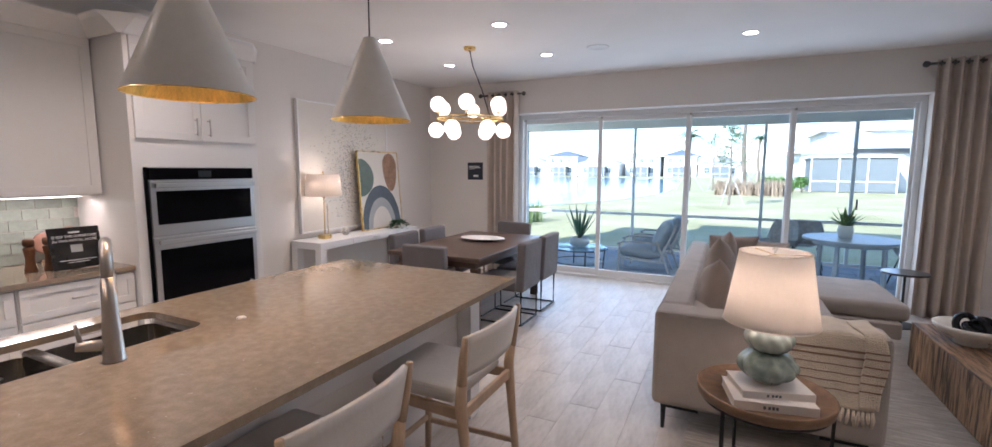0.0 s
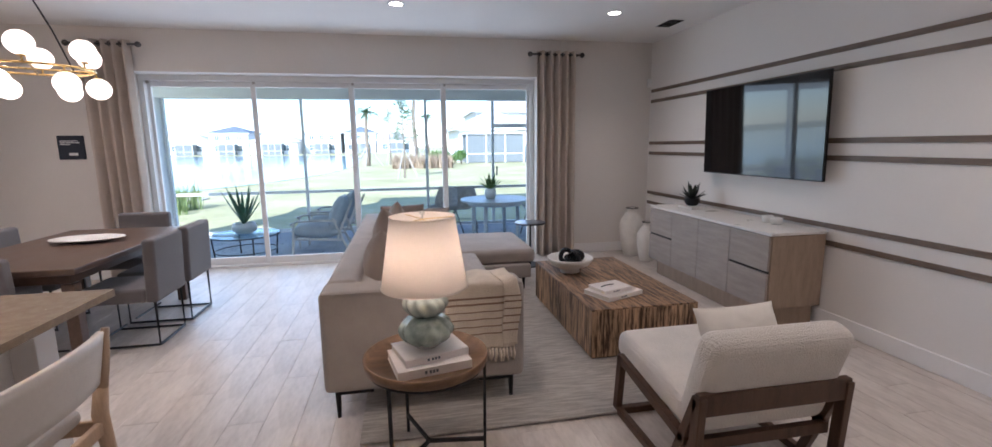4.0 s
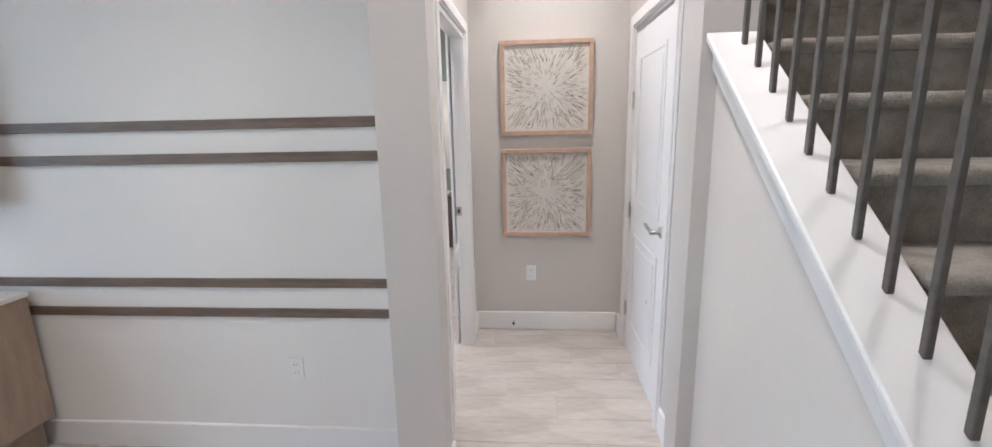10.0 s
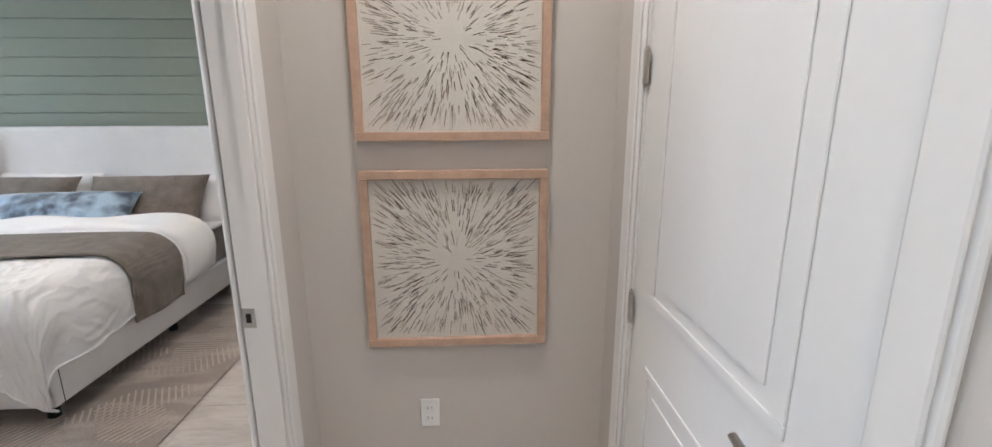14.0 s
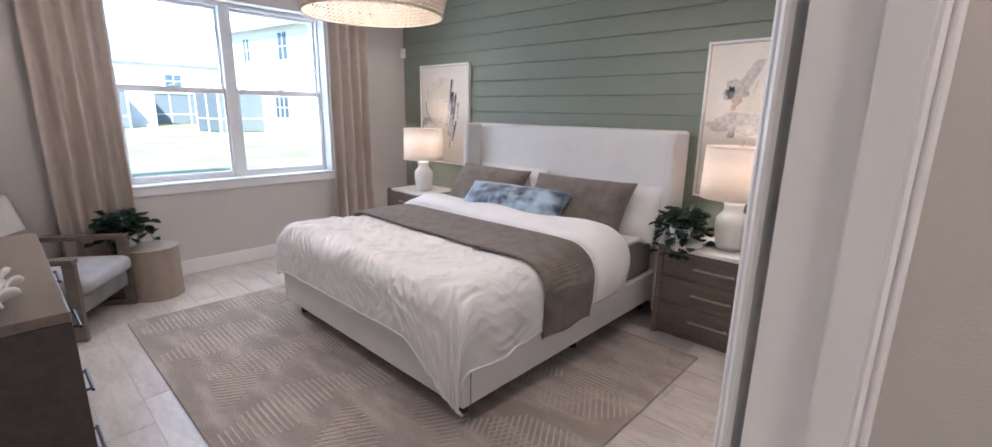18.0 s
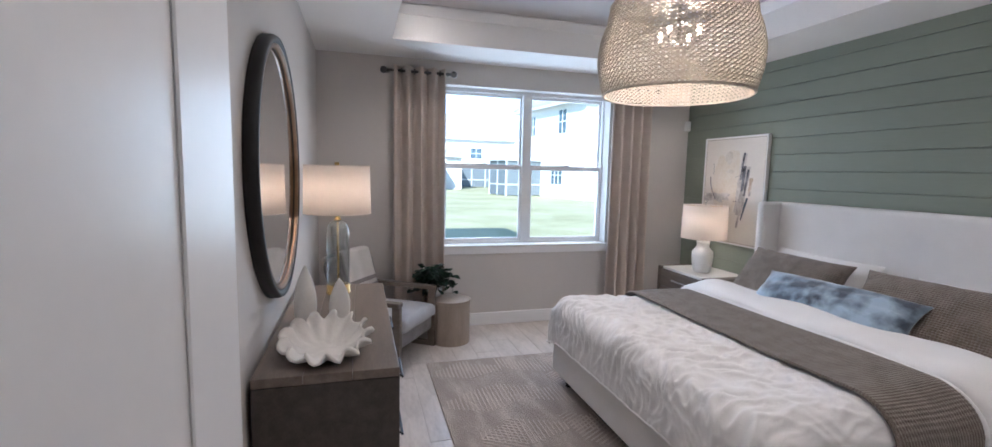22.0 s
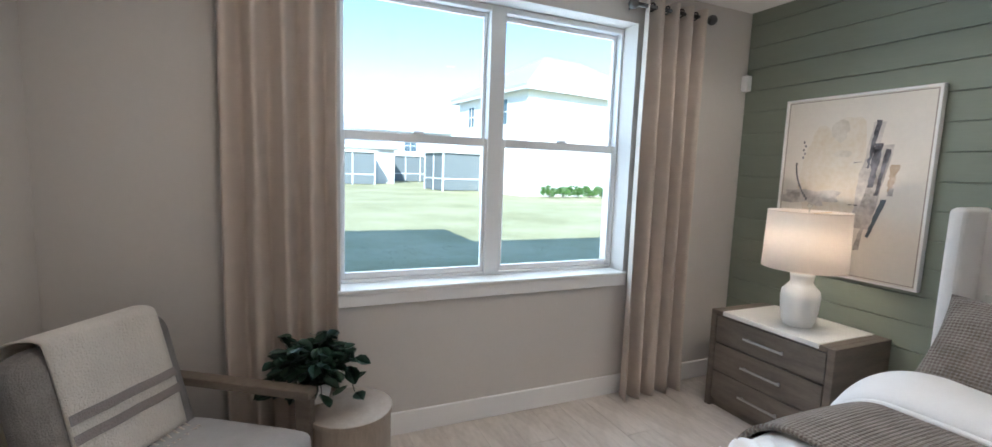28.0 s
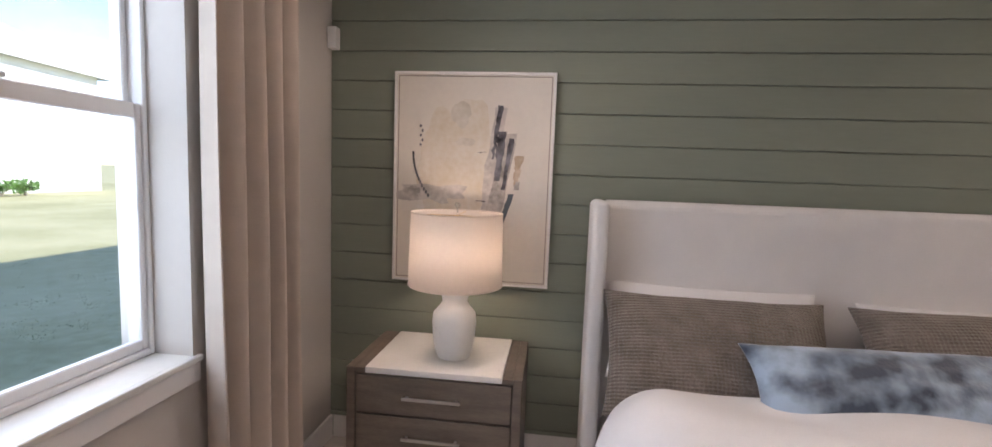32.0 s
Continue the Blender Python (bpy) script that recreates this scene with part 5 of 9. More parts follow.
def spiky_plant(name, at, n, L, W, m, label, pot_profile, pot_mat, seed, upright=0.3):
    """A rosette of stiff pointed leaves in a pot."""
    rnd = random.Random(seed)
    t = thing(name, at, 0, label, "plant")
    part("pot", lathe(pot_profile, 28), pot_mat, t, smooth=True)
    z0 = max(z for _, z in pot_profile) - 0.01
    for i in range(n):
        a = i * 2.4 + rnd.uniform(-0.2, 0.2)
        el = upright + (1.35 - upright) * (i / n) ** 0.8 * 1.0
        l = L * rnd.uniform(0.75, 1.1)
        d = Vector((math.cos(a) * math.cos(el), math.sin(a) * math.cos(el), math.sin(el)))
        s = Vector((-math.sin(a), math.cos(a), 0))
        up = s.cross(d) * -1
        b = bmesh.new()
        mids, lft, rgt = [], [], []
        for k in range(6):
            u = k / 5
            c = Vector((math.cos(a) * 0.01, math.sin(a) * 0.01, z0)) + d * l * u + Vector((0, 0, 0.10 * l * u * u * (1 if el > 0.8 else -0.3)))
            w = W * (0.75 + 0.9 * u - 1.65 * u * u) + 0.0005
            mids.append(b.verts.new(c - up * w * 0.25))
            lft.append(b.verts.new(c + s * w))
            rgt.append(b.verts.new(c - s * w))
        for k in range(5):
            b.faces.new((mids[k], mids[k + 1], lft[k + 1], lft[k]))
            b.faces.new((rgt[k], rgt[k + 1], mids[k + 1], mids[k]))
        b.normal_update()
        bmesh.ops.solidify(b, geom=b.faces[:], thickness=0.003)
        part("leaf", b, m, t, smooth=True)
    return t


small_plant("trailing_plant", (-4.16, 5.40, 0.7805), 0.055, 12, M["leaf"], "small trailing plant in a white bowl on a console", M["matte"], 5, 0.4, 0.045, 1.0, 0.06)
t = thing("ornament", (-4.28, 4.50, 0.7805), 0, "small round white ornament with a hole", "ornament")
ring = [(0.035 * math.cos(a), 0, 0.05 + 0.035 * math.sin(a)) for a in [2 * math.pi * i / 24 for i in range(24)]]
part("ring", tube(ring, 0.022, 10, True), M["matte"], t, smooth=True)
part("base", box(-0.025, -0.018, 0, 0.025, 0.018, 0.006, 0.002), M["matte"], t)


def lampshade(t, r0, r1, z0, z1, lit=8.0, seg=40, spider=True, color=WARM, bulb_z=None):
    """An open drum or cone shade with rings, a lit bulb and its holder."""
    b = lathe([(r0, z0), (r1, z1)], seg)
    for f in [f for f in b.faces if len(f.verts) > 4]:
        b.faces.remove(f)
    bmesh.ops.solidify(b, geom=b.faces[:], thickness=0.0015)
    s = part("shade", b, M["shade"], t, "lit pale linen shade", smooth=True)
    for r, z in ((r0, z0), (r1, z1)):
        part("shade_ring", tube([(r * math.cos(a), r * math.sin(a), z) for a in [2 * math.pi * i / seg for i in range(seg)]], 0.003, 6, True), M["shade"], s)
    zb = bulb_z if bulb_z else z0 + (z1 - z0) * 0.45
    bu = part("bulb", lathe([(0, zb + 0.055), (0.022, zb + 0.045), (0.03, zb + 0.02), (0.022, zb - 0.02), (0.013, zb - 0.045), (0, zb - 0.046)], 18), M["bulb"], t, "lit bulb", smooth=True)
    bu.visible_shadow = False
    part("socket", cyl(0.015, z0 - 0.02, zb - 0.046, seg=14), M["brass"], t)
    if spider:
        h = bmesh.new()
        for a in (0, 2.094, 4.189):
            tube([(0, 0, z1 - 0.012), (r1 * math.cos(a), r1 * math.sin(a), z1 - 0.006)], 0.0018, 5, bm=h)
        tube([(0.012, 0, zb - 0.03), (0.04, 0, zb + 0.02), (0.03, 0, z1 - 0.03), (0, 0, z1 - 0.012)], 0.0018, 5, bm=h)
        tube([(-0.012, 0, zb - 0.03), (-0.04, 0, zb + 0.02), (-0.03, 0, z1 - 0.03), (0, 0, z1 - 0.012)], 0.0018, 5, bm=h)
        part("harp", h, M["brass"], s)
    m = t.matrix_world @ Matrix.Translation((0, 0, zb))
    lamp("lamp_light", "POINT", Matrix.Translation(m.translation), lit, WARM, radius=0.03)
    return s


t = thing("console_lamp", (-4.27, 4.16, 0.7805), 0, "slim brass table lamp with a white drum shade", "table lamp")
part("base", box(-0.055, -0.055, 0, 0.055, 0.055, 0.05, 0.004), M["brass"], t)
part("stem", tube([(0, 0, 0.05), (0, 0, 0.48)], 0.006, 10), M["brass"], t, smooth=True)
part("glass_rod", tube([(0.0, 0.05, 0.052), (0.0, 0.05, 0.40)], 0.004, 8), M["brass"], t)
lampshade(t, 0.205, 0.18, 0.50, 0.75, 1.8)
part("finial", cyl(0.008, 0.75, 0.785, seg=10), M["brass"], t)


# ---- curtains ----
def curtain(name, x0, x1, y, z1, label, seed, folds=5, flare=0.0, toward=1):
    """A pleated panel hung from eyelets on a rod stub with ball ends."""
    rnd = random.Random(seed)
    t = thing(name, ((x0 + x1) / 2, y, 0), 0, label, "curtain", "curtains")
    w = x1 - x0
    ph = rnd.uniform(0, 1)
    def f(u, v):
        z = 0.012 + (z1 - 0.012) * v
        a = 2 * math.pi * (folds * u + ph)
        amp = 0.048 + 0.014 * (1 - v)
        low = (1 - v)
        x = -w / 2 + w * (u + 0.012 * math.sin(a * 0.7 + 3 * v) * low) + flare * low * (u - 0.5)
        yy = amp * math.sin(a) + 0.012 * low * math.sin(2.3 * a + 4 * v) + 0.008 * noise.noise(Vector((6 * u, 2 * v, seed)))
        return (x, yy, z)
    part("panel", grid(folds * 16, 24, f, 0.004), M["curtain"], t, smooth=True)
    rod = part("rod", tube([(-w / 2 - 0.07, 0, z1 - 0.045), (w / 2 + 0.07, 0, z1 - 0.045)], 0.0125, 12), M["rod"], t, smooth=True)
    for s in (-1, 1):
        g = bmesh.new()
        bmesh.ops.create_uvsphere(g, u_segments=16, v_segments=10, radius=0.033)
        bmesh.ops.translate(g, vec=(s * (w / 2 + 0.09), 0, z1 - 0.045), verts=g.verts)
        part("finial", g, M["rod"], rod, "dark metal ball finial", smooth=True)
        x = s * (w / 2 + 0.045)
        b = tube([(x, 0, z1 - 0.045), (x, YN - y - 0.004, z1 - 0.045)], 0.007, 8)
        part("bracket", b, M["rod"], rod)
    for i in range(folds * 2):
        u = ((i + 0.5) / 2 - ph) / folds
        u -= math.floor(u)
        if 0.03 < u < 0.97:
            x = -w / 2 + w * u
            r = [(x, 0.024 * math.cos(a), z1 - 0.045 + 0.024 * math.sin(a)) for a in [2 * math.pi * k / 16 for k in range(16)]]
            part("eyelet", tube(r, 0.005, 6, True), M["rod"], t)


M["rod"] = mat("dark pewter", (0.13, 0.125, 0.12), 0.35, metal=0.9, var=0.1, scale=20)
curtain("curtain", -3.43, -2.90, 6.645, 2.745, "beige linen curtain panel on a short pewter rod", 1, 5)
curtain("curtain", 1.83, 2.36, 6.645, 2.745, "beige linen curtain panel on a short pewter rod", 2, 5)


# ---- living room ----
def sofa():
    t = thing("sectional_sofa", (0, 0, 0), 0, "oatmeal sectional sofa with a chaise on slim black legs", "sofa")
    x0, x1, y0, y1 = -0.42, 0.74, 3.02, 6.22
    part("seat_base", soft_box(x0 + 0.02, y0 + 0.02, 0.155, x1 - 0.02, y1, 0.30, 0.02), M["fab"], t)
    part("chaise_base", soft_box(x1 - 0.02, 5.10, 0.155, 1.34, y1, 0.30, 0.02), M["fab"], t)
    part("backrest", soft_box(x0, y0 + 0.24, 0.16, x0 + 0.20, y1, 0.75, 0.05), M["fab"], t)
    part("armrest", soft_box(x0, y0, 0.16, x1, y0 + 0.235, 0.75, 0.035), M["fab"], t)
    part("piping", tube([(x0 + 0.02, y0 + 0.004, 0.74), (x1 - 0.02, y0 + 0.004, 0.74)], 0.004, 6), M["fab"], t)
    ys = [y0 + 0.24, y0 + 0.24 + 0.94, y0 + 0.24 + 1.88]
    for a, b in zip(ys, ys[1:]):
        part("seat_cushion", soft_box(x0 + 0.20, a + 0.004, 0.30, x1 + 0.02, b - 0.004, 0.45, 0.04, 0.02), M["fab"], t)
    part("chaise_cushion", soft_box(x0 + 0.20, 5.145, 0.30, 1.40, y1 - 0.01, 0.45, 0.05, 0.025), M["fab"], t)
    for a, b in zip(ys + [5.15], ys[1:] + [6.18]):
        c = soft_box(x0 + 0.18, a + 0.01, 0.44, x0 + 0.34, b - 0.01, 0.73, 0.07, 0)
        part("back_cushion", c, M["fab"], t)
    for lx, ly in ((-0.35, 3.06), (0.66, 3.06), (-0.35, 6.1), (0.62, 5.16), (1.27, 5.16), (1.27, 6.1)):
        s = 1 if lx < 0.3 else -1
        b = tube([(lx, ly, 0.0), (lx, ly, 0.155)], [0.011, 0.017], 8)
        box(lx, ly - 0.012, 0.14, lx + s * 0.20, ly + 0.012, 0.155, bm=b)
        part("leg", b, M["black"], t, "black metal leg")


sofa()


def cushion(name, m, w, h, d, at, rx, ry, rz, label, seed=0):
    t = thing(name, (0, 0, 0), 0, label, "cushion")
    t.matrix_world = pose(*at, rx, ry, rz)
    part("cover", pillow(w, h, d, wob=0.012, seed=seed), m, t, smooth=True)
    return t


cushion("sofa_cushion", M["fab2"], 0.60, 0.54, 0.23, (-0.10, 3.60, 0.70), 90, 14, 95, "taupe linen scatter cushion on a sofa", 1)
cushion("sofa_cushion", M["fab2"], 0.62, 0.58, 0.22, (-0.08, 4.30, 0.735), 90, 12, 86, "taupe linen scatter cushion on a sofa", 2)
cushion("sofa_cushion", M["fab2"], 0.50, 0.50, 0.18, (-0.03, 5.55, 0.69), 90, 12, 95, "taupe linen scatter cushion on a sofa", 3)
cushion("sofa_cushion", M["fab"], 0.50, 0.42, 0.16, (0.33, 6.02, 0.63), 68, 0, 175, "oatmeal scatter cushion on a chaise", 4)
cushion("sofa_cushion", M["fab2"], 0.50, 0.46, 0.16, (0.02, 5.95, 0.66), 72, 0, 190, "taupe scatter cushion on a chaise", 5)


def throw():
    t = thing("throw_blanket", (0, 0, 0), 0, "fringed cream throw with brown stripes over a sofa arm", "blanket")
    y0 = 3.02
    def f(off):
        def g(u, v):
            x = 0.275 + 0.40 * u + 0.012 * math.sin(9 * v + 3 * u)
            if v < 0.66:
                q = v / 0.66
                z = 0.36 + 0.39 * q
                return (x, y0 - 0.014 - off - 0.006 * math.sin(18 * u + 2 * q) * (1 - q) - 0.004, z)
            q = (v - 0.66) / 0.34
            return (x, y0 - 0.012 + 0.28 * q - (0.012 if q < 0.05 else 0), 0.762 + off + 0.006 * math.sin(14 * u) - 0.0 * q)
        return g
    part("cloth", grid(30, 40, f(0.0), 0.008), M["throw"], t, smooth=True)
    for k, v in enumerate((0.16, 0.235, 0.31, 0.385, 0.46, 0.52)):
        h = 0.012 if k < 4 else 0.02
        def s(u, w, v=v, h=h):
            p = Vector(f(0.0)(u, v + h * w))
            return (p.x, p.y - 0.0095, p.z)
        part("stripe", grid(30, 2, s, 0.001), M["stripe"], t, "brown woven stripe", smooth=True)
    rnd = random.Random(8)
    for i in range(18):
        u = (i + 0.5) / 18
        p = Vector(f(0.0)(u, 0))
        L = rnd.uniform(0.06, 0.085)
        part("tassel", tube([p, p + Vector((rnd.uniform(-0.005, 0.005), -0.006, -L * 0.5)), p + Vector((rnd.uniform(-0.012, 0.012), -0.004, -L))], [0.006, 0.010, 0.005], 7), M["throw"], t, smooth=True)
    def fold(u, v):
        p = Vector(f(0.010)(0.80 + 0.24 * u, 0.03 + 0.92 * v))
        return (p.x + 0.015 * math.sin(5 * v), p.y - 0.006 * math.sin(math.pi * u), p.z)
    part("fold", grid(10, 30, fold, 0.008), M["throw"], t, smooth=True)
    for k, v in enumerate((0.17, 0.25, 0.33, 0.41, 0.49, 0.55)):
        def s2(u, w, v=v):
            p = Vector(fold(u, v + 0.016 * w))
            return (p.x, p.y - 0.0095, p.z)
        part("stripe", grid(10, 2, s2, 0.001), M["stripe"], t, "brown woven stripe", smooth=True)


throw()


def end_table():
    t = thing("end_table", (0.14, 2.55, 0), 0, "round brown wood tray table on black metal legs", "side table")
    part("tray", lathe([(0.0, 0.525), (0.27, 0.525), (0.285, 0.535), (0.29, 0.575), (0.282, 0.578), (0.272, 0.548), (0.0, 0.545)], 48), M["traywood"], t, smooth=True)
    for k in range(3):
        a = radians(-8 + 120 * k)
        x, y = 0.275 * math.cos(a), 0.275 * math.sin(a)
        part("leg", bar((x * 0.98, y * 0.98, 0), (x, y, 0.53), 0.014, 0.014, 0.002), M["black"], t)
        part("stretcher", bar((0, 0, 0.12), (x * 0.98, y * 0.98, 0.12), 0.014, 0.020, 0.002), M["black"], t)
    part("brace", tube([(0.265 * math.cos(a), 0.265 * math.sin(a), 0.518) for a in [2 * math.pi * i / 40 for i in range(40)]], 0.007, 6, True), M["black"], t)


end_table()


def book(name, at, rz, w, d, h, label, cover=None, title=""):
    t = thing(name, at, rz, label, "book", "books")
    part("cover", join(join(box(-w / 2, -d / 2, 0, w / 2, d / 2, 0.003, 0.001, 1), box(-w / 2, -d / 2, h - 0.003, w / 2, d / 2, h, 0.001, 1)), box(-w / 2, -d / 2, 0.003, w / 2, -d / 2 + 0.003, h - 0.003)), cover or M["cover"], t)
    part("pages", box(-w / 2 + 0.004, -d / 2 + 0.004, 0.0035, w / 2 - 0.004, d / 2 - 0.006, h - 0.0035), M["paper"], t)
    b = bmesh.new()
    for x in (-0.05, -0.03, -0.015, 0.0):
        box(x, -d / 2 - 0.0006, h * 0.32, x + 0.010, -d / 2, h * 0.66, bm=b)
    part("title_bars", b, M["slate"], t)
    return t


book("book", (0.15, 2.50, 0.5455), 12, 0.335, 0.255, 0.042, "thick white hardback book on a tray table")
book("book", (0.155, 2.525, 0.588), 18, 0.30, 0.22, 0.034, "white hardback book under a lamp")


def gourd_lamp():
    t = thing("table_lamp", (0.145, 2.53, 0.6225), 0, "celadon double-gourd ceramic lamp with a lit linen shade", "table lamp")
    def swirl(a, k):
        return 1 + 0.045 * math.sin(11 * a + 0.5 * k)
    part("foot", lathe([(0.055, 0), (0.058, 0.006), (0.05, 0.012), (0, 0.013)], 32), M["glass2"], t, "clear acrylic foot", smooth=True)
    prof = [(0.05, 0.012)] + [(0.062 + 0.062 * math.sin(math.pi * i / 12) ** 0.8, 0.012 + 0.138 * i / 12) for i in range(1, 12)] + [(0.06, 0.150)]
    part("lower_gourd", lathe(prof, 88, swirl), M["celadon"], t, "blue-green swirled ceramic", smooth=True)
    prof = [(0.06, 0.150)] + [(0.060 + 0.042 * math.sin(math.pi * i / 12) ** 0.8, 0.150 + 0.115 * i / 12) for i in range(1, 12)] + [(0.035, 0.265), (0, 0.266)]
    part("upper_gourd", lathe(prof, 88, swirl), M["celadon2"], t, "pale green swirled ceramic", smooth=True)
    lampshade(t, 0.195, 0.145, 0.285, 0.605, 1.9)
    part("finial", lathe([(0.004, 0.595), (0.004, 0.61), (0.014, 0.618), (0.010, 0.632), (0, 0.64)], 16), M["glass2"], t, smooth=True)


gourd_lamp()
t = thing("rug", (1.21, 4.35, 0.0), 0, "cream and taupe flat-woven living room rug", "rug")
def rug_f(u, v):
    return (-1.42 + 2.84 * u, -1.60 + 3.2 * v, 0.0125 + 0.0015 * noise.noise(Vector((u * 30, v * 6, 1))))
part("weave", grid(80, 90, rug_f, -0.011), M["rug1"], t)
b = bmesh.new()
rnd = random.Random(21)
for i in range(420):
    v = rnd.uniform(-1.55, 1.55)
    u = rnd.uniform(-1.4, 1.1)
    box(u, v, 0.0128, u + rnd.uniform(0.08, 0.5), v + rnd.uniform(0.003, 0.007), 0.0155, bm=b)
part("yarn_lines", b, mat("taupe rug yarn", (0.27, 0.215, 0.18), 0.95, var=0.3, scale=20), t)["kind"] = "stuff"


def coffee_table():
    """A low block clad in upright reclaimed staves, grain running over the top."""
    x0, x1, y0, y1, h = 1.32, 2.14, 3.40, 4.86, 0.375
    t = thing("coffee_table", ((x0 + x1) / 2, (y0 + y1) / 2, 0.0155), 0, "low block coffee table of streaked reclaimed wood staves", "coffee table")
    w, l = (x1 - x0) / 2, (y1 - y0) / 2
    part("core", box(-w + 0.012, -l + 0.012, 0.0, w - 0.012, l - 0.012, h - 0.013), M["dark"], t)
    rnd = random.Random(4)
    def run(n, a, b):
        cuts = sorted([a + (b - a) * (i + rnd.uniform(-0.28, 0.28)) / n for i in range(1, n)])
        return list(zip([a] + cuts, cuts + [b]))
    for a, b in run(13, -l, l):
        for s in (-1, 1):
            part("stave", box(s * (w - 0.012), a + 0.0006, 0.02, s * w, b - 0.0006, h - rnd.uniform(0.012, 0.013), 0.0015, 1), M["stave"], t)
    for a, b in run(8, -w + 0.012, w - 0.012):
        for s in (-1, 1):
            part("stave", box(a + 0.0006, s * (l - 0.012), 0.02, b - 0.0006, s * l, h - 0.0125, 0.0015, 1), M["stave"], t)
    for a, b in run(8, -w, w):
        c = rnd.uniform(-0.4, 0.4)
        for p, q in ((-l, c), (c, l)):
            part("top_board", box(a + 0.0005, p + 0.0005, h - 0.012, b - 0.0005, q - 0.0005, h, 0.0012, 1), M["stavetop"], t)


coffee_table()


def bowl_thing():
    t = thing("pedestal_bowl", (1.52, 4.42, 0.391), 0, "white plaster pedestal bowl holding black knots", "bowl")
    part("bowl", lathe([(0.085, 0), (0.09, 0.006), (0.085, 0.03), (0.10, 0.04), (0.17, 0.07), (0.205, 0.115), (0.21, 0.135), (0.198, 0.136), (0.18, 0.11), (0.12, 0.075), (0, 0.065)], 48), M["matte"], t, smooth=True)
    k = thing("decor_knot", (1.52, 4.42, 0.391), 0, "glossy black ceramic knot ornament in a bowl", "ornament")
    for i, (dx, dy, dz, r, rx, rz) in enumerate(((-0.03, 0.02, 0.135, 0.062, 80, 20), (0.045, -0.02, 0.13, 0.06, 70, 100), (0.0, -0.05, 0.12, 0.055, 25, 40), (0.08, 0.04, 0.135, 0.05, 60, 150))):
        ring = [(r * math.cos(a), r * math.sin(a), 0) for a in [2 * math.pi * j / 24 for j in range(24)]]
        b = tube(ring, 0.022, 10, True)
        moved(b, pose(dx, dy, dz, rx, 0, rz))
        part("link", b, mat("glossy black glaze", (0.012, 0.013, 0.016), 0.12), k, smooth=True)


bowl_thing()
book("book", (1.62, 3.72, 0.391), 22, 0.36, 0.27, 0.035, "large white hardback book on a coffee table")
book("book", (1.60, 3.73, 0.4265), 16, 0.27, 0.20, 0.03, "white hardback book on a stack", M["cover"])
t = thing("bead_strand", (1.60, 3.73, 0.457), 20, "short dark bead strand on a book", "beads")
part("strand", tube([(-0.09, 0.0, 0.004), (-0.03, 0.01, 0.004), (0.03, 0.0, 0.004)], 0.004, 6), M["black"], t)


def armchair():
    """Faces +y; cream sling seat in a walnut frame."""
    t = thing("lounge_chair", (1.592, 2.405, 0), 0, "cream boucle armless lounge chair with a dark walnut A-frame", "armchair")
    w = 0.335
    b = soft_box(-w - 0.01, -0.24, 0.27, w + 0.01, 0.46, 0.42, 0.055, 0.015)
    for v in b.verts:
        v.co.z += 0.055 * (v.co.y + 0.24) / 0.70
    part("seat", b, M["boucle"], t)
    b = soft_box(-w - 0.01, -0.075, 0.0, w + 0.01, 0.075, 0.495, 0.06)
    moved(b, Matrix.Translation((0, -0.22, 0.285)) @ Euler((radians(17), 0, 0)).to_matrix().to_4x4())
    part("backrest", b, M["boucle"], t)
    for s in (-1, 1):
        x = s * (w + 0.022)
        part("foot_rail", bar((x, -0.37, 0.022), (x, 0.41, 0.022), 0.036, 0.042, 0.004), M["walnut"], t)
        part("front_leg", bar((x, 0.385, 0.03), (x, 0.345, 0.36), 0.036, 0.05, 0.004), M["walnut"], t)
        part("rear_leg", bar((x, -0.34, 0.03), (x, -0.365, 0.50), 0.036, 0.055, 0.004), M["walnut"], t)
        part("rear_brace", bar((x, -0.17, 0.03), (x, -0.355, 0.49), 0.036, 0.045, 0.004), M["walnut"], t)
        part("side_rail", bar((x, -0.29, 0.255), (x, 0.36, 0.345), 0.036, 0.05, 0.004), M["walnut"], t)
    part("back_rail", bar((-w - 0.035, -0.365, 0.465), (w + 0.035, -0.365, 0.465), 0.035, 0.10, 0.004), M["walnut"], t)
    part("low_rail", bar((-w - 0.02, -0.29, 0.235), (w + 0.02, -0.29, 0.235), 0.035, 0.055, 0.004), M["walnut"], t)
    part("front_rail", bar((-w - 0.02, 0.345, 0.33), (w + 0.02, 0.345, 0.33), 0.035, 0.05, 0.004), M["walnut"], t)
    part("foot_crossbar", bar((-w - 0.02, 0.36, 0.022), (w + 0.02, 0.36, 0.022), 0.04, 0.04, 0.004), M["walnut"], t)


armchair()
cushion("chair_cushion", M["canvas"], 0.46, 0.34, 0.14, (1.70, 2.40, 0.565), 64, 0, 2, "cream scatter cushion on a lounge chair", 6)


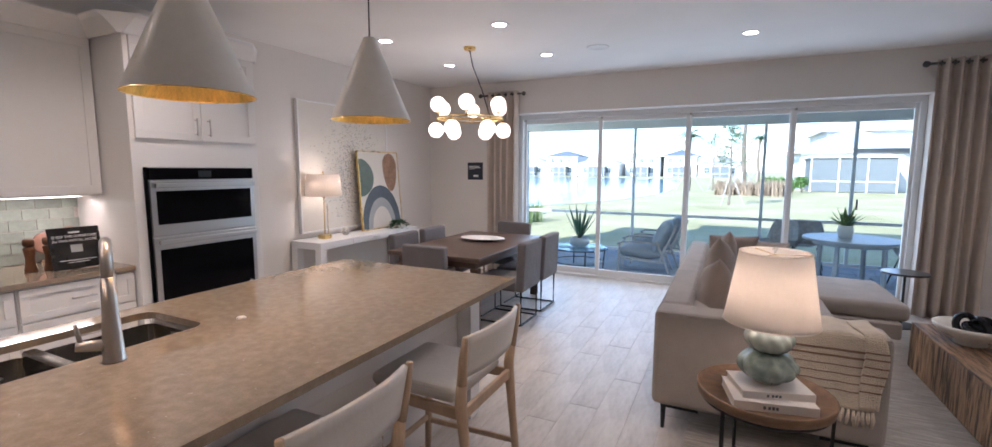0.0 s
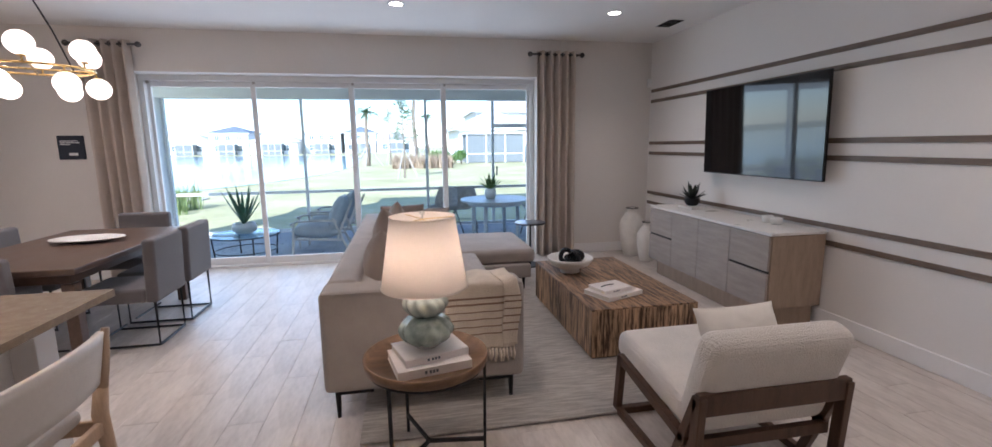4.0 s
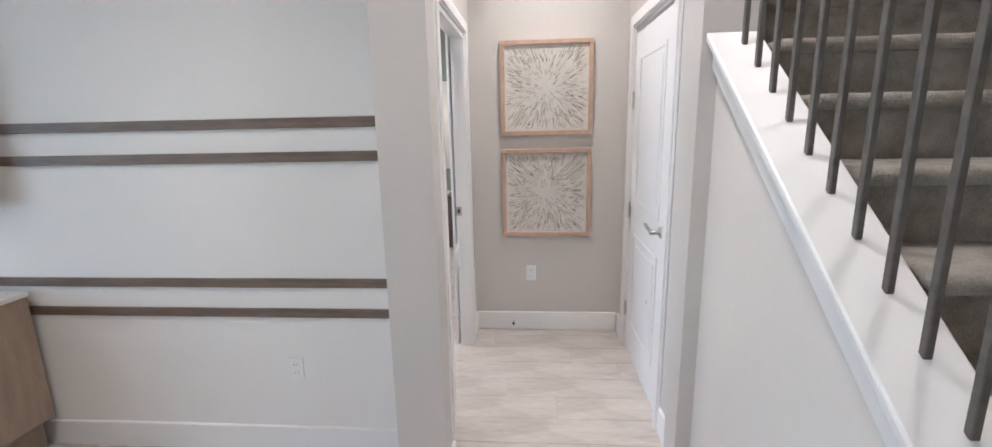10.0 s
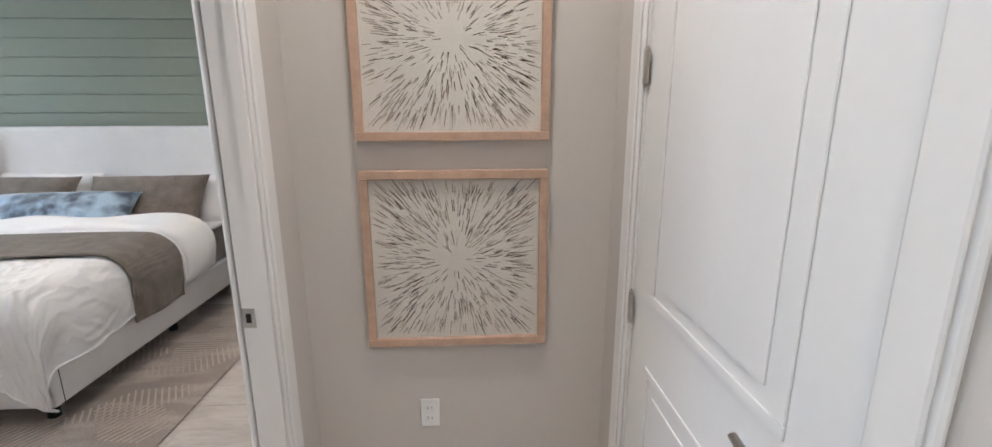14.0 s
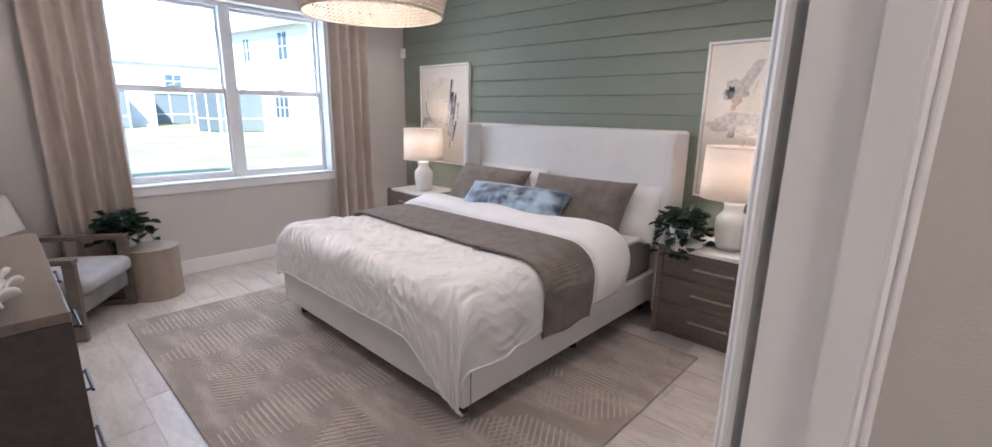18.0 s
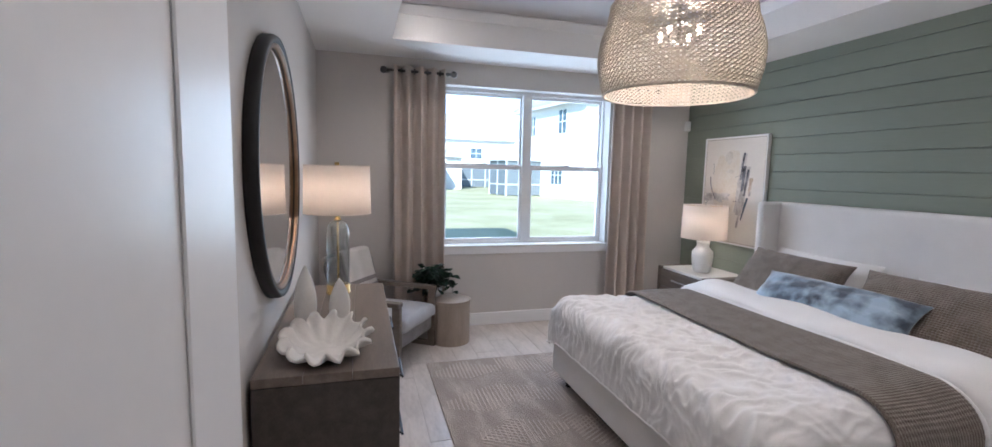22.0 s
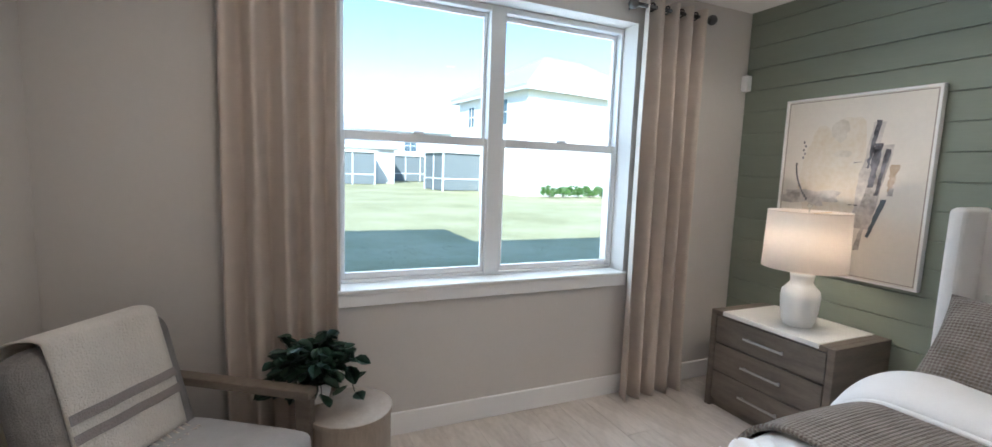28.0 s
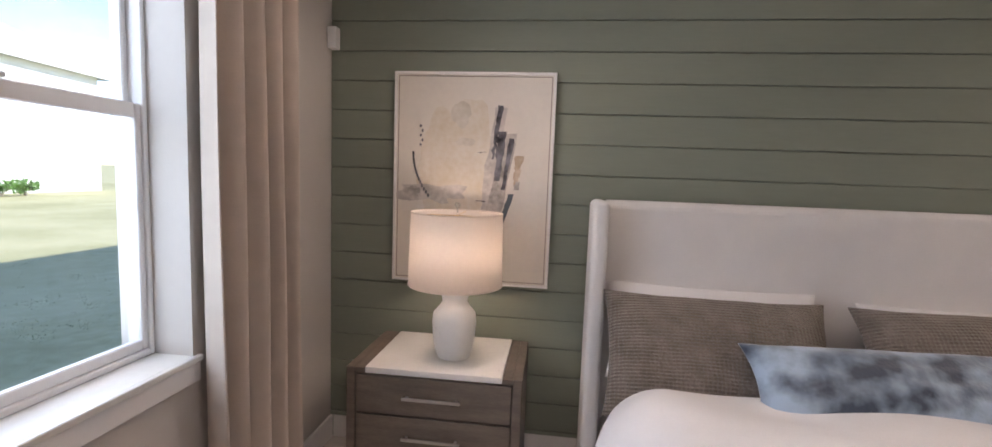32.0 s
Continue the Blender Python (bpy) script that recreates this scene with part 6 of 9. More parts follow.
def media_cabinet():
    t = thing("media_cabinet", (0, 0, 0), 0, "grey-washed oak media cabinet with a stone top", "cabinet")
    x0, x1, y0, y1 = 2.945, 3.47, 3.675, 5.60
    part("body", box(x0 + 0.02, y0, 0.17, x1, y1, 0.785, 0.003), M["mediaside"], t)
    part("plinth", box(x0 + 0.055, y0 + 0.055, 0, x1 - 0.02, y1 - 0.12, 0.17, 0.002), M["mediaside"], t)
    part("top", box(x0 - 0.005, y0 - 0.01, 0.786, x1, y1 + 0.01, 0.81, 0.004), M["stone"], t, "pale stone top")
    c = [y0 + 0.01, 4.165, 4.64, 5.115, y1 - 0.01]
    for i in range(4):
        a, b = c[i] + 0.003, c[i + 1] - 0.003
        if i in (0, 3):
            part("drawer", box(x0, a, 0.49, x0 + 0.019, b, 0.780, 0.002), M["media"], t)
            d = part("drawer", box(x0, a, 0.172, x0 + 0.019, b, 0.467, 0.002), M["media"], t)
            # dark strip that paints the shade in the gap between the drawers
            part("finger_pull_shade", box(x0 + 0.012, a, 0.468, x0 + 0.019, b, 0.489), M["dark"], d)
        else:
            part("door", box(x0, a, 0.172, x0 + 0.019, b, 0.780, 0.002), M["media"], t)


media_cabinet()
t = thing("plant_tray", (3.23, 5.20, 0.8105), 0, "small white block under a plant", "tray")
part("block", box(-0.09, -0.13, 0, 0.09, 0.13, 0.03, 0.004), M["white"], t)
spiky_plant("succulent", (3.23, 5.20, 0.841), 16, 0.19, 0.026, M["black_plant"], "dark spiky succulent in a black bowl", [(0.04, 0), (0.06, 0.008), (0.085, 0.05), (0.08, 0.085), (0.07, 0.085), (0.0, 0.075)], M["black"], 2, 0.25)
for y, x in ((4.17, 3.33), (4.04, 3.31)):
    t = thing("votive_cup", (x, y, 0.8105), 0, "small white ceramic cup on a cabinet", "cup", "cups")
    part("cup", lathe([(0.038, 0), (0.045, 0.006), (0.048, 0.06), (0.044, 0.061), (0.040, 0.012), (0, 0.01)], 28), M["white"], t, smooth=True)


def television():
    t = thing("television", (3.44, 4.48, 1.655), 0, "large flat black television on a white wall", "television")
    t.matrix_world = pose(3.43, 4.48, 1.655, 0, -1.5, 0)
    part("panel", box(-0.045, -0.785, -0.445, -0.015, 0.785, 0.445, 0.003, 1), M["black"], t)
    part("screen", box(-0.047, -0.779, -0.435, -0.0452, 0.779, 0.439), M["screen"], t, "glossy dark screen")
    part("wall_mount", box(-0.015, -0.25, -0.2, 0.06, 0.25, 0.2, 0.005), M["black"], t)


television()
for z in (2.250, 2.110, 1.541, 1.402, 0.848, 0.707):
    t = thing("wall_strip", (XT, 4.32, z), 0, "long brown wood strip fixed to a white wall", "wall strip", "strips on the wall")
    part("strip", box(-0.012, -2.37, -0.021, -0.0005, 2.37, 0.021, 0.002, 1), M["slat"], t)


def jar(x, y, h, r):
    t = thing("floor_vase", (x, y, 0), 0, "tall matte white floor vase with a dark rim", "vase", "floor vases")
    pr = [(r * 0.55, 0), (r * 0.62, 0.01), (r * 0.85, h * 0.25), (r, h * 0.55), (r * 0.97, h * 0.72), (r * 0.62, h * 0.87), (r * 0.42, h * 0.92), (r * 0.40, h * 0.97), (r * 0.5, h), (r * 0.44, h), (r * 0.33, h * 0.93), (0, h * 0.9)]
    part("body", lathe(pr, 36), M["matte"], t, smooth=True)
    part("rim", tube([(r * 0.48 * math.cos(a), r * 0.48 * math.sin(a), h + 0.002) for a in [2 * math.pi * i / 28 for i in range(28)]], 0.006, 6, True), M["dark"], t)
    for s in (-1, 1):
        part("lug", tube([(s * r * 0.72, 0, h * 0.83), (s * r * 0.62, 0, h * 0.91), (s * r * 0.44, 0, h * 0.90)], 0.011, 8), M["matte"], t, smooth=True)


jar(3.13, 6.42, 0.66, 0.165)
jar(3.16, 6.05, 0.52, 0.125)
t = thing("pedestal_table", (1.58, 5.99 + 0.30, 0), 0, "small round dark pedestal side table", "side table")
t.matrix_world = pose(1.62, 6.20, 0)
part("top", cyl(0.20, 0.545, 0.565, seg=40, bev=0.004), mat("dark bronze top", (0.07, 0.065, 0.065), 0.3, metal=0.5), t)
part("stem", cyl(0.012, 0.012, 0.545, seg=12), M["black"], t)
part("base", cyl(0.15, 0, 0.012, seg=36), M["black"], t)


# ---- wall plates, lights and small fixtures ----
def outlet(x, y, z, rz):
    t = thing("wall_outlet", (x, y, z), rz, "white wall outlet plate", "outlet", "outlets")
    part("plate", box(-0.035, -0.005, -0.057, 0.035, 0, 0.057, 0.003, 1), M["plate"], t)
    for k in (-0.021, 0.021):
        p = part("socket", box(-0.016, -0.008, k - 0.014, 0.016, -0.005, k + 0.014, 0.003, 1), M["plate"], t)
        b = box(-0.008, -0.0085, k - 0.003, -0.006, -0.008, k + 0.007)
        box(0.006, -0.0085, k - 0.003, 0.008, -0.008, k + 0.006, bm=b)
        part("slots", b, M["dark"], p)


outlet(XT - 0.0005, 2.44, 0.43, -90)
outlet(HX - 0.0005, 1.36, 0.44, -90)
outlet(2.30, 0.7305, 0.42, 180)
t = thing("light_switch", (3.52, HY1 - 0.0005, 1.16), 0, "white double light switch plate", "switch")
t.matrix_world = pose(3.45, 1.6645, 0.98)
part("plate", box(-0.058, -0.005, -0.057, 0.058, 0, 0.057, 0.003, 1), M["plate"], t)
for k in (-0.023, 0.023):
    part("rocker", box(k - 0.016, -0.009, -0.033, k + 0.016, -0.005, 0.033, 0.003, 1), M["plate"], t)
t = thing("door_stop", (4.884, 1.49, 0.07), 0, "small nickel spring door stop on a baseboard", "door stop")
part("spring", tube([(0, 0, 0), (-0.05, 0, 0.002)], 0.006, 10), M["nickel"], t, smooth=True)
part("tip", tube([(-0.05, 0, 0.002), (-0.065, 0, 0.002)], 0.009, 10), M["dark"], t)


def hall_art(z):
    t = thing("framed_art", (HX - 0.002, 1.25, z), 180, "square pale oak frame round a radiating dash print", "picture", "hall pictures")
    w = 0.615
    c = flat_frame(t, w, w, 0.035, 0.028, M["oakf"], M["canvas"], 0.018)
    rnd = random.Random(int(z * 100))
    for m, n in ((mat("umber dash", (0.075, 0.045, 0.025), 0.8, var=0.3), 1200), (mat("ochre dash", (0.36, 0.27, 0.17), 0.8, var=0.2), 420)):
        b = bmesh.new()
        for i in range(n):
            a = rnd.uniform(0, 6.2832)
            r = 0.035 + 0.36 * math.sqrt(rnd.random())
            L = rnd.uniform(0.012, 0.028) * (0.5 + 1.6 * r)
            W = rnd.uniform(0.0006, 0.0015)
            cy, cz = r * math.cos(a), w / 2 + r * math.sin(a)
            if abs(cy) > w / 2 - 0.05 or abs(cz - w / 2) > w / 2 - 0.05:
                continue
            j = a + rnd.uniform(-0.09, 0.09)
            dy, dz = math.cos(j), math.sin(j)
            b.faces.new([b.verts.new((0.0176, cy + s * L * dy - e * W * dz, cz + s * L * dz + e * W * dy)) for s, e in ((-1, -1), (1, -0.6), (1, 0.6), (-1, 1))])
        part("dashes", b, m, c)["kind"] = "stuff"
    g = part("glazing", box(0.022, -w / 2 + 0.027, 0.027, 0.024, w / 2 - 0.027, w - 0.027), M["glaze"], t)
    g.visible_shadow = False


hall_art(0.725)
hall_art(1.435)
t = thing("wall_plaque", (-3.66, YN - 0.0005, 1.565), 0, "small dark navy wall plaque with white writing", "sign")
part("board", box(-0.135, -0.010, -0.135, 0.135, 0, 0.135, 0.002, 1), M["navy"], t)
b = bmesh.new()
for k, (z, w) in enumerate(((0.07, 0.09), (0.05, 0.10), (0.03, 0.05))):
    box(-0.11, -0.0108, z, -0.11 + 2 * w, -0.010, z + 0.010, bm=b)
box(-0.03, -0.0108, -0.09, 0.06, -0.010, -0.06, bm=b)
part("writing_bars", b, M["ink"], t)
t = thing("motion_sensor", (XT - 0.03, YN - 0.03, 2.36), 0, "small white corner alarm sensor", "sensor")
t.name = "alarm_sensor"
part("case", box(-0.03, -0.022, -0.055, 0.025, 0.025, 0.055, 0.006), M["plate"], t)


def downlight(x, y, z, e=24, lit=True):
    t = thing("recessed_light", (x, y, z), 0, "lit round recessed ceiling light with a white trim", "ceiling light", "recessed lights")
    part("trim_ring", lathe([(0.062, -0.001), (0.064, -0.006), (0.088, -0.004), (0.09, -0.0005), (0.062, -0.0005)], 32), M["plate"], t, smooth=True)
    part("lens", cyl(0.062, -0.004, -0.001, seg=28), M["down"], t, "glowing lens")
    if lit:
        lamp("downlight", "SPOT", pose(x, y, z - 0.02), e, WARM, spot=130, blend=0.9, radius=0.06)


for x, y in ((0.06, 5.38), (-2.0, 5.38), (2.32, 5.38), (-3.30, 5.38), (-2.0, 4.13), (-3.30, 4.13)):
    downlight(x, y, ZC)
# unseen extra downlights, added to brighten the living room, kitchen and hall
for x, y in ((0.06, 2.6), (2.32, 2.6), (0.06, -0.6), (-3.05, 1.75), (-3.05, 0.45), (-3.05, -1.0), (3.0, 1.2), (4.35, 1.24)):
    downlight(x, y, ZC, 26 if y == 1.24 else (39 if x == -3.05 else 24))
# made-up fixture high in the stairwell; its lamp lightens the stairs
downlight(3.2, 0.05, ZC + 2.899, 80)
t = thing("ceiling_speaker", (-1.39, 5.30, ZC), 0, "round white ceiling speaker grille", "speaker")
part("grille", lathe([(0.10, -0.001), (0.105, -0.006), (0.115, -0.006), (0.12, -0.0005), (0, -0.0005)], 32), M["plate"], t, smooth=True)
t = thing("air_vent", (3.14, 5.69, ZC), 0, "dark slatted ceiling air vent", "vent")
part("frame", frame_bm(-0.10, 0.10, -0.17, 0.17, -0.003, 0.003, 0.012, 0.012, 0.012), M["plate"], t).matrix_local = pose(0, 0, -0.004, 90)
for i in range(9):
    part("slat", box(-0.085, -0.15 + 0.036 * i, -0.008, 0.085, -0.135 + 0.036 * i, -0.003), M["dark"], t)

# ---- bedroom ----
M["linen"] = mat("white cotton bedding", (0.79, 0.78, 0.77), 0.85, var=0.03, scale=5, fine=120, bump=0.25, bscale=200, sheen=0.2)
M["upho"] = mat("white upholstery", (0.76, 0.745, 0.73), 0.85, var=0.03, scale=6, fine=160, bump=0.3, bscale=300, sheen=0.15)
M["waffle"] = mat("taupe waffle weave", (0.185, 0.15, 0.12), 0.95, var=0.18, scale=12, color2=(0.25, 0.21, 0.175), fine=120, bump=0.6, bscale=160, sheen=0.2)
wave_bump(M["waffle"], 22, 0.8, "Y", 0.006, 1.2)
wave_bump(M["waffle"], 20, 0.5, "X", 0.005, 1.2)
M["velvet"] = mat("blue-grey dyed velvet", (0.05, 0.085, 0.14), 0.42, var=0.5, scale=5, color2=(0.34, 0.45, 0.56), fine=11, bump=0.2, bscale=90, sheen=0.5, contrast=(0.40, 0.60))
M["protector"] = mat("grey mattress side", (0.38, 0.36, 0.34), 0.5, var=0.10, scale=6, bump=0.3, bscale=30)
M["drift"] = mat("grey driftwood stain", (0.155, 0.125, 0.10), 0.5, var=0.22, scale=4, stretch=(1.2, 1.2, 7), fine=30, bump=0.1, bscale=60)
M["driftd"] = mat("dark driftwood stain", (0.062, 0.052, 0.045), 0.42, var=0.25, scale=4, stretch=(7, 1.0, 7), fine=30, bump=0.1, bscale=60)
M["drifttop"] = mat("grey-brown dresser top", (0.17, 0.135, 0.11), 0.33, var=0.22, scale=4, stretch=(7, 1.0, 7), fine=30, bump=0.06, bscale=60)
M["rug2"] = mat("taupe sculpted rug", (0.43, 0.365, 0.315), 0.95, var=0.14, scale=3.2, color2=(0.58, 0.515, 0.455), stretch=(2.6, 0.7, 1), contrast=(0.47, 0.66), fine=90, bump=0.8, bscale=180)
M["rug2b"] = mat("pale rug ridges", (0.55, 0.48, 0.42), 0.95, var=0.12, scale=5, fine=90, bump=0.8, bscale=180)
M["tweed"] = mat("grey tweed", (0.27, 0.255, 0.25), 0.95, var=0.22, scale=9, fine=150, bump=0.8, bscale=200)
M["seatc"] = mat("pale grey seat cushion", (0.42, 0.42, 0.43), 0.92, var=0.08, scale=9, fine=160, bump=0.5, bscale=240)
M["wicker"] = mat("whitewashed rattan", (0.54, 0.485, 0.405), 0.7, var=0.12, scale=10, fine=50)
M["oatdrum"] = mat("pale wood drum", (0.33, 0.27, 0.22), 0.55, var=0.12, scale=4, stretch=(5, 5, 1), fine=30, bump=0.08)
M["mirror"] = mat("mirror silver", (0.90, 0.90, 0.90), 0.02, metal=1.0, var=0.0)
M["mframe"] = mat("black mirror frame", (0.012, 0.011, 0.011), 0.5, var=0.2, scale=10)
M["mbronze"] = mat("bronze inner ring", (0.20, 0.13, 0.085), 0.35, metal=0.8, var=0.15, scale=10)


def bed():
    t = thing("bed", (0, 0, 0), 0, "king bed with a white upholstered wingback headboard", "bed")
    yc, hw = 4.24, 1.0
    x0, x1 = 5.50, 7.72
    for s in (-1, 1):
        part("side_rail", soft_box(x0 + 0.03, yc + s * (hw - 0.05), 0.115, x1 - 0.10, yc + s * hw, 0.345, 0.015), M["upho"], t)
        part("wing", soft_box(7.44, yc + s * (hw + 0.03), 0.05, x1 - 0.02, yc + s * (hw + 0.105), 1.42, 0.03), M["upho"], t)
        for x in (5.60, 6.6, 7.55):
            part("leg", cyl(0.03, 0, 0.115, 0.026, seg=14, at=(x, yc + s * (hw - 0.11))), M["black"], t, "black bed leg")
    part("foot_rail", soft_box(x0, yc - hw, 0.115, x0 + 0.055, yc + hw, 0.345, 0.015), M["upho"], t)
    for s in (-1, 1):
        part("corner_seam", box(x0 + 0.052, yc + s * hw, 0.12, x0 + 0.056, yc + s * (hw + 0.0015), 0.34), M["dark"], t)
    part("headboard", soft_box(7.62, yc - hw - 0.05, 0.05, x1 + 0.005, yc + hw + 0.05, 1.42, 0.04), M["upho"], t)
    part("slats", box(x0 + 0.055, yc - hw + 0.05, 0.24, 7.62, yc + hw - 0.05, 0.30), M["dark"], t)
    m = thing("mattress", (0, 0, 0), 0, "deep mattress in a pale grey protector", "mattress")
    part("body", soft_box(5.575, yc - 0.935, 0.301, 7.61, yc + 0.935, 0.62, 0.05), M["protector"], m)
    return yc


YC = bed()


def drape(s, hw, rad, top, lift):
    """Across a bed: flat, then rolled over its edge, then hanging. Gives the distance from the middle and the height."""
    over = max(abs(s) - hw, 0)
    turn = min(over / rad, math.pi / 2)
    yy = min(abs(s), hw) + (rad + lift) * math.sin(turn)
    z = top - rad + (rad + lift) * math.cos(turn) - max(over - rad * math.pi / 2, 0)
    return yy, z


def ramp(v, a, b):
    w = min(max((v - a) / (b - a), 0), 1)
    return w * w * (3 - 2 * w)


def swell(r, s):
    """The slow rise and fall of the bedding."""
    return 0.016 * noise.noise(Vector((r * 2.6, s * 1.6, 0.3)))


def duvet():
    """A quilt over the mattress, gathered into ridges, draped over the foot and both sides."""
    t = thing("duvet", (0, 0, 0), 0, "rumpled white duvet draped over a bed", "duvet")
    xa, xb = 5.56, 6.98
    def f(u, v):
        s = -1.34 + 2.68 * v                     # across the bed, with the drop at both sides
        r = -0.42 + (xb - xa + 0.42) * u         # along it, with the drop at the foot
        south = ramp(-s, 0.55, 0.95)
        foot = max(-r, 0) * (1 + 0.5 * south)
        n1 = noise.noise(Vector((r * 2.6, s * 1.6, 0.3)))
        n4 = noise.noise(Vector((r * 6.0, s * 3.0, 7.3)))
        ra = 1 - 2 * abs(noise.noise(Vector((s * 9 + 1.5 * n1 + 0.9 * n4 + r * 2.6, r * 3.0 + 0.8 * n1, 1.7)))) ** 0.7
        rb = 1 - 2 * abs(noise.noise(Vector((s * 17 + 1.6 * n4 - r * 3.0, r * 6.5 - n1, 4.1)))) ** 0.7
        rc = noise.noise(Vector((s * 34, r * 14 + n4, 6.6)))
        calm = 0.5 + 0.5 * min(max(0.6 + 1.6 * noise.noise(Vector((r * 1.7 + 3, s * 1.3, 9.0))), 0), 1)
        flat = 1 - 0.93 * ramp(r, 0.46, 0.62)
        hang = 1 - 0.55 * ramp(abs(s), 0.95, 1.15)
        rip = flat * hang * (0.020 * calm * (ra - 0.35) + 0.017 * calm * (rb - 0.35) + 0.004 * rc) - 0.006
        fold = 0.016 * math.sin(13 * r + 2 * n1 + (1 if s > 0 else 0)) * ramp(abs(s), 1.1, 1.3) * flat
        yy, z = drape(s, 0.83, 0.20, 0.715 + swell(r, s), rip)
        x = xa + max(r, 0)
        if foot > 0:
            turn = min(foot / 0.13, math.pi / 2)
            x = xa - (0.10 + 0.7 * rip + 0.015 * n1) * math.sin(turn)
            z = z - 0.13 * (1 - math.cos(turn)) - max(foot - 0.204, 0) * 0.97
        near = ramp(-r, -0.50, -0.12)
        side = 0.35 - (0.225 * near if s < 0 else 0.02) + 0.02 * n1
        front = 0.35 - 0.05 * ramp(-s, -0.4, 0.6) - 0.17 * ramp(-s, 0.62, 1.06) + 0.015 * n1
        low = side if foot <= 0 else (front if abs(s) < 1.0 else min(front, side))
        return (x, YC + (1 if s > 0 else -1) * (yy + fold), max(z, low))
    part("cover", grid(190, 330, f), M["linen"], t, smooth=True)
    for name, line in (("foot_hem", [f(0, i / 160) for i in range(161)]), ("side_hem", [f(i / 120, 0) for i in range(121)]), ("side_hem", [f(i / 120, 1) for i in range(121)])):
        part(name, tube(line, 0.006, 6), M["linen"], t, smooth=True)


duvet()


def blanket_band(name, m, xa, xb, top, lift, end, label, seed, thick, taper, category="blanket"):
    """A strip of cloth laid across the bed; it follows the bedding under it down to the height end on both sides."""
    t = thing(name, (0, 0, 0), 0, label, category)
    rad = 0.20 + top - 0.715
    tot = 0.83 + rad * math.pi / 2 + top - rad - end
    xc, half = (xa + xb) / 2, (xb - xa) / 2
    def f(u, v):
        s = -tot + 2 * tot * v
        w = ramp(abs(s), 1.0, tot)
        k = 2 * u - 1
        r = xc + half * k * (1 - taper * w) - 0.06 * w
        n = noise.noise(Vector((r * 4, s * 2.2, seed)))
        tip = max(1 - (abs(s) / tot) ** 24, 0) ** 0.5
        bulge = lift * max(1 - k * k, 0) ** 0.4 * (0.9 + 0.5 * n) * tip
        yy, z = drape(s, 0.83, rad, top + swell(r - 5.56, s), bulge + 0.012 + 0.006 * n)
        yy += 0.010 * math.sin(15 * r + seed + s) * w
        return (r + 0.012 * n, YC + (1 if s > 0 else -1) * yy, z)
    part("cloth", grid(26, 150, f, thick), m, t, smooth=True)
    for u in (0, 1):
        part("hem", tube([f(u, i / 120) for i in range(121)], thick * 0.55, 6), m, t, smooth=True)


blanket_band("bed_runner", M["waffle"], 6.10, 6.63, 0.722, 0.006, 0.30, "taupe waffle-weave runner folded across a bed", 3.0, 0.014, 0.14)
blanket_band("duvet_fold", M["linen"], 6.59, 7.03, 0.722, 0.070, 0.39, "thick white duvet fold turned back across a bed", 5.0, 0.02, 0.12, "duvet")
t = thing("bed_sheet", (0, 0, 0), 0, "smooth white fitted sheet at the head of a bed", "sheet")
part("cloth", soft_box(6.9, YC - 0.945, 0.60, 7.615, YC + 0.945, 0.632, 0.015), M["linen"], t)


def bed_pillow(name, m, w, h, d, at, lean, rz, label, seed):
    t = thing(name, (0, 0, 0), 0, label, "pillow", "pillows on the bed")
    t.matrix_world = pose(*at) @ pose(0, 0, 0, 0, 0, rz) @ pose(0, 0, 0, lean, 0, 0)
    part("cover", pillow(w, h, d, 26, 2.6, wob=0.02, seed=seed), m, t, smooth=True)


# each leans against the headboard: width along y, top towards +x
for i, y in enumerate((4.74, 3.74)):
    bed_pillow("pillow", M["linen"], 0.92, 0.46, 0.18, (7.49, y + (0.05 if i == 0 else -0.07), 0.825 if i == 0 else 0.79), 62, -90 + (0 if i else -4), "white standard pillow against a headboard", i)
    bed_pillow("pillow", M["waffle"], 0.90, 0.54, 0.22, (7.25, y + (0.10 if i == 0 else 0.09), 0.805), 54, -90 + (4 if i else -3), "taupe waffle-weave pillow sham", 3 + i)
bed_pillow("pillow", M["velvet"], 1.04, 0.30, 0.20, (7.03, 4.29, 0.815), 46, -87, "blue-grey dyed velvet lumbar pillow", 9)


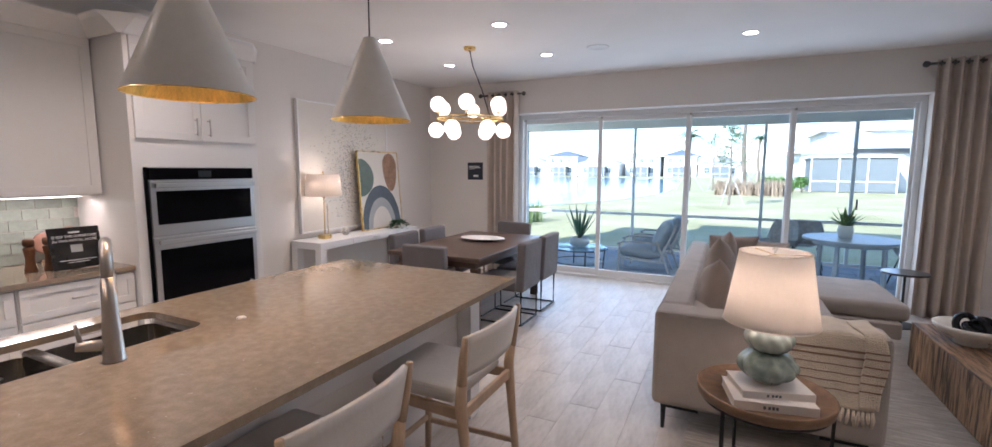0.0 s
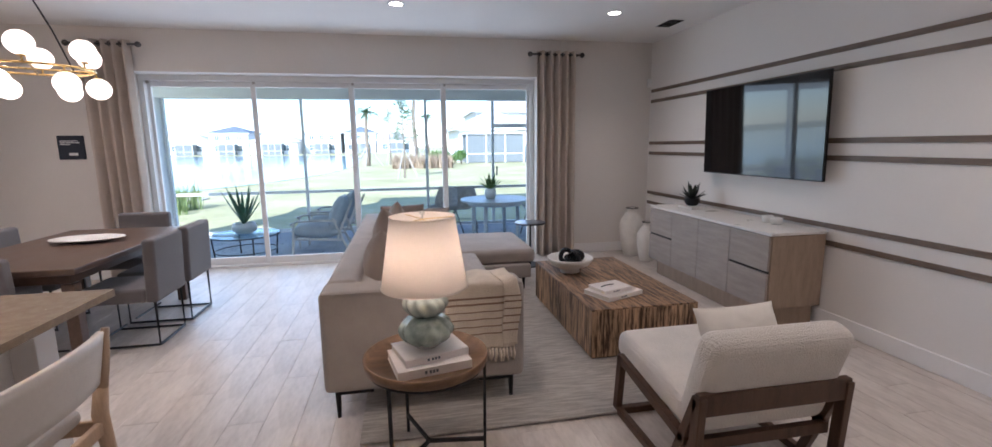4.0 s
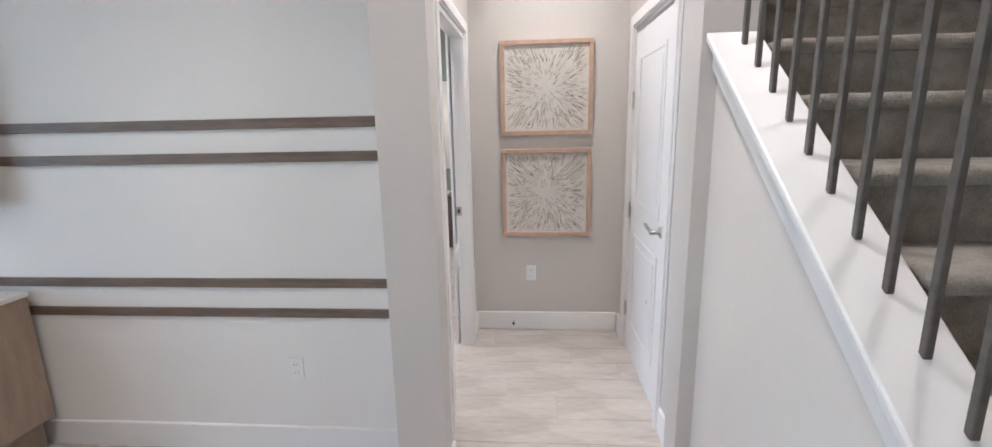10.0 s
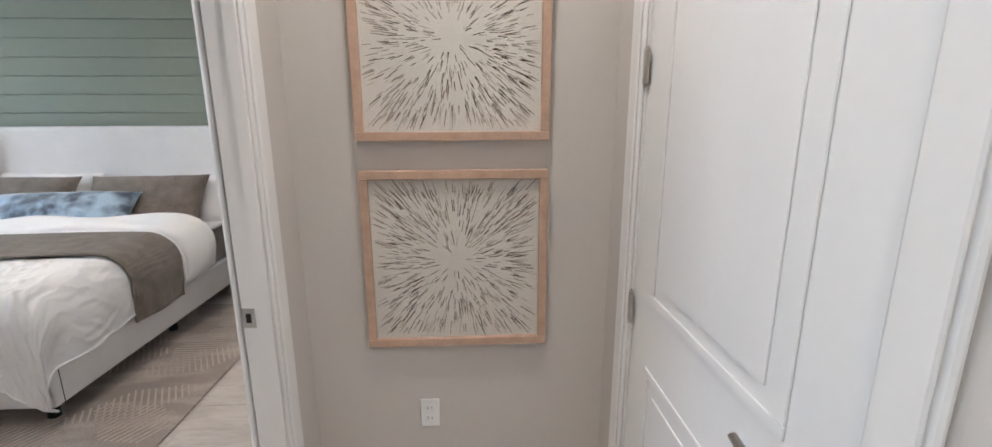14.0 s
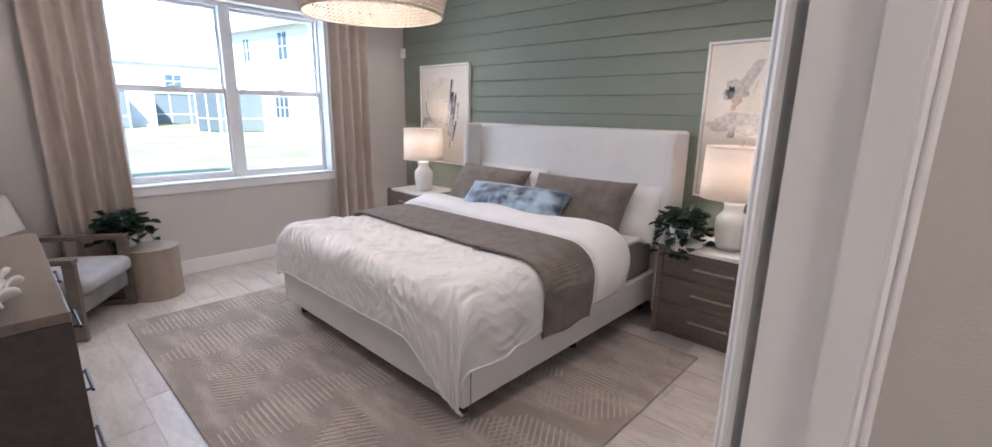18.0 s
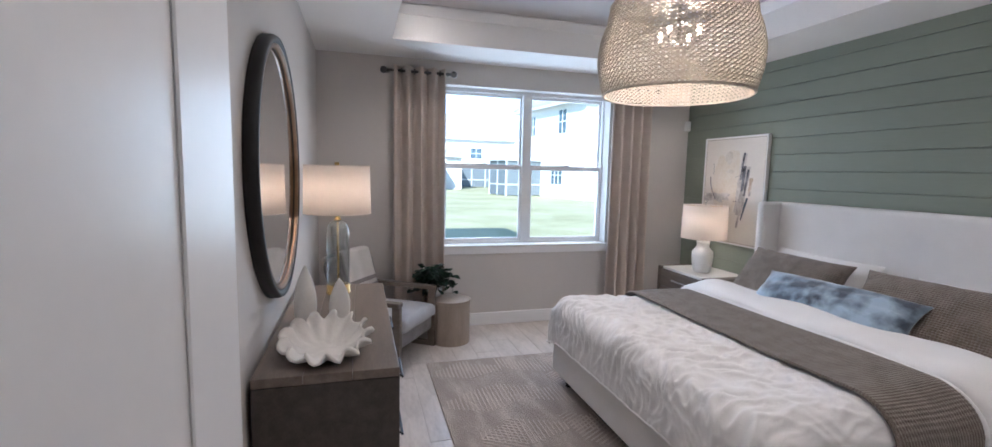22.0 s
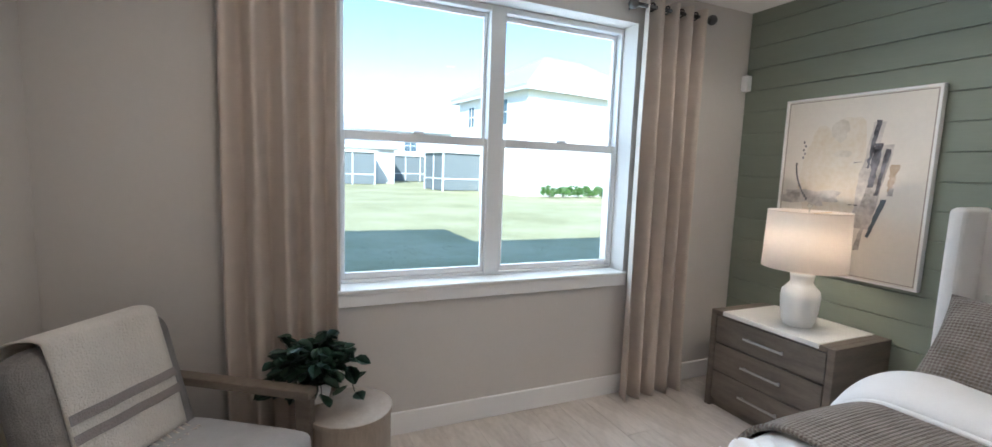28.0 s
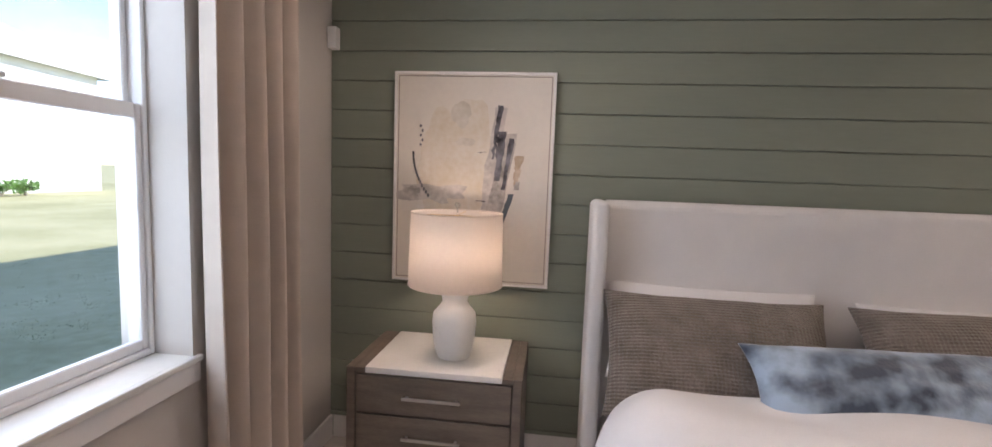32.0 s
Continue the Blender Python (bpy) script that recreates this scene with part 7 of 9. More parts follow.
def nightstand(y):
    t = thing("nightstand", (7.47, y, 0), 0, "grey driftwood nightstand with a white stone top and three drawers", "nightstand", "nightstands")
    w, x0, x1 = 0.39, -0.25, 0.25
    part("body", box(x0 + 0.02, -w + 0.04, 0.05, x1, w - 0.04, 0.63, 0.003), M["drift"], t)
    for s in (-1, 1):
        part("side_panel", box(x0, s * w, 0.0, x1, s * (w - 0.04), 0.655, 0.004), M["drift"], t)
        part("top_border", box(x0, s * (w - 0.04), 0.631, x1, s * (w - 0.085), 0.655, 0.002), M["drift"], t)
    part("stone_top", box(x0 + 0.001, -w + 0.087, 0.631, x1, w - 0.087, 0.659, 0.003), M["stone"], t, "white stone top")
    part("plinth", box(x0 + 0.04, -w + 0.04, 0.0, x1 - 0.02, w - 0.04, 0.05), M["drift"], t)
    for z0, z1 in ((0.07, 0.25), (0.262, 0.44), (0.452, 0.62)):
        d = part("drawer", box(x0 + 0.003, -w + 0.045, z0, x0 + 0.02, w - 0.045, z1, 0.002), M["drift"], t)
        h = box(x0 - 0.025, -0.13, (z0 + z1) / 2 - 0.007, x0 - 0.016, 0.13, (z0 + z1) / 2 + 0.007, 0.003)
        for yy in (-0.11, 0.11):
            box(x0 - 0.018, yy - 0.005, (z0 + z1) / 2 - 0.005, x0 + 0.004, yy + 0.005, (z0 + z1) / 2 + 0.005, bm=h)
        part("handle", h, M["nickel"], d, "brushed nickel bar handle")
    return t


ns = nightstand(6.01)
copy_thing(ns, pose(7.47, 2.70, 0))


def bedside_lamp(x, y, e):
    t = thing("bedside_lamp", (x, y, 0.6595), 0, "matte white ceramic bedside lamp with a lit drum shade", "table lamp", "bedside lamps")
    pr = [(0.06, 0), (0.075, 0.006), (0.088, 0.04), (0.098, 0.10), (0.103, 0.17), (0.098, 0.215), (0.072, 0.245), (0.058, 0.265), (0.062, 0.30), (0.066, 0.315), (0.05, 0.32), (0, 0.321)]
    part("base", lathe(pr, 36), M["white"], t, smooth=True)
    lampshade(t, 0.218, 0.21, 0.35, 0.68, e)
    part("finial", lathe([(0.004, 0.675), (0.004, 0.70), (0.015, 0.71), (0.012, 0.725), (0, 0.73)], 14), M["glass2"], t, smooth=True)


bedside_lamp(7.42, 5.96, 2.7)
bedside_lamp(7.44, 2.70, 2.7)


def water_art(y, z, seed, blossom):
    t = thing("framed_canvas", (XG - 0.0165, y, z), 180, "white-framed watercolour of ochre and grey strokes", "picture", "bedroom pictures")
    w, h = 0.83, 1.09
    c = flat_frame(t, w, h, 0.04, 0.014, M["trim"], M["canvas"], 0.010)
    # thin taupe line drawn just inside the frame
    rim = bmesh.new()
    for a, cc, d, e in ((-w / 2 + 0.02, 0.02, w / 2 - 0.02, 0.024), (-w / 2 + 0.02, h - 0.024, w / 2 - 0.02, h - 0.02), (-w / 2 + 0.02, 0.024, -w / 2 + 0.024, h - 0.024), (w / 2 - 0.024, 0.024, w / 2 - 0.02, h - 0.024)):
        box(0.0302, a, cc, 0.0308, d, e, bm=rim)
    part("inner_line", rim, M["fab2"], c)
    rnd = random.Random(seed)
    def wash(cy, cz, sy, sz, m, k, n=28, rough=0.35):
        b = bmesh.new()
        ph = rnd.uniform(0, 9)
        pts = []
        for i in range(n):
            a = 2 * math.pi * i / n
            q = 1 + rough * noise.noise(Vector((2 * math.cos(a) + ph, 2 * math.sin(a), ph)))
            pts.append((0.0302 + 0.0003 * k, (cy + sy * q * math.cos(a)), cz + sz * q * math.sin(a)))
        b.faces.new([b.verts.new(p) for p in pts])
        part("wash", b, m, c)
    def stroke(p, q, w0, w1, m, k, n=12):
        """A dry brush stroke from p to q with ragged sides, in shares of the sheet."""
        b = bmesh.new()
        ph = rnd.uniform(0, 9)
        left, right = [], []
        for i in range(n + 1):
            e = i / n
            ww = (w0 + (w1 - w0) * e) * (1 + 0.45 * noise.noise(Vector((4 * e, ph, 0))))
            cy = (p[0] + (q[0] - p[0]) * e - 0.5) * w
            cz = (p[1] + (q[1] - p[1]) * e) * h
            jag = 0.012 * noise.noise(Vector((9 * e, ph, 3)))
            left.append((0.0302 + 0.0003 * k, (cy - ww / 2 + jag), cz))
            right.append((0.0302 + 0.0003 * k, (cy + ww / 2 + jag * 0.4), cz + 0.01 * noise.noise(Vector((7 * e, ph, 5)))))
        b.faces.new([b.verts.new(v) for v in left + right[::-1]])
        part("brush_stroke", b, m, c)
    if blossom:
        wash(-0.10, 0.62, 0.15, 0.14, M["ochre"], 1, rough=0.5)
        wash(-0.16, 0.54, 0.22, 0.07, M["smoke2"], 2, rough=0.6)
        stroke((0.30, 0.70), (0.43, 0.88), 0.10, 0.06, M["smoke2"], 3)
        wash(-0.19, 0.76, 0.075, 0.075, M["smoke"], 4, rough=0.6)
        wash(-0.235, 0.745, 0.03, 0.04, M["inkb"], 5, rough=0.5)
        wash(-0.19, 0.69, 0.035, 0.025, M["tanwash"], 6, rough=0.7)
        stroke((0.27, 0.64), (0.25, 0.57), 0.02, 0.035, M["tanwash"], 7, 6)
        stroke((0.20, 0.555), (0.30, 0.56), 0.014, 0.014, M["tanwash"], 8, 6)
        stroke((0.265, 0.55), (0.26, 0.40), 0.035, 0.05, M["smoke"], 6)
        stroke((0.42, 0.76), (0.36, 0.56), 0.012, 0.03, M["sand"], 5)
        wash(0.04, 0.83, 0.05, 0.06, M["smoke2"], 5, rough=0.5)
        wash(0.03, 0.66, 0.02, 0.015, M["smoke2"], 5, rough=0.5)
        wash(0.10, 0.97, 0.03, 0.03, M["sand"], 5, rough=0.5)
        return
    wash(-0.16, 0.60, 0.13, 0.30, M["ochre"], 1, rough=0.25)
    wash(-0.02, 0.66, 0.13, 0.30, M["ochre"], 2, rough=0.3)
    wash(-0.06, 0.88, 0.055, 0.06, M["sand"], 3)
    wash(-0.04, 0.74, 0.05, 0.02, M["sand"], 3)
    wash(-0.20, 0.47, 0.16, 0.045, M["smoke2"], 3, rough=0.7)
    wash(-0.31, 0.47, 0.05, 0.03, M["smoke"], 4, rough=0.6)
    stroke((0.673, 0.84), (0.583, 0.30), 0.07, 0.06, M["smoke2"], 4)
    stroke((0.728, 0.72), (0.628, 0.28), 0.07, 0.08, M["smoke"], 5)
    stroke((0.668, 0.85), (0.628, 0.60), 0.030, 0.014, M["inkb"], 6)
    stroke((0.683, 0.73), (0.658, 0.50), 0.045, 0.03, M["inkb"], 7)
    stroke((0.743, 0.70), (0.698, 0.46), 0.028, 0.02, M["inkb"], 7)
    stroke((0.748, 0.44), (0.673, 0.24), 0.030, 0.015, M["slate"], 8)
    stroke((0.663, 0.42), (0.613, 0.16), 0.012, 0.03, M["smoke"], 6)
    stroke((0.793, 0.62), (0.773, 0.48), 0.045, 0.02, M["tanwash"], 8)
    stroke((0.788, 0.50), (0.778, 0.46), 0.02, 0.03, M["smoke"], 9, 4)
    for k in (0.63, 0.40):
        stroke((0.53, k), (0.59, k + 0.004), 0.004, 0.004, M["inkb"], 9, 4)
    for i in range(14):
        e = i / 13
        wash((0.125 + 0.10 * e * e - 0.5) * w, (0.62 - 0.20 * e) * h, 0.006, 0.011, M["inkb"], 9, 10, 0.2)
    for i in range(5):
        wash((0.17 + 0.012 * (i % 2) - 0.5) * w, (0.66 + 0.022 * i) * h, 0.006, 0.008, M["inkb"], 9, 10, 0.2)


M["smoke2"] = mat("pale smoke wash", (0.50, 0.47, 0.45), 0.85, var=0.15, scale=10, color2=(0.66, 0.62, 0.58))
M["tanwash"] = mat("tan wash", (0.50, 0.37, 0.25), 0.85, var=0.2, scale=12, color2=(0.62, 0.52, 0.42))
M["ochre"] = mat("ochre wash", (0.68, 0.60, 0.48), 0.85, var=0.05, scale=5, color2=(0.72, 0.675, 0.61))
M["sand"] = mat("sand wash", (0.60, 0.55, 0.47), 0.85, var=0.08, scale=7, color2=(0.70, 0.66, 0.60))
M["smoke"] = mat("smoke wash", (0.38, 0.35, 0.33), 0.85, var=0.3, scale=12, color2=(0.62, 0.58, 0.54))
M["inkb"] = mat("blue-black ink", (0.03, 0.03, 0.038), 0.8, var=0.5, scale=14, color2=(0.24, 0.24, 0.27))
water_art(5.95, 0.945, 4, False)
water_art(2.665, 0.945, 7, True)
small_plant("trailing_plant", (7.30, 2.98, 0.6595 + 0.03), 0.075, 22, M["leafd"], "dark trailing plant in a white pot on a nightstand", M["white"], 8, 0.75, 0.075, 1.15, 0.16)
book("book", (7.30, 2.96, 0.6595), 85, 0.22, 0.17, 0.029, "small white book under a plant pot")


# ---- dresser side ----
def dresser():
    x0, x1, y0, y1, h = XB + 0.03, 4.213, 3.68, 5.05, 0.895
    t = thing("dresser", (0, 0, 0), 0, "long dark driftwood dresser with black bar handles", "dresser")
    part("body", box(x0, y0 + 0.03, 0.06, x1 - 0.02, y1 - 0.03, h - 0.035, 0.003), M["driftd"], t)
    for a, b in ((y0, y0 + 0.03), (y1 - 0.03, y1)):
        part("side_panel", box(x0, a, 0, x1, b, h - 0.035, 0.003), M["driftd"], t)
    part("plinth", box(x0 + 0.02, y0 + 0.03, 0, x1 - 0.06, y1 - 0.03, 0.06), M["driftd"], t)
    for i in range(3):
        a = x0 + (x1 - x0) * i / 3
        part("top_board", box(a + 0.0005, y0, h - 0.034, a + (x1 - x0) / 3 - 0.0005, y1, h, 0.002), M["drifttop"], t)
    ys = [y0 + 0.035, (y0 + y1) / 2, y1 - 0.035]
    for a, b in zip(ys, ys[1:]):
        for z0, z1 in ((0.075, 0.33), (0.338, 0.59), (0.598, h - 0.045)):
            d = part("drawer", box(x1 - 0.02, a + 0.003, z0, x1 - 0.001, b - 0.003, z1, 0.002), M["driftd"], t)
            ym, zm = (a + b) / 2, (z0 + z1) / 2 + 0.02
            k = tube([(x1 + 0.032, ym - 0.10, zm), (x1 + 0.032, ym + 0.10, zm)], 0.006, 8)
            for e in (-0.085, 0.085):
                tube([(x1 - 0.001, ym + e, zm), (x1 + 0.032, ym + e, zm)], 0.005, 8, bm=k)
            part("handle", k, M["black"], d, "black bar handle")


dresser()
ZD = 0.8955


def mirror():
    yc, zc, r = 4.33, 1.61, 0.528
    t = thing("wall_mirror", (XB + 0.014, yc, zc), 0, "round wall mirror in a deep black frame", "mirror")
    def ring(prof, m, name, label=""):
        b = bmesh.new()
        n = 72
        rs = [[b.verts.new((x, q * math.cos(2 * math.pi * i / n), q * math.sin(2 * math.pi * i / n) * 1.0)) for i in range(n)] for q, x in prof]
        for p, q in zip(rs, rs[1:] + rs[:1]):
            for i in range(n):
                b.faces.new((p[i], p[(i + 1) % n], q[(i + 1) % n], q[i]))
        bmesh.ops.recalc_face_normals(b, faces=b.faces)
        return part(name, b, m, t, label, smooth=True)
    ring([(r - 0.004, 0), (r + 0.050, 0), (r + 0.052, 0.035), (r + 0.045, 0.05), (r + 0.026, 0.05), (r + 0.018, 0.03), (r - 0.004, 0.028)], M["mframe"], "frame", "black outer frame")
    ring([(r + 0.017, 0.029), (r + 0.016, 0.046), (r + 0.006, 0.046), (r - 0.004, 0.032), (r - 0.006, 0.029)], M["mbronze"], "inner_ring", "bronze inner ring")
    b = bmesh.new()
    n = 72
    b.faces.new([b.verts.new((0.024, (r) * math.cos(2 * math.pi * i / n), r * math.sin(2 * math.pi * i / n))) for i in range(n)])
    e = bmesh.ops.extrude_face_region(b, geom=b.faces[:])
    bmesh.ops.translate(b, vec=(-0.006, 0, 0), verts=[v for v in e["geom"] if isinstance(v, bmesh.types.BMVert)])
    bmesh.ops.recalc_face_normals(b, faces=b.faces)
    part("mirror_glass", b, M["mirror"], t)


mirror()


def cloche_lamp():
    t = thing("dresser_lamp", (3.95, 4.845, ZD), 0, "clear glass cylinder lamp with a brass base and lit drum shade", "table lamp")
    part("base", lathe([(0.067, 0), (0.068, 0.003), (0.068, 0.008), (0.066, 0.011), (0.066, 0.050), (0.063, 0.053), (0, 0.054)], 40), M["brass"], t, smooth=True)
    g = part("glass_body", lathe([(0.060, 0.055), (0.064, 0.055), (0.064, 0.36), (0.059, 0.392), (0.045, 0.415), (0.022, 0.428), (0.019, 0.428), (0.042, 0.411), (0.055, 0.39), (0.060, 0.36), (0.060, 0.0551)], 40), M["glass2"], t, "clear glass body", smooth=True)
    g.visible_shadow = False
    part("rod", tube([(0, 0, 0.054), (0, 0, 0.43)], 0.0055, 10), M["brass"], t, smooth=True)
    part("cap", lathe([(0.021, 0.428), (0.021, 0.436), (0.011, 0.442), (0.014, 0.452), (0.011, 0.462), (0, 0.463)], 20), M["brass"], t, smooth=True)
    lampshade(t, 0.187, 0.182, 0.472, 0.742, 2.0)
    part("finial", box(-0.013, -0.013, 0.735, 0.013, 0.013, 0.762, 0.003), M["brass"], t)


cloche_lamp()


def ring_sculpture(x, y, h, w, rz, hole, label):
    """A pebble-like pointed form with a slit through it."""
    t = thing("sculpture", (x, y, ZD), rz, label, "sculpture", "dresser sculptures")
    if hole:
        n = 40
        pts, rad = [], []
        for i in range(n):
            a = 2 * math.pi * i / n
            pts.append((w * 0.62 * math.cos(a), 0, h * 0.5 + (h * 0.5 - 0.032) * math.sin(a)))
            rad.append(0.034 + 0.010 * math.cos(a + 0.6))
        part("form", tube(pts, rad, 14, True), M["matte"], t, smooth=True)
    else:
        pr = [(w * 0.35, 0)] + [(w * (math.sin(math.pi * (0.16 + 0.84 * i / 14)) ** 0.8), h * i / 14) for i in range(1, 14)] + [(0, h)]
        b = lathe(pr, 28)
        moved(b, Matrix.Diagonal((1, 0.6, 1, 1)))
        part("form", b, M["matte"], t, smooth=True)


ring_sculpture(3.838, 4.185, 0.297, 0.050, 25, False, "tall white rounded pebble sculpture")
ring_sculpture(3.982, 4.22, 0.226, 0.048, 20, False, "short white pointed pebble sculpture")


def shell_bowl():
    t = thing("shell_bowl", (3.945, 3.90, ZD), 0, "white fluted clam-shell bowl on a dresser", "bowl")
    n, k = 112, 14
    b = bmesh.new()
    rows = []
    for j in range(k):
        u = j / (k - 1)
        ring = []
        for i in range(n):
            a = 2 * math.pi * i / n
            rip = 1 + 0.14 * u * u * math.sin(13 * a)
            r = (0.040 + 0.116 * u ** 0.8) * rip
            z = 0.012 + 0.060 * u ** 1.7 + 0.018 * u * u * math.cos(13 * a) + 0.026 * u * math.sin(a)
            ring.append(b.verts.new((r * math.cos(a) * 1.02, r * math.sin(a) * 1.20, z)))
        rows.append(ring)
    c = b.verts.new((0, 0, 0.010))
    for i in range(n):
        b.faces.new((c, rows[0][i], rows[0][(i + 1) % n]))
    for p, q in zip(rows, rows[1:]):
        for i in range(n):
            b.faces.new((p[i], q[i], q[(i + 1) % n], p[(i + 1) % n]))
    b.normal_update()
    bmesh.ops.solidify(b, geom=b.faces[:], thickness=0.010)
    part("shell", b, M["matte"], t, smooth=True)
    part("foot", cyl(0.045, 0, 0.012, seg=24), M["matte"], t)


shell_bowl()


def bedroom_chair():
    """Local: faces -y, front at y=-0.40."""
    t = thing("wood_armchair", (4.245, 6.165, 0), 56.5, "grey tweed armchair in a square driftwood frame", "armchair")
    w, d = 0.325, 0.375
    for s in (-1, 1):
        x = s * w
        part("front_leg", box(x - 0.02, -d, 0, x + 0.02, -d + 0.07, 0.535, 0.004), M["drift"], t)
        part("rear_leg", box(x - 0.02, d - 0.07, 0, x + 0.02, d, 0.535, 0.004), M["drift"], t)
        part("arm", box(x - 0.035, -d, 0.536, x + 0.035, d, 0.572, 0.004), M["drift"], t)
        part("base_rail", box(x - 0.02, -d + 0.07, 0.0, x + 0.02, d - 0.07, 0.045, 0.003), M["drift"], t)
        part("side_rail", box(x - 0.015, -d + 0.07, 0.16, x + 0.015, d - 0.07, 0.21, 0.003), M["drift"], t)
    part("seat_deck", soft_box(-w + 0.025, -d + 0.02, 0.17, w - 0.025, d - 0.06, 0.30, 0.02), M["tweed"], t)
    part("seat_cushion", soft_box(-w + 0.028, -d - 0.03, 0.302, w - 0.028, d - 0.20, 0.415, 0.045, 0.02), M["seatc"], t)
    b = soft_box(-w + 0.03, -0.09, 0, w - 0.03, 0.09, 0.59, 0.085)
    moved(b, Matrix.Translation((0, d - 0.19, 0.30)) @ Euler((radians(-16), 0, 0)).to_matrix().to_4x4())
    part("backrest", b, M["tweed"], t)
    q = thing("chair_throw", (4.245, 6.165, 0), 56.5, "cream throw with grey stripes over a chair back", "blanket")
    ang = radians(-16)
    def f(off, a0=-0.22, a1=0.20):
        def g(u, v):
            x = a0 + (a1 - a0) * u + 0.01 * math.sin(6 * v)
            # runs up the front of the back cushion, over its top and down behind
            L = 1.25 * v
            if L < 0.48:
                y, z = -0.104 - off, 0.11 + L
            elif L < 0.77:
                a = (L - 0.48) / 0.29 * math.pi
                y, z = -(0.104 + off) * math.cos(a), 0.59 + (0.04 + off) * math.sin(a)
            else:
                y, z = 0.104 + off, 0.59 - (L - 0.77)
            y += 0.004 * math.sin(14 * u)
            yy = y * math.cos(ang) - z * math.sin(ang)
            zz = y * math.sin(ang) + z * math.cos(ang)
            return (x, d - 0.19 + yy, 0.30 + zz)
        return g
    part("cloth", grid(16, 50, f(0.0), 0.008), M["boucle"], q, smooth=True)
    for a in (0.11, 0.165):
        def s(u, v, a=a):
            return f(0.0)(u, a + 0.028 * v)
        b = grid(16, 3, s, 0.0)
        bmesh.ops.translate(b, vec=(0, -0.010, -0.002), verts=b.verts)
        part("stripe", b, M["seatstripe"], q, "grey woven stripe", smooth=True)
    rnd = random.Random(2)
    for i in range(14):
        p = Vector(f(0.0)((i + 0.5) / 14, 0))
        part("tassel", tube([p, p + Vector((rnd.uniform(-0.01, 0.01), -0.04, -0.012)), p + Vector((rnd.uniform(-0.015, 0.015), -0.075, 0.0))], 0.004, 5), M["boucle"], q)


M["seatstripe"] = mat("grey throw stripe", (0.27, 0.24, 0.23), 0.95, var=0.1, scale=10, fine=150, bump=0.6, bscale=170)
bedroom_chair()
t = thing("drum_table", (4.90, 6.33, 0), 0, "pale wooden drum side table", "side table")
part("body", cyl(0.185, 0.0, 0.395, seg=48, bev=0.004), M["oatdrum"], t)
part("top", cyl(0.192, 0.396, 0.42, seg=48, bev=0.004), M["oatdrum"], t)
small_plant("trailing_plant", (4.76, 6.44, 0.4205), 0.08, 26, M["leafd"], "dark trailing plant in a white pot on a drum table", M["white"], 12, 0.55, 0.08, 1.0, 0.20)

curtain("curtain", 4.385, 4.87, 6.63, 2.60, "beige linen curtain panel on a short pewter rod", 5, 4)
curtain("curtain", 6.69, 7.165, 6.63, 2.60, "beige linen curtain panel on a short pewter rod", 6, 4)
t = thing("alarm_sensor", (XG - 0.045, YN - 0.03, 2.20), 0, "small white corner alarm sensor", "sensor")
part("case", box(-0.025, -0.022, -0.055, 0.028, 0.027, 0.055, 0.006), M["plate"], t)


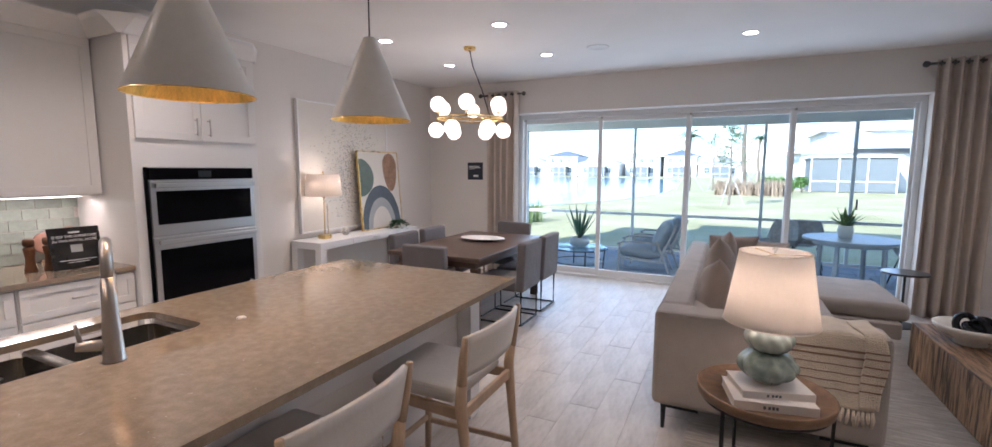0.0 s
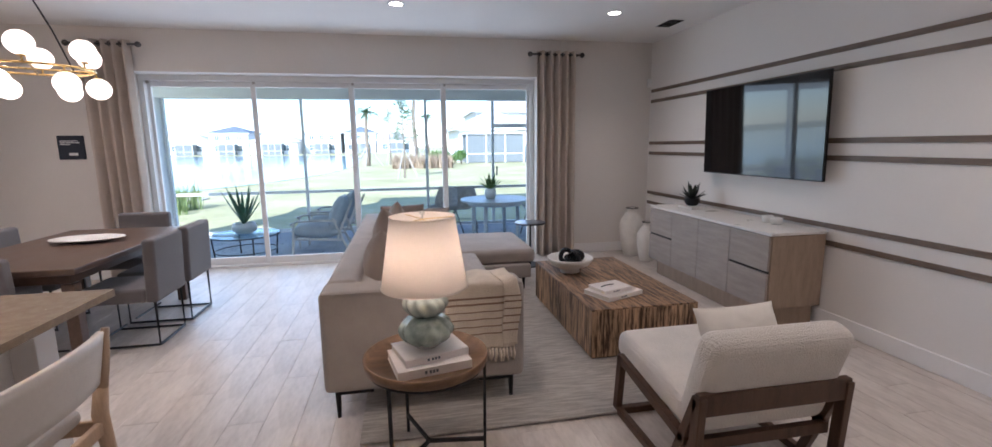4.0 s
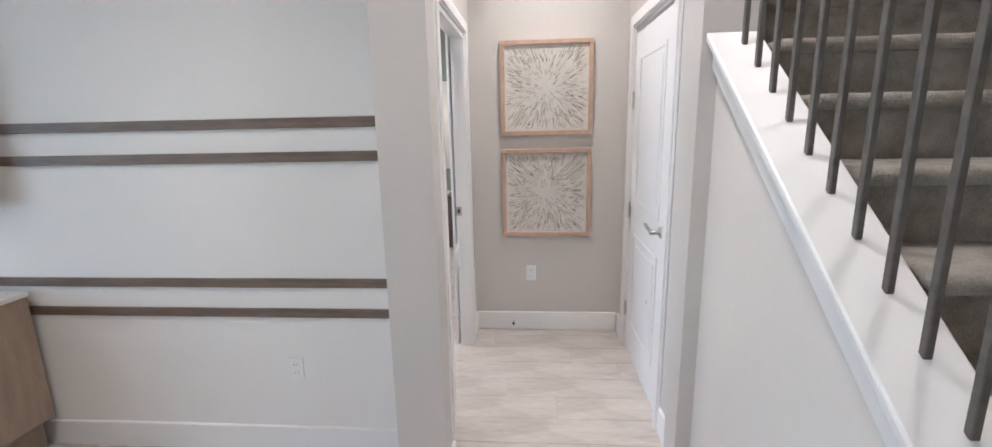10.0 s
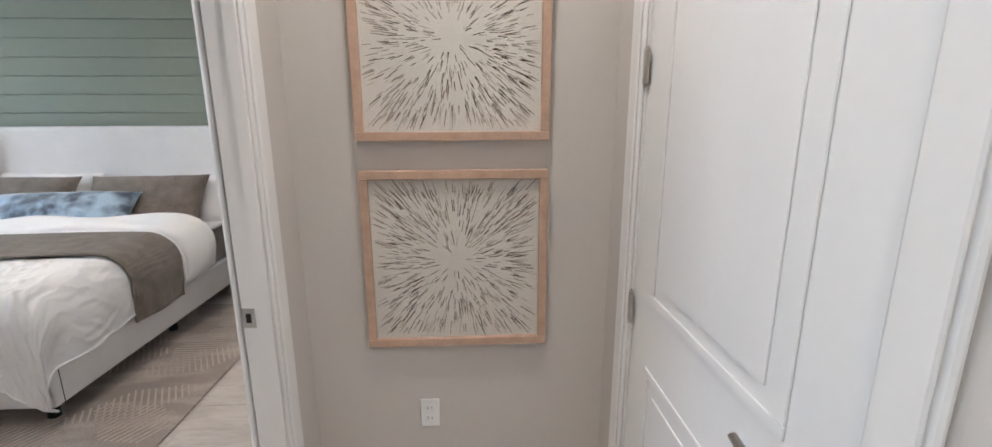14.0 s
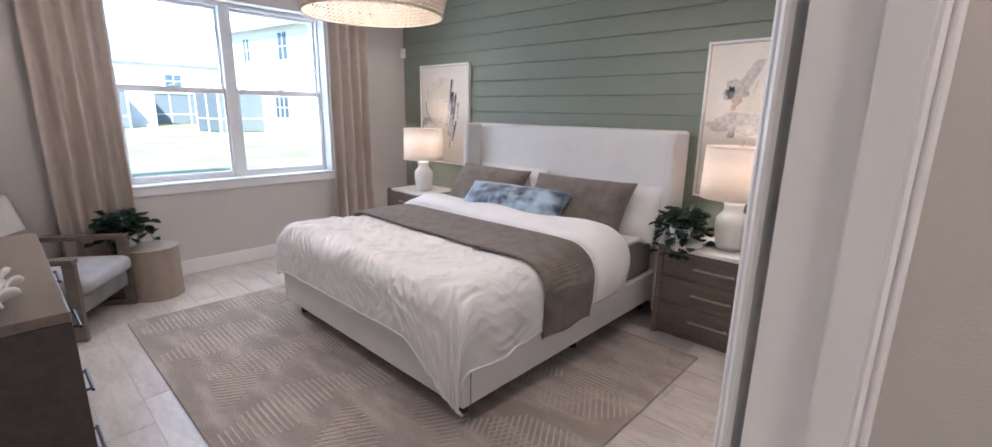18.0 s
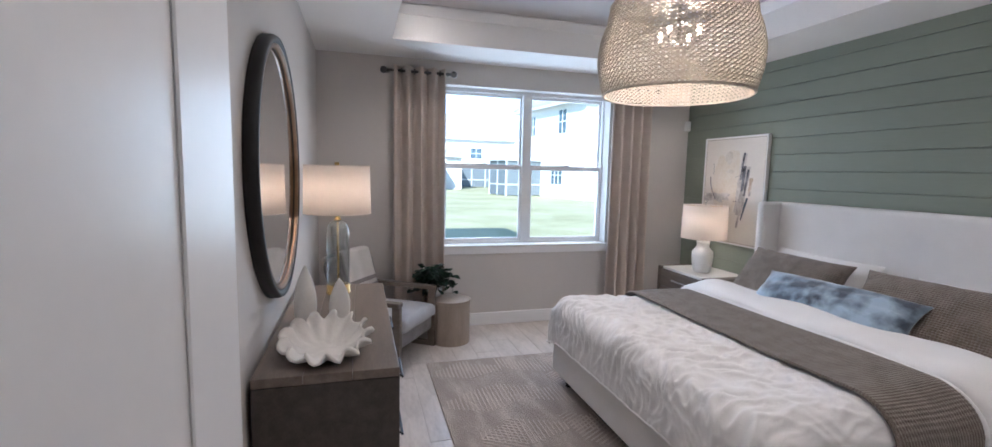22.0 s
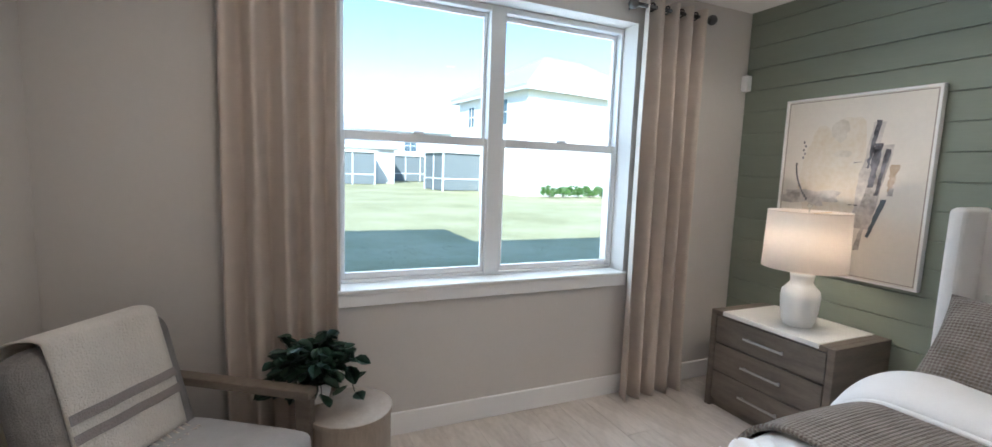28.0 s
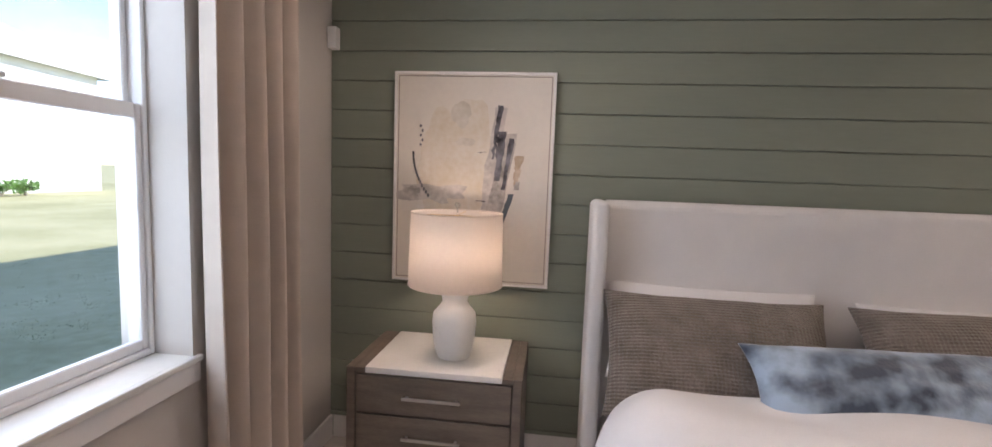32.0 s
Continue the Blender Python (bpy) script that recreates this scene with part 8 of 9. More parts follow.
def woven_pendant():
    x, y, z0, h = 5.74, 4.25, 2.06, 0.47
    t = thing("drum_pendant", (x, y, TZ), 0, "whitewashed woven rattan drum pendant with lit bulbs", "pendant lamp")
    def rad(v):
        return 0.385 + 0.035 * math.sin(math.pi * min(v * 1.25, 1.0)) - 0.10 * max(v - 0.62, 0) ** 1.5
    d = z0 - TZ
    n = 84
    rows = 22
    lv, lf = [], []
    for sgn in (-1, 1):
        for i in range(n):
            pts = []
            for j in range(rows * 2 + 1):
                v = j / (rows * 2)
                a = 2 * math.pi * (i / n + sgn * j * 0.5 / n)
                r = rad(v) + 0.002 * sgn
                pts.append((r * math.cos(a), r * math.sin(a), d + h * v))
            k = len(lv)
            for q, p in enumerate(pts):
                nv = Vector((p[0], p[1], 0)).normalized()
                c = Vector(p)
                e = 0.0040
                lv += [c + nv * e, c + Vector((0, 0, e)), c - nv * e, c - Vector((0, 0, e))]
                if q:
                    o = k + 4 * q
                    lf += [(o - 4 + g, o - 4 + (g + 1) % 4, o + (g + 1) % 4, o + g) for g in range(4)]
    me = bpy.data.meshes.new("lattice")
    me.from_pydata(lv, [], lf)
    me.materials.append(M["wicker"])
    lat = new("lattice", me)
    lat.parent = t
    lat["label"], lat["kind"] = "woven rattan lattice", "stuff"
    for j in range(0, rows * 2 + 1, 2):
        v = j / (rows * 2)
        r = rad(v) + 0.004
        part("hoop", tube([(r * math.cos(a), r * math.sin(a), d + h * v) for a in [2 * math.pi * i / 56 for i in range(56)]], 0.007 if j in (0, rows * 2) else 0.0026, 5, True), M["wicker"], t)
    b = bmesh.new()
    rt = rad(1.0)
    for i in range(30):
        a = 2 * math.pi * i / 30
        tube([(0.05 * math.cos(a), 0.05 * math.sin(a), d + h), (rt * math.cos(a), rt * math.sin(a), d + h)], 0.004, 4, bm=b)
    part("top_spokes", b, M["wicker"], t)["kind"] = "stuff"
    part("stem", tube([(0, 0, d + h - 0.2), (0, 0, -0.02)], 0.009, 10), M["rod"], t)
    part("canopy", lathe([(0, -0.03), (0.06, -0.028), (0.07, -0.001), (0, 0)], 28), M["rod"], t, smooth=True)
    for k in range(4):
        a = 2 * math.pi * (k + 0.3) / 4
        px, py = 0.11 * math.cos(a), 0.11 * math.sin(a)
        arm = part("arm", tube([(0, 0, d + h - 0.2), (px, py, d + h - 0.2), (px, py, d + h - 0.17)], 0.006, 8), M["rod"], t)
        part("bulb", moved(lathe([(0.007, 0), (0.008, 0.012), (0.013, 0.03), (0.010, 0.048), (0, 0.056)], 14), Matrix.Translation((px, py, d + h - 0.17))), M["bulb"], arm, "lit bulb", smooth=True)
    lamp("pendant_light", "POINT", pose(x, y, z0 + h * 0.62), 17, WARM, radius=0.08)


woven_pendant()
t = thing("bedroom_rug", (5.83, 4.245, 0), 0, "taupe rug sculpted with fans of fine ridges", "rug")
part("base", box(-1.23, -1.565, 0.001, 1.23, 1.565, 0.011, 0.004, 1), M["rug2"], t)
b = bmesh.new()
rnd = random.Random(9)
tri = 0.62
for iy in range(-3, 3):
    for ix in range(-2, 2):
        cx, cy = (ix + 0.5) * tri, (iy + 0.5) * tri * 0.86
        for up in (0, 1):
            a0 = radians(30 + 120 * rnd.randrange(3) + 60 * up)
            ca, sa = math.cos(a0), math.sin(a0)
            for k in range(-9, 10):
                o = k * 0.031
                L = 0.30 - abs(o) * 0.75
                if L < 0.04:
                    continue
                px, py = cx - sa * o + up * 0.16, cy + ca * o + up * 0.1
                p = (px - ca * L * 0.5, py - sa * L * 0.5)
                q = (px + ca * L * 0.5, py + sa * L * 0.5)
                if max(abs(p[0]), abs(q[0])) < 1.2 and max(abs(p[1]), abs(q[1])) < 1.54:
                    bar((*p, 0.0115), (*q, 0.0115), 0.009, 0.006, bm=b)
part("ridge", b, M["rug2b"], t)["kind"] = "stuff"
downlight(4.62, 5.75, TZ, 24)
downlight(6.85, 5.75, TZ, 24)
downlight(4.62, 2.9, TZ, 24)
downlight(6.85, 2.9, TZ, 24)

# ---- outside: lanai, lawn, lake and houses ----
GZ = -0.15
M["lawn"] = mat("dry winter lawn", (0.42, 0.395, 0.19), 0.95, var=0.2, scale=0.35, color2=(0.55, 0.50, 0.29), fine=9, bump=0.6, bscale=25)
M["water"] = mat("lake water", (0.03, 0.14, 0.19), 0.10, var=0.2, scale=0.2, bump=0.25, bscale=1.5, spec=0.6)
M["shore"] = mat("pale concrete walk", (0.42, 0.40, 0.36), 0.9, var=0.1, scale=3)
# paver tone lightened in place of brighter lanai light and the glass's veil
M["paver"] = mat("blue-grey paver", (0.33, 0.36, 0.39), 0.8, var=0.15, scale=5, bump=0.3, bscale=50, rand=0.12)
M["stucco"] = mat("white stucco", (0.78, 0.77, 0.75), 0.9, var=0.04, scale=2, bump=0.4, bscale=40)
M["roof"] = mat("pale grey roof tile", (0.42, 0.41, 0.40), 0.85, var=0.12, scale=5, bump=0.3, bscale=8)
M["roofd"] = mat("slate blue roof tile", (0.14, 0.17, 0.20), 0.85, var=0.15, scale=5, bump=0.3, bscale=8)
# panes and screens are lightened: outdoor haze is put into their colour
M["winglass"] = mat("window glass paled for haze", (0.10, 0.14, 0.165), 0.08, var=0.2, scale=2)
M["mesh"] = mat("insect screen paled for haze", (0.17, 0.19, 0.20), 0.8, var=0.1, scale=3)
M["post"] = mat("white screen frame", (0.76, 0.76, 0.76), 0.45, var=0.03, scale=4)
M["palm"] = mat("palm trunk", (0.22, 0.18, 0.14), 0.95, var=0.3, scale=6, stretch=(1, 1, 4), bump=0.8, bscale=12)
M["frond"] = mat("palm frond", (0.05, 0.10, 0.035), 0.5, var=0.35, scale=8, rand=0.2)
M["shrub"] = mat("bright shrub leaf", (0.09, 0.19, 0.04), 0.5, var=0.4, scale=9)
M["tuft"] = mat("tan-pink ornamental grass", (0.36, 0.27, 0.19), 0.9, var=0.3, scale=4)
M["reed"] = mat("pale green reed", (0.20, 0.26, 0.10), 0.85, var=0.3, scale=4)
# cloth, teak and rattan carry the glass's pale veil in their base colours
M["bluecloth"] = mat("blue-grey cloth paled for haze", (0.33, 0.38, 0.43), 0.9, var=0.12, scale=6, fine=150, bump=0.4, bscale=200)
M["greywood"] = mat("grey teak paled for haze", (0.46, 0.44, 0.42), 0.7, var=0.2, scale=4, stretch=(4, 4, 1), fine=25, bump=0.1)
M["rattan"] = mat("grey rattan paled for haze", (0.42, 0.42, 0.42), 0.8, var=0.25, scale=20, fine=70, bump=0.8, bscale=90)
M["tableg"] = mat("blue-grey table top", (0.42, 0.46, 0.49), 0.35, var=0.1, scale=5)
M["glasst"] = glass("table glass", (0.80, 0.90, 0.92), 0.0, 0.2)

setting("ground", box(-700, -500, GZ - 0.3, 700, 900, GZ), M["lawn"], "dry sunlit lawn reaching the horizon", "lawn")


def smooth_loop(pts, n=8):
    """Rounds a closed outline."""
    out, k = [], len(pts)
    for i in range(k):
        p0, p1, p2, p3 = (Vector((*pts[(i + d) % k], 0)) for d in (-1, 0, 1, 2))
        for j in range(n):
            u = j / n
            q = 0.5 * (2 * p1 + (p2 - p0) * u + (2 * p0 - 5 * p1 + 4 * p2 - p3) * u * u + (3 * p1 - p0 - 3 * p2 + p3) * u ** 3)
            out.append((q.x, q.y))
    return out


LAKE = smooth_loop([(-90, 16), (-30, 17.5), (-11.5, 19.0), (-7.5, 23), (-5.2, 31), (-4.4, 42), (-5.6, 62), (-9.5, 92), (-30, 106), (-90, 112)])
setting("lake", prism(LAKE, GZ - 0.05, GZ + 0.02), M["water"], "calm blue lake reflecting the sky", "lake")
walkpts = [(-60, 15.6), (-30, 16.4), (-16, 16.9), (-11.0, 17.4), (-6.5, 17.2)]
b = bmesh.new()
for (x0, y0), (x1, y1) in zip(walkpts, walkpts[1:]):
    prism([(x0, y0), (x1, y1), (x1, y1 + 0.8), (x0, y0 + 0.8)], GZ, GZ + 0.03, bm=b)
setting("pavement", b, M["shore"], "pale concrete walk along the lake", "pavement")

# own upper storey and roof over the rooms; unseen, placed to cast the lawn's shadow
UX, UY = 3.95, 4.60                     # the upper storey steps back east of UX, to UY
wall_box("wall_upper_north_1", (XW - 0.15, YN + 0.15, ZC + 0.42), (UX, YN + 0.36, 6.2), "stucco", "white stucco upper wall")
wall_box("wall_upper_north_2", (UX, UY, ZC + 0.42), (10.4, UY + 0.2, 6.2), "stucco", "white stucco upper wall")
wall_box("wall_upper_step", (UX - 0.15, UY + 0.2, ZC + 0.42), (UX, YN + 0.15, 6.2), "stucco", "white stucco upper wall")
wall_box("wall_upper_south", (XW - 0.15, KY - 0.15, ZC + 0.42), (10.4, KY, 6.2), "stucco", "white stucco upper wall")
wall_box("wall_upper_west", (XW - 0.15, KY, ZC + 0.42), (XW, YN + 0.15, 6.2), "stucco", "white stucco upper wall")
wall_box("wall_upper_east", (10.25, KY, ZC + 0.42), (10.4, UY, 6.2), "stucco", "white stucco upper wall")


def hip(x0, y0, x1, y1, z0, rise, over=0.5, inset=None):
    """A hipped roof over a rectangle."""
    x0, y0, x1, y1 = x0 - over, y0 - over, x1 + over, y1 + over
    k = min(x1 - x0, y1 - y0) / 2 if inset is None else inset
    b = bmesh.new()
    lo = [b.verts.new(p) for p in ((x0, y0, z0), (x1, y0, z0), (x1, y1, z0), (x0, y1, z0))]
    mid = [b.verts.new((v.co.x, v.co.y, z0 + 0.18)) for v in lo]
    if x1 - x0 > y1 - y0:
        r = [b.verts.new((x0 + k, (y0 + y1) / 2, z0 + rise)), b.verts.new((x1 - k, (y0 + y1) / 2, z0 + rise))]
        f = [(mid[0], mid[1], r[1], r[0]), (mid[1], mid[2], r[1]), (mid[2], mid[3], r[0], r[1]), (mid[3], mid[0], r[0])]
    else:
        r = [b.verts.new(((x0 + x1) / 2, y0 + k, z0 + rise)), b.verts.new(((x0 + x1) / 2, y1 - k, z0 + rise))]
        f = [(mid[0], mid[1], r[0]), (mid[1], mid[2], r[1], r[0]), (mid[2], mid[3], r[1]), (mid[3], mid[0], r[0], r[1])]
    for q in f:
        b.faces.new(q)
    b.faces.new(lo[::-1])
    for i in range(4):
        b.faces.new((lo[i], lo[(i + 1) % 4], mid[(i + 1) % 4], mid[i]))
    bmesh.ops.recalc_face_normals(b, faces=b.faces)
    return b


setting("roof_1", hip(XW, KY, UX, YN + 0.3, 6.2, 1.9, 0.4), M["roof"], "grey hipped house roof", "roof")
setting("roof_2", hip(UX - 3, KY + 0.2, 10.3, UY + 0.2, 6.21, 1.6, 0.4), M["roof"], "grey hipped house roof", "roof")

# ---- lanai ----
LX0, LX1, LY0, LY1 = -4.65, 3.50, YN + 0.375, 9.75
lan = tagged(part("lanai_floor", box(LX0, LY0, -0.14, LX1 + 0.1, LY1 + 0.15, -0.034), M["grout"]), "blue-grey paver floor of a screened lanai", "floor", "", "structure")
setting("lanai_ceiling", box(LX0 - 0.2, LY0, 2.78, LX1 + 0.15, LY1 + 0.3, 2.95), M["ceil"], "white lanai ceiling", "ceiling")
setting("lanai_roof", hip(LX0, LY0 + 0.4, LX1, LY1 + 0.1, 2.955, 0.5, 0.35), M["roof"], "low grey lanai roof", "roof")
setting("lanai_header", box(LX0, LY1 - 0.12, 2.40, LX1 + 0.15, LY1 + 0.12, 2.78), M["stucco"], "white header beam over a screen", "beam")
setting("wall_lanai_west", box(LX0, LY1 - 0.22, -0.02, -4.02, LY1 + 0.16, 2.40, 0.01), M["stucco"], "white stucco corner column", "column")
setting("wall_lanai_east", box(LX1 - 0.05, LY0, -0.02, LX1 + 0.1, LY1 + 0.12, 2.78), M["stucco"], "white stucco lanai end wall", "wall")
scr = thing("screen_frame", (0, LY1, 0), 0, "white aluminium lanai screen frame with a low rail", "screen frame", "", "structure")
for x in (-4.0, -1.73, 0.50, 1.80, LX1 - 0.07):
    part("post", box(x - 0.025, -0.025, -0.02, x + 0.025, 0.025, 2.40, 0.003, 1), M["post"], scr)
for a, c in ((-3.975, -1.755), (-1.705, 0.475), (0.525, 1.775), (1.825, LX1 - 0.095)):
    part("rail", box(a, -0.022, 0.695, c, 0.022, 0.745, 0.003, 1), M["post"], scr)
    part("bottom_rail", box(a, -0.022, -0.02, c, 0.022, 0.03, 0.003, 1), M["post"], scr)
part("rail", box(1.825, -0.022, 1.88, LX1 - 0.095, 0.022, 1.95, 0.003, 1), M["post"], scr)
part("door_handle", box(1.86, -0.05, 0.95, 1.885, -0.025, 1.12, 0.004), M["black"], scr, "black handle")
t = thing("lanai_light", (-1.35, 8.6, 2.78), 0, "lit round recessed lanai light", "ceiling light", "recessed lights")
part("trim_ring", lathe([(0.062, -0.001), (0.064, -0.006), (0.088, -0.004), (0.09, -0.0005), (0.062, -0.0005)], 28), M["plate"], t, smooth=True)
part("lens", cyl(0.062, -0.004, -0.001, seg=24), M["down"], t, "glowing lens")
pm = mesh_from(box(-0.146, -0.071, 0, 0.146, 0.071, 0.03, 0.006, 1), "paver", M["paver"])
rnd = random.Random(9)
n = 0
y = LY0 + 0.08
row = 0
mv, mf = [], []
while y < LY1 - 0.02:
    x = LX0 + (0.15 if row % 2 else 0.3)
    while x < LX1 - 0.2:
        if -3.2 < x < 2.3 and y < 9.0 and n < 270:
            o = new("paver", pm)
            o.parent = lan
            o.location = (x, y, -0.05 + rnd.uniform(-0.002, 0.002))
            n += 1
        else:
            k = len(mv)
            mv += [(x + a * 0.146, y + c * 0.071, z) for z in (-0.05, -0.02) for a, c in ((-1, -1), (1, -1), (1, 1), (-1, 1))]
            mf += [(k + 4, k + 5, k + 6, k + 7), (k, k + 1, k + 5, k + 4), (k + 1, k + 2, k + 6, k + 5), (k + 2, k + 3, k + 7, k + 6), (k + 3, k, k + 4, k + 7)]
        x += 0.30
    y += 0.15
    row += 1
me = bpy.data.meshes.new("paving")
me.from_pydata(mv, [], mf)
me.materials.append(M["paver"])
more_ob = new("paving", me)
more_ob.parent = lan
more_ob["kind"] = "stuff"


def patio_table():
    t = thing("patio_coffee_table", (-2.2, 7.62, -0.02), 0, "round glass patio table on thin black legs", "coffee table")
    part("tabletop", cyl(0.45, 0.345, 0.357, seg=48, bev=0.003), M["glasst"], t)
    part("rim", tube([(0.45 * math.cos(a), 0.45 * math.sin(a), 0.34) for a in [math.pi * i / 24 for i in range(48)]], 0.010, 6, True), M["black"], t)
    part("lower_ring", tube([(0.40 * math.cos(a), 0.40 * math.sin(a), 0.12) for a in [math.pi * i / 20 for i in range(40)]], 0.008, 6, True), M["black"], t)
    for i in range(4):
        a = 0.5 + i * math.pi / 2
        part("leg", tube([(0.40 * math.cos(a), 0.40 * math.sin(a), 0), (0.43 * math.cos(a), 0.43 * math.sin(a), 0.34)], 0.011, 8), M["black"], t)


patio_table()
spiky_plant("aloe_plant", (-2.2, 7.62, 0.338), 15, 0.50, 0.028, M["aloe"], "tall green aloe in a round grey pot", [(0.10, 0), (0.15, 0.04), (0.165, 0.09), (0.14, 0.15), (0.12, 0.155), (0.11, 0.13), (0, 0.13)], M["tableg"], 31, 0.85)


def patio_chair(x, y, rz):
    """A teak-framed lounge chair; the sitter faces -x."""
    t = thing("patio_lounge_chair", (x, y, -0.02), rz, "grey wooden patio lounge chair with blue-grey cushions", "lounge chair", "lanai lounge chairs")
    for s in (-1, 1):
        y0 = s * 0.33
        part("leg", bar((-0.36, y0, 0), (-0.33, y0, 0.50), 0.045, 0.03, 0.006), M["greywood"], t)
        part("leg", bar((0.42, y0, 0), (0.20, y0, 0.55), 0.045, 0.03, 0.006), M["greywood"], t)
        part("armrest", tube([(-0.37, y0, 0.48), (-0.28, y0, 0.52), (0.0, y0, 0.525), (0.26, y0, 0.50)], 0.022, 8, flat=0.7), M["greywood"], t, smooth=True)
        part("side_rail", bar((-0.35, s * 0.30, 0.27), (0.34, s * 0.30, 0.22), 0.04, 0.03, 0.005), M["greywood"], t)
        part("back_post", bar((0.24, s * 0.27, 0.22), (0.46, s * 0.27, 0.74), 0.035, 0.03, 0.005), M["greywood"], t)
    for k in range(4):
        part("back_slat", bar((0.28 + 0.045 * k, -0.27, 0.32 + 0.105 * k), (0.28 + 0.045 * k, 0.27, 0.32 + 0.105 * k), 0.014, 0.05, 0.004), M["greywood"], t)
    part("crossbar", bar((-0.34, -0.33, 0.25), (-0.34, 0.33, 0.25), 0.03, 0.045, 0.005), M["greywood"], t)
    c = pillow(0.66, 0.58, 0.20, 18, 4, wob=0.01, seed=2)
    part("seat_cushion", moved(c, Matrix.Translation((-0.04, 0, 0.345)) @ Euler((0, radians(4), 0)).to_matrix().to_4x4()), M["bluecloth"], t, smooth=True)
    c = pillow(0.52, 0.58, 0.20, 18, 3, wob=0.02, seed=3)
    part("back_cushion", moved(c, Matrix.Translation((0.27, 0, 0.60)) @ Euler((0, radians(-66), 0)).to_matrix().to_4x4()), M["bluecloth"], t, smooth=True)


patio_chair(-1.20, 7.78, 4)
patio_chair(-1.12, 8.72, -4)


def patio_dining():
    t = thing("patio_dining_table", (1.5, 7.95, -0.02), 0, "round blue-grey patio table on square legs", "table")
    part("tabletop", cyl(0.57, 0.67, 0.70, seg=56, bev=0.006), M["tableg"], t)
    part("apron", cyl(0.44, 0.61, 0.67, seg=40), M["tableg"], t)
    for i in range(4):
        a = math.pi / 4 + i * math.pi / 2 + 0.2
        part("leg", bar((0.40 * math.cos(a), 0.40 * math.sin(a), 0), (0.38 * math.cos(a), 0.38 * math.sin(a), 0.66), 0.05, 0.05, 0.005), M["tableg"], t)
    spiky_plant("agave_plant", (1.42, 7.95, 0.681), 22, 0.24, 0.035, M["shrub"], "green agave in a white round pot", [(0.06, 0), (0.075, 0.005), (0.095, 0.10), (0.085, 0.17), (0.075, 0.17), (0.07, 0.15), (0, 0.15)], M["white"], 32, 0.35)


patio_dining()


def shell_chair(x, y, rz):
    t = thing("patio_shell_chair", (x, y, -0.02), rz, "grey woven patio shell chair on thin black legs", "chair", "lanai dining chairs")
    def f(u, v):
        a = (u - 0.5) * 1.9
        if v < 0.5:
            k = v * 2
            return (-0.22 + 0.42 * k, (u - 0.5) * 0.48 * (0.85 + 0.15 * k), 0.43 - 0.02 * k + 0.10 * abs(2 * u - 1) ** 3)
        k = (v - 0.5) * 2
        return (0.20 + 0.10 * k - 0.12 * (abs(2 * u - 1) ** 2), (u - 0.5) * 0.48 * (1 - 0.25 * k ** 3), 0.41 + 0.40 * k + 0.10 * (1 - k) * abs(2 * u - 1) ** 3)
    part("shell", grid(12, 16, f, 0.014), M["rattan"], t, smooth=True)
    for sx in (-1, 1):
        for sy in (-1, 1):
            part("leg", tube([(sx * 0.24 + 0.02, sy * 0.25, 0), (sx * 0.14, sy * 0.16, 0.42)], 0.009, 6), M["black"], t)
        part("brace", tube([(sx * 0.2, -0.21, 0.2), (sx * 0.2, 0.21, 0.2)], 0.006, 6), M["black"], t)
    return t


shell_chair(0.72, 8.75, 55)
shell_chair(1.10, 8.95, 80)
shell_chair(2.35, 8.35, 20)


# ---- plants of the garden ----
def blades(name, spots, h, m, label, seed, w=0.012, per=18):
    """Tufts of thin bent blades."""
    r = random.Random(seed)
    vs, fs = [], []
    for x, y, s in spots:
        for i in range(per):
            a, hh = r.uniform(0, 6.283), h * s * r.uniform(0.6, 1.1)
            bx, by = x + r.uniform(-0.15, 0.15) * s, y + r.uniform(-0.15, 0.15) * s
            dx, dy = math.cos(a), math.sin(a)
            lean = r.uniform(0.1, 0.45) * hh
            k = len(vs)
            vs += [(bx - dy * w, by + dx * w, GZ), (bx + dy * w, by - dx * w, GZ), (bx + dx * lean * 0.4 + dy * w * 0.8, by + dy * lean * 0.4 - dx * w * 0.8, GZ + hh * 0.6), (bx + dx * lean * 0.4 - dy * w * 0.8, by + dy * lean * 0.4 + dx * w * 0.8, GZ + hh * 0.6), (bx + dx * lean, by + dy * lean, GZ + hh)]
            fs += [(k, k + 1, k + 2, k + 3), (k + 3, k + 2, k + 4)]
    me = bpy.data.meshes.new(name)
    me.from_pydata(vs, [], fs)
    me.materials.append(m)
    return tagged(new(name, me), label, "grass", "", "stuff")


rnd = random.Random(4)
blades("ornamental_grass", [(rnd.uniform(-0.8, 3.6), rnd.uniform(36.5, 41), rnd.uniform(0.7, 1.2)) for i in range(150)], 1.0, M["tuft"], "bed of tan-pink ornamental grass", 5, 0.03, 16)
blades("reeds", [(rnd.uniform(-8.2, -5.6), rnd.uniform(13.5, 15.5), rnd.uniform(0.7, 1.2)) for i in range(40)], 0.75, M["reed"], "clump of pale green reeds by the lawn", 6, 0.012, 20)
blades("lawn_grass", [(rnd.uniform(-9, 13), 10.2 + 16 * rnd.random() ** 1.6, rnd.uniform(0.6, 1.2)) for i in range(2600)], 0.013, M["lawn"], "short uneven blades of lawn grass", 7, 0.006, 8)


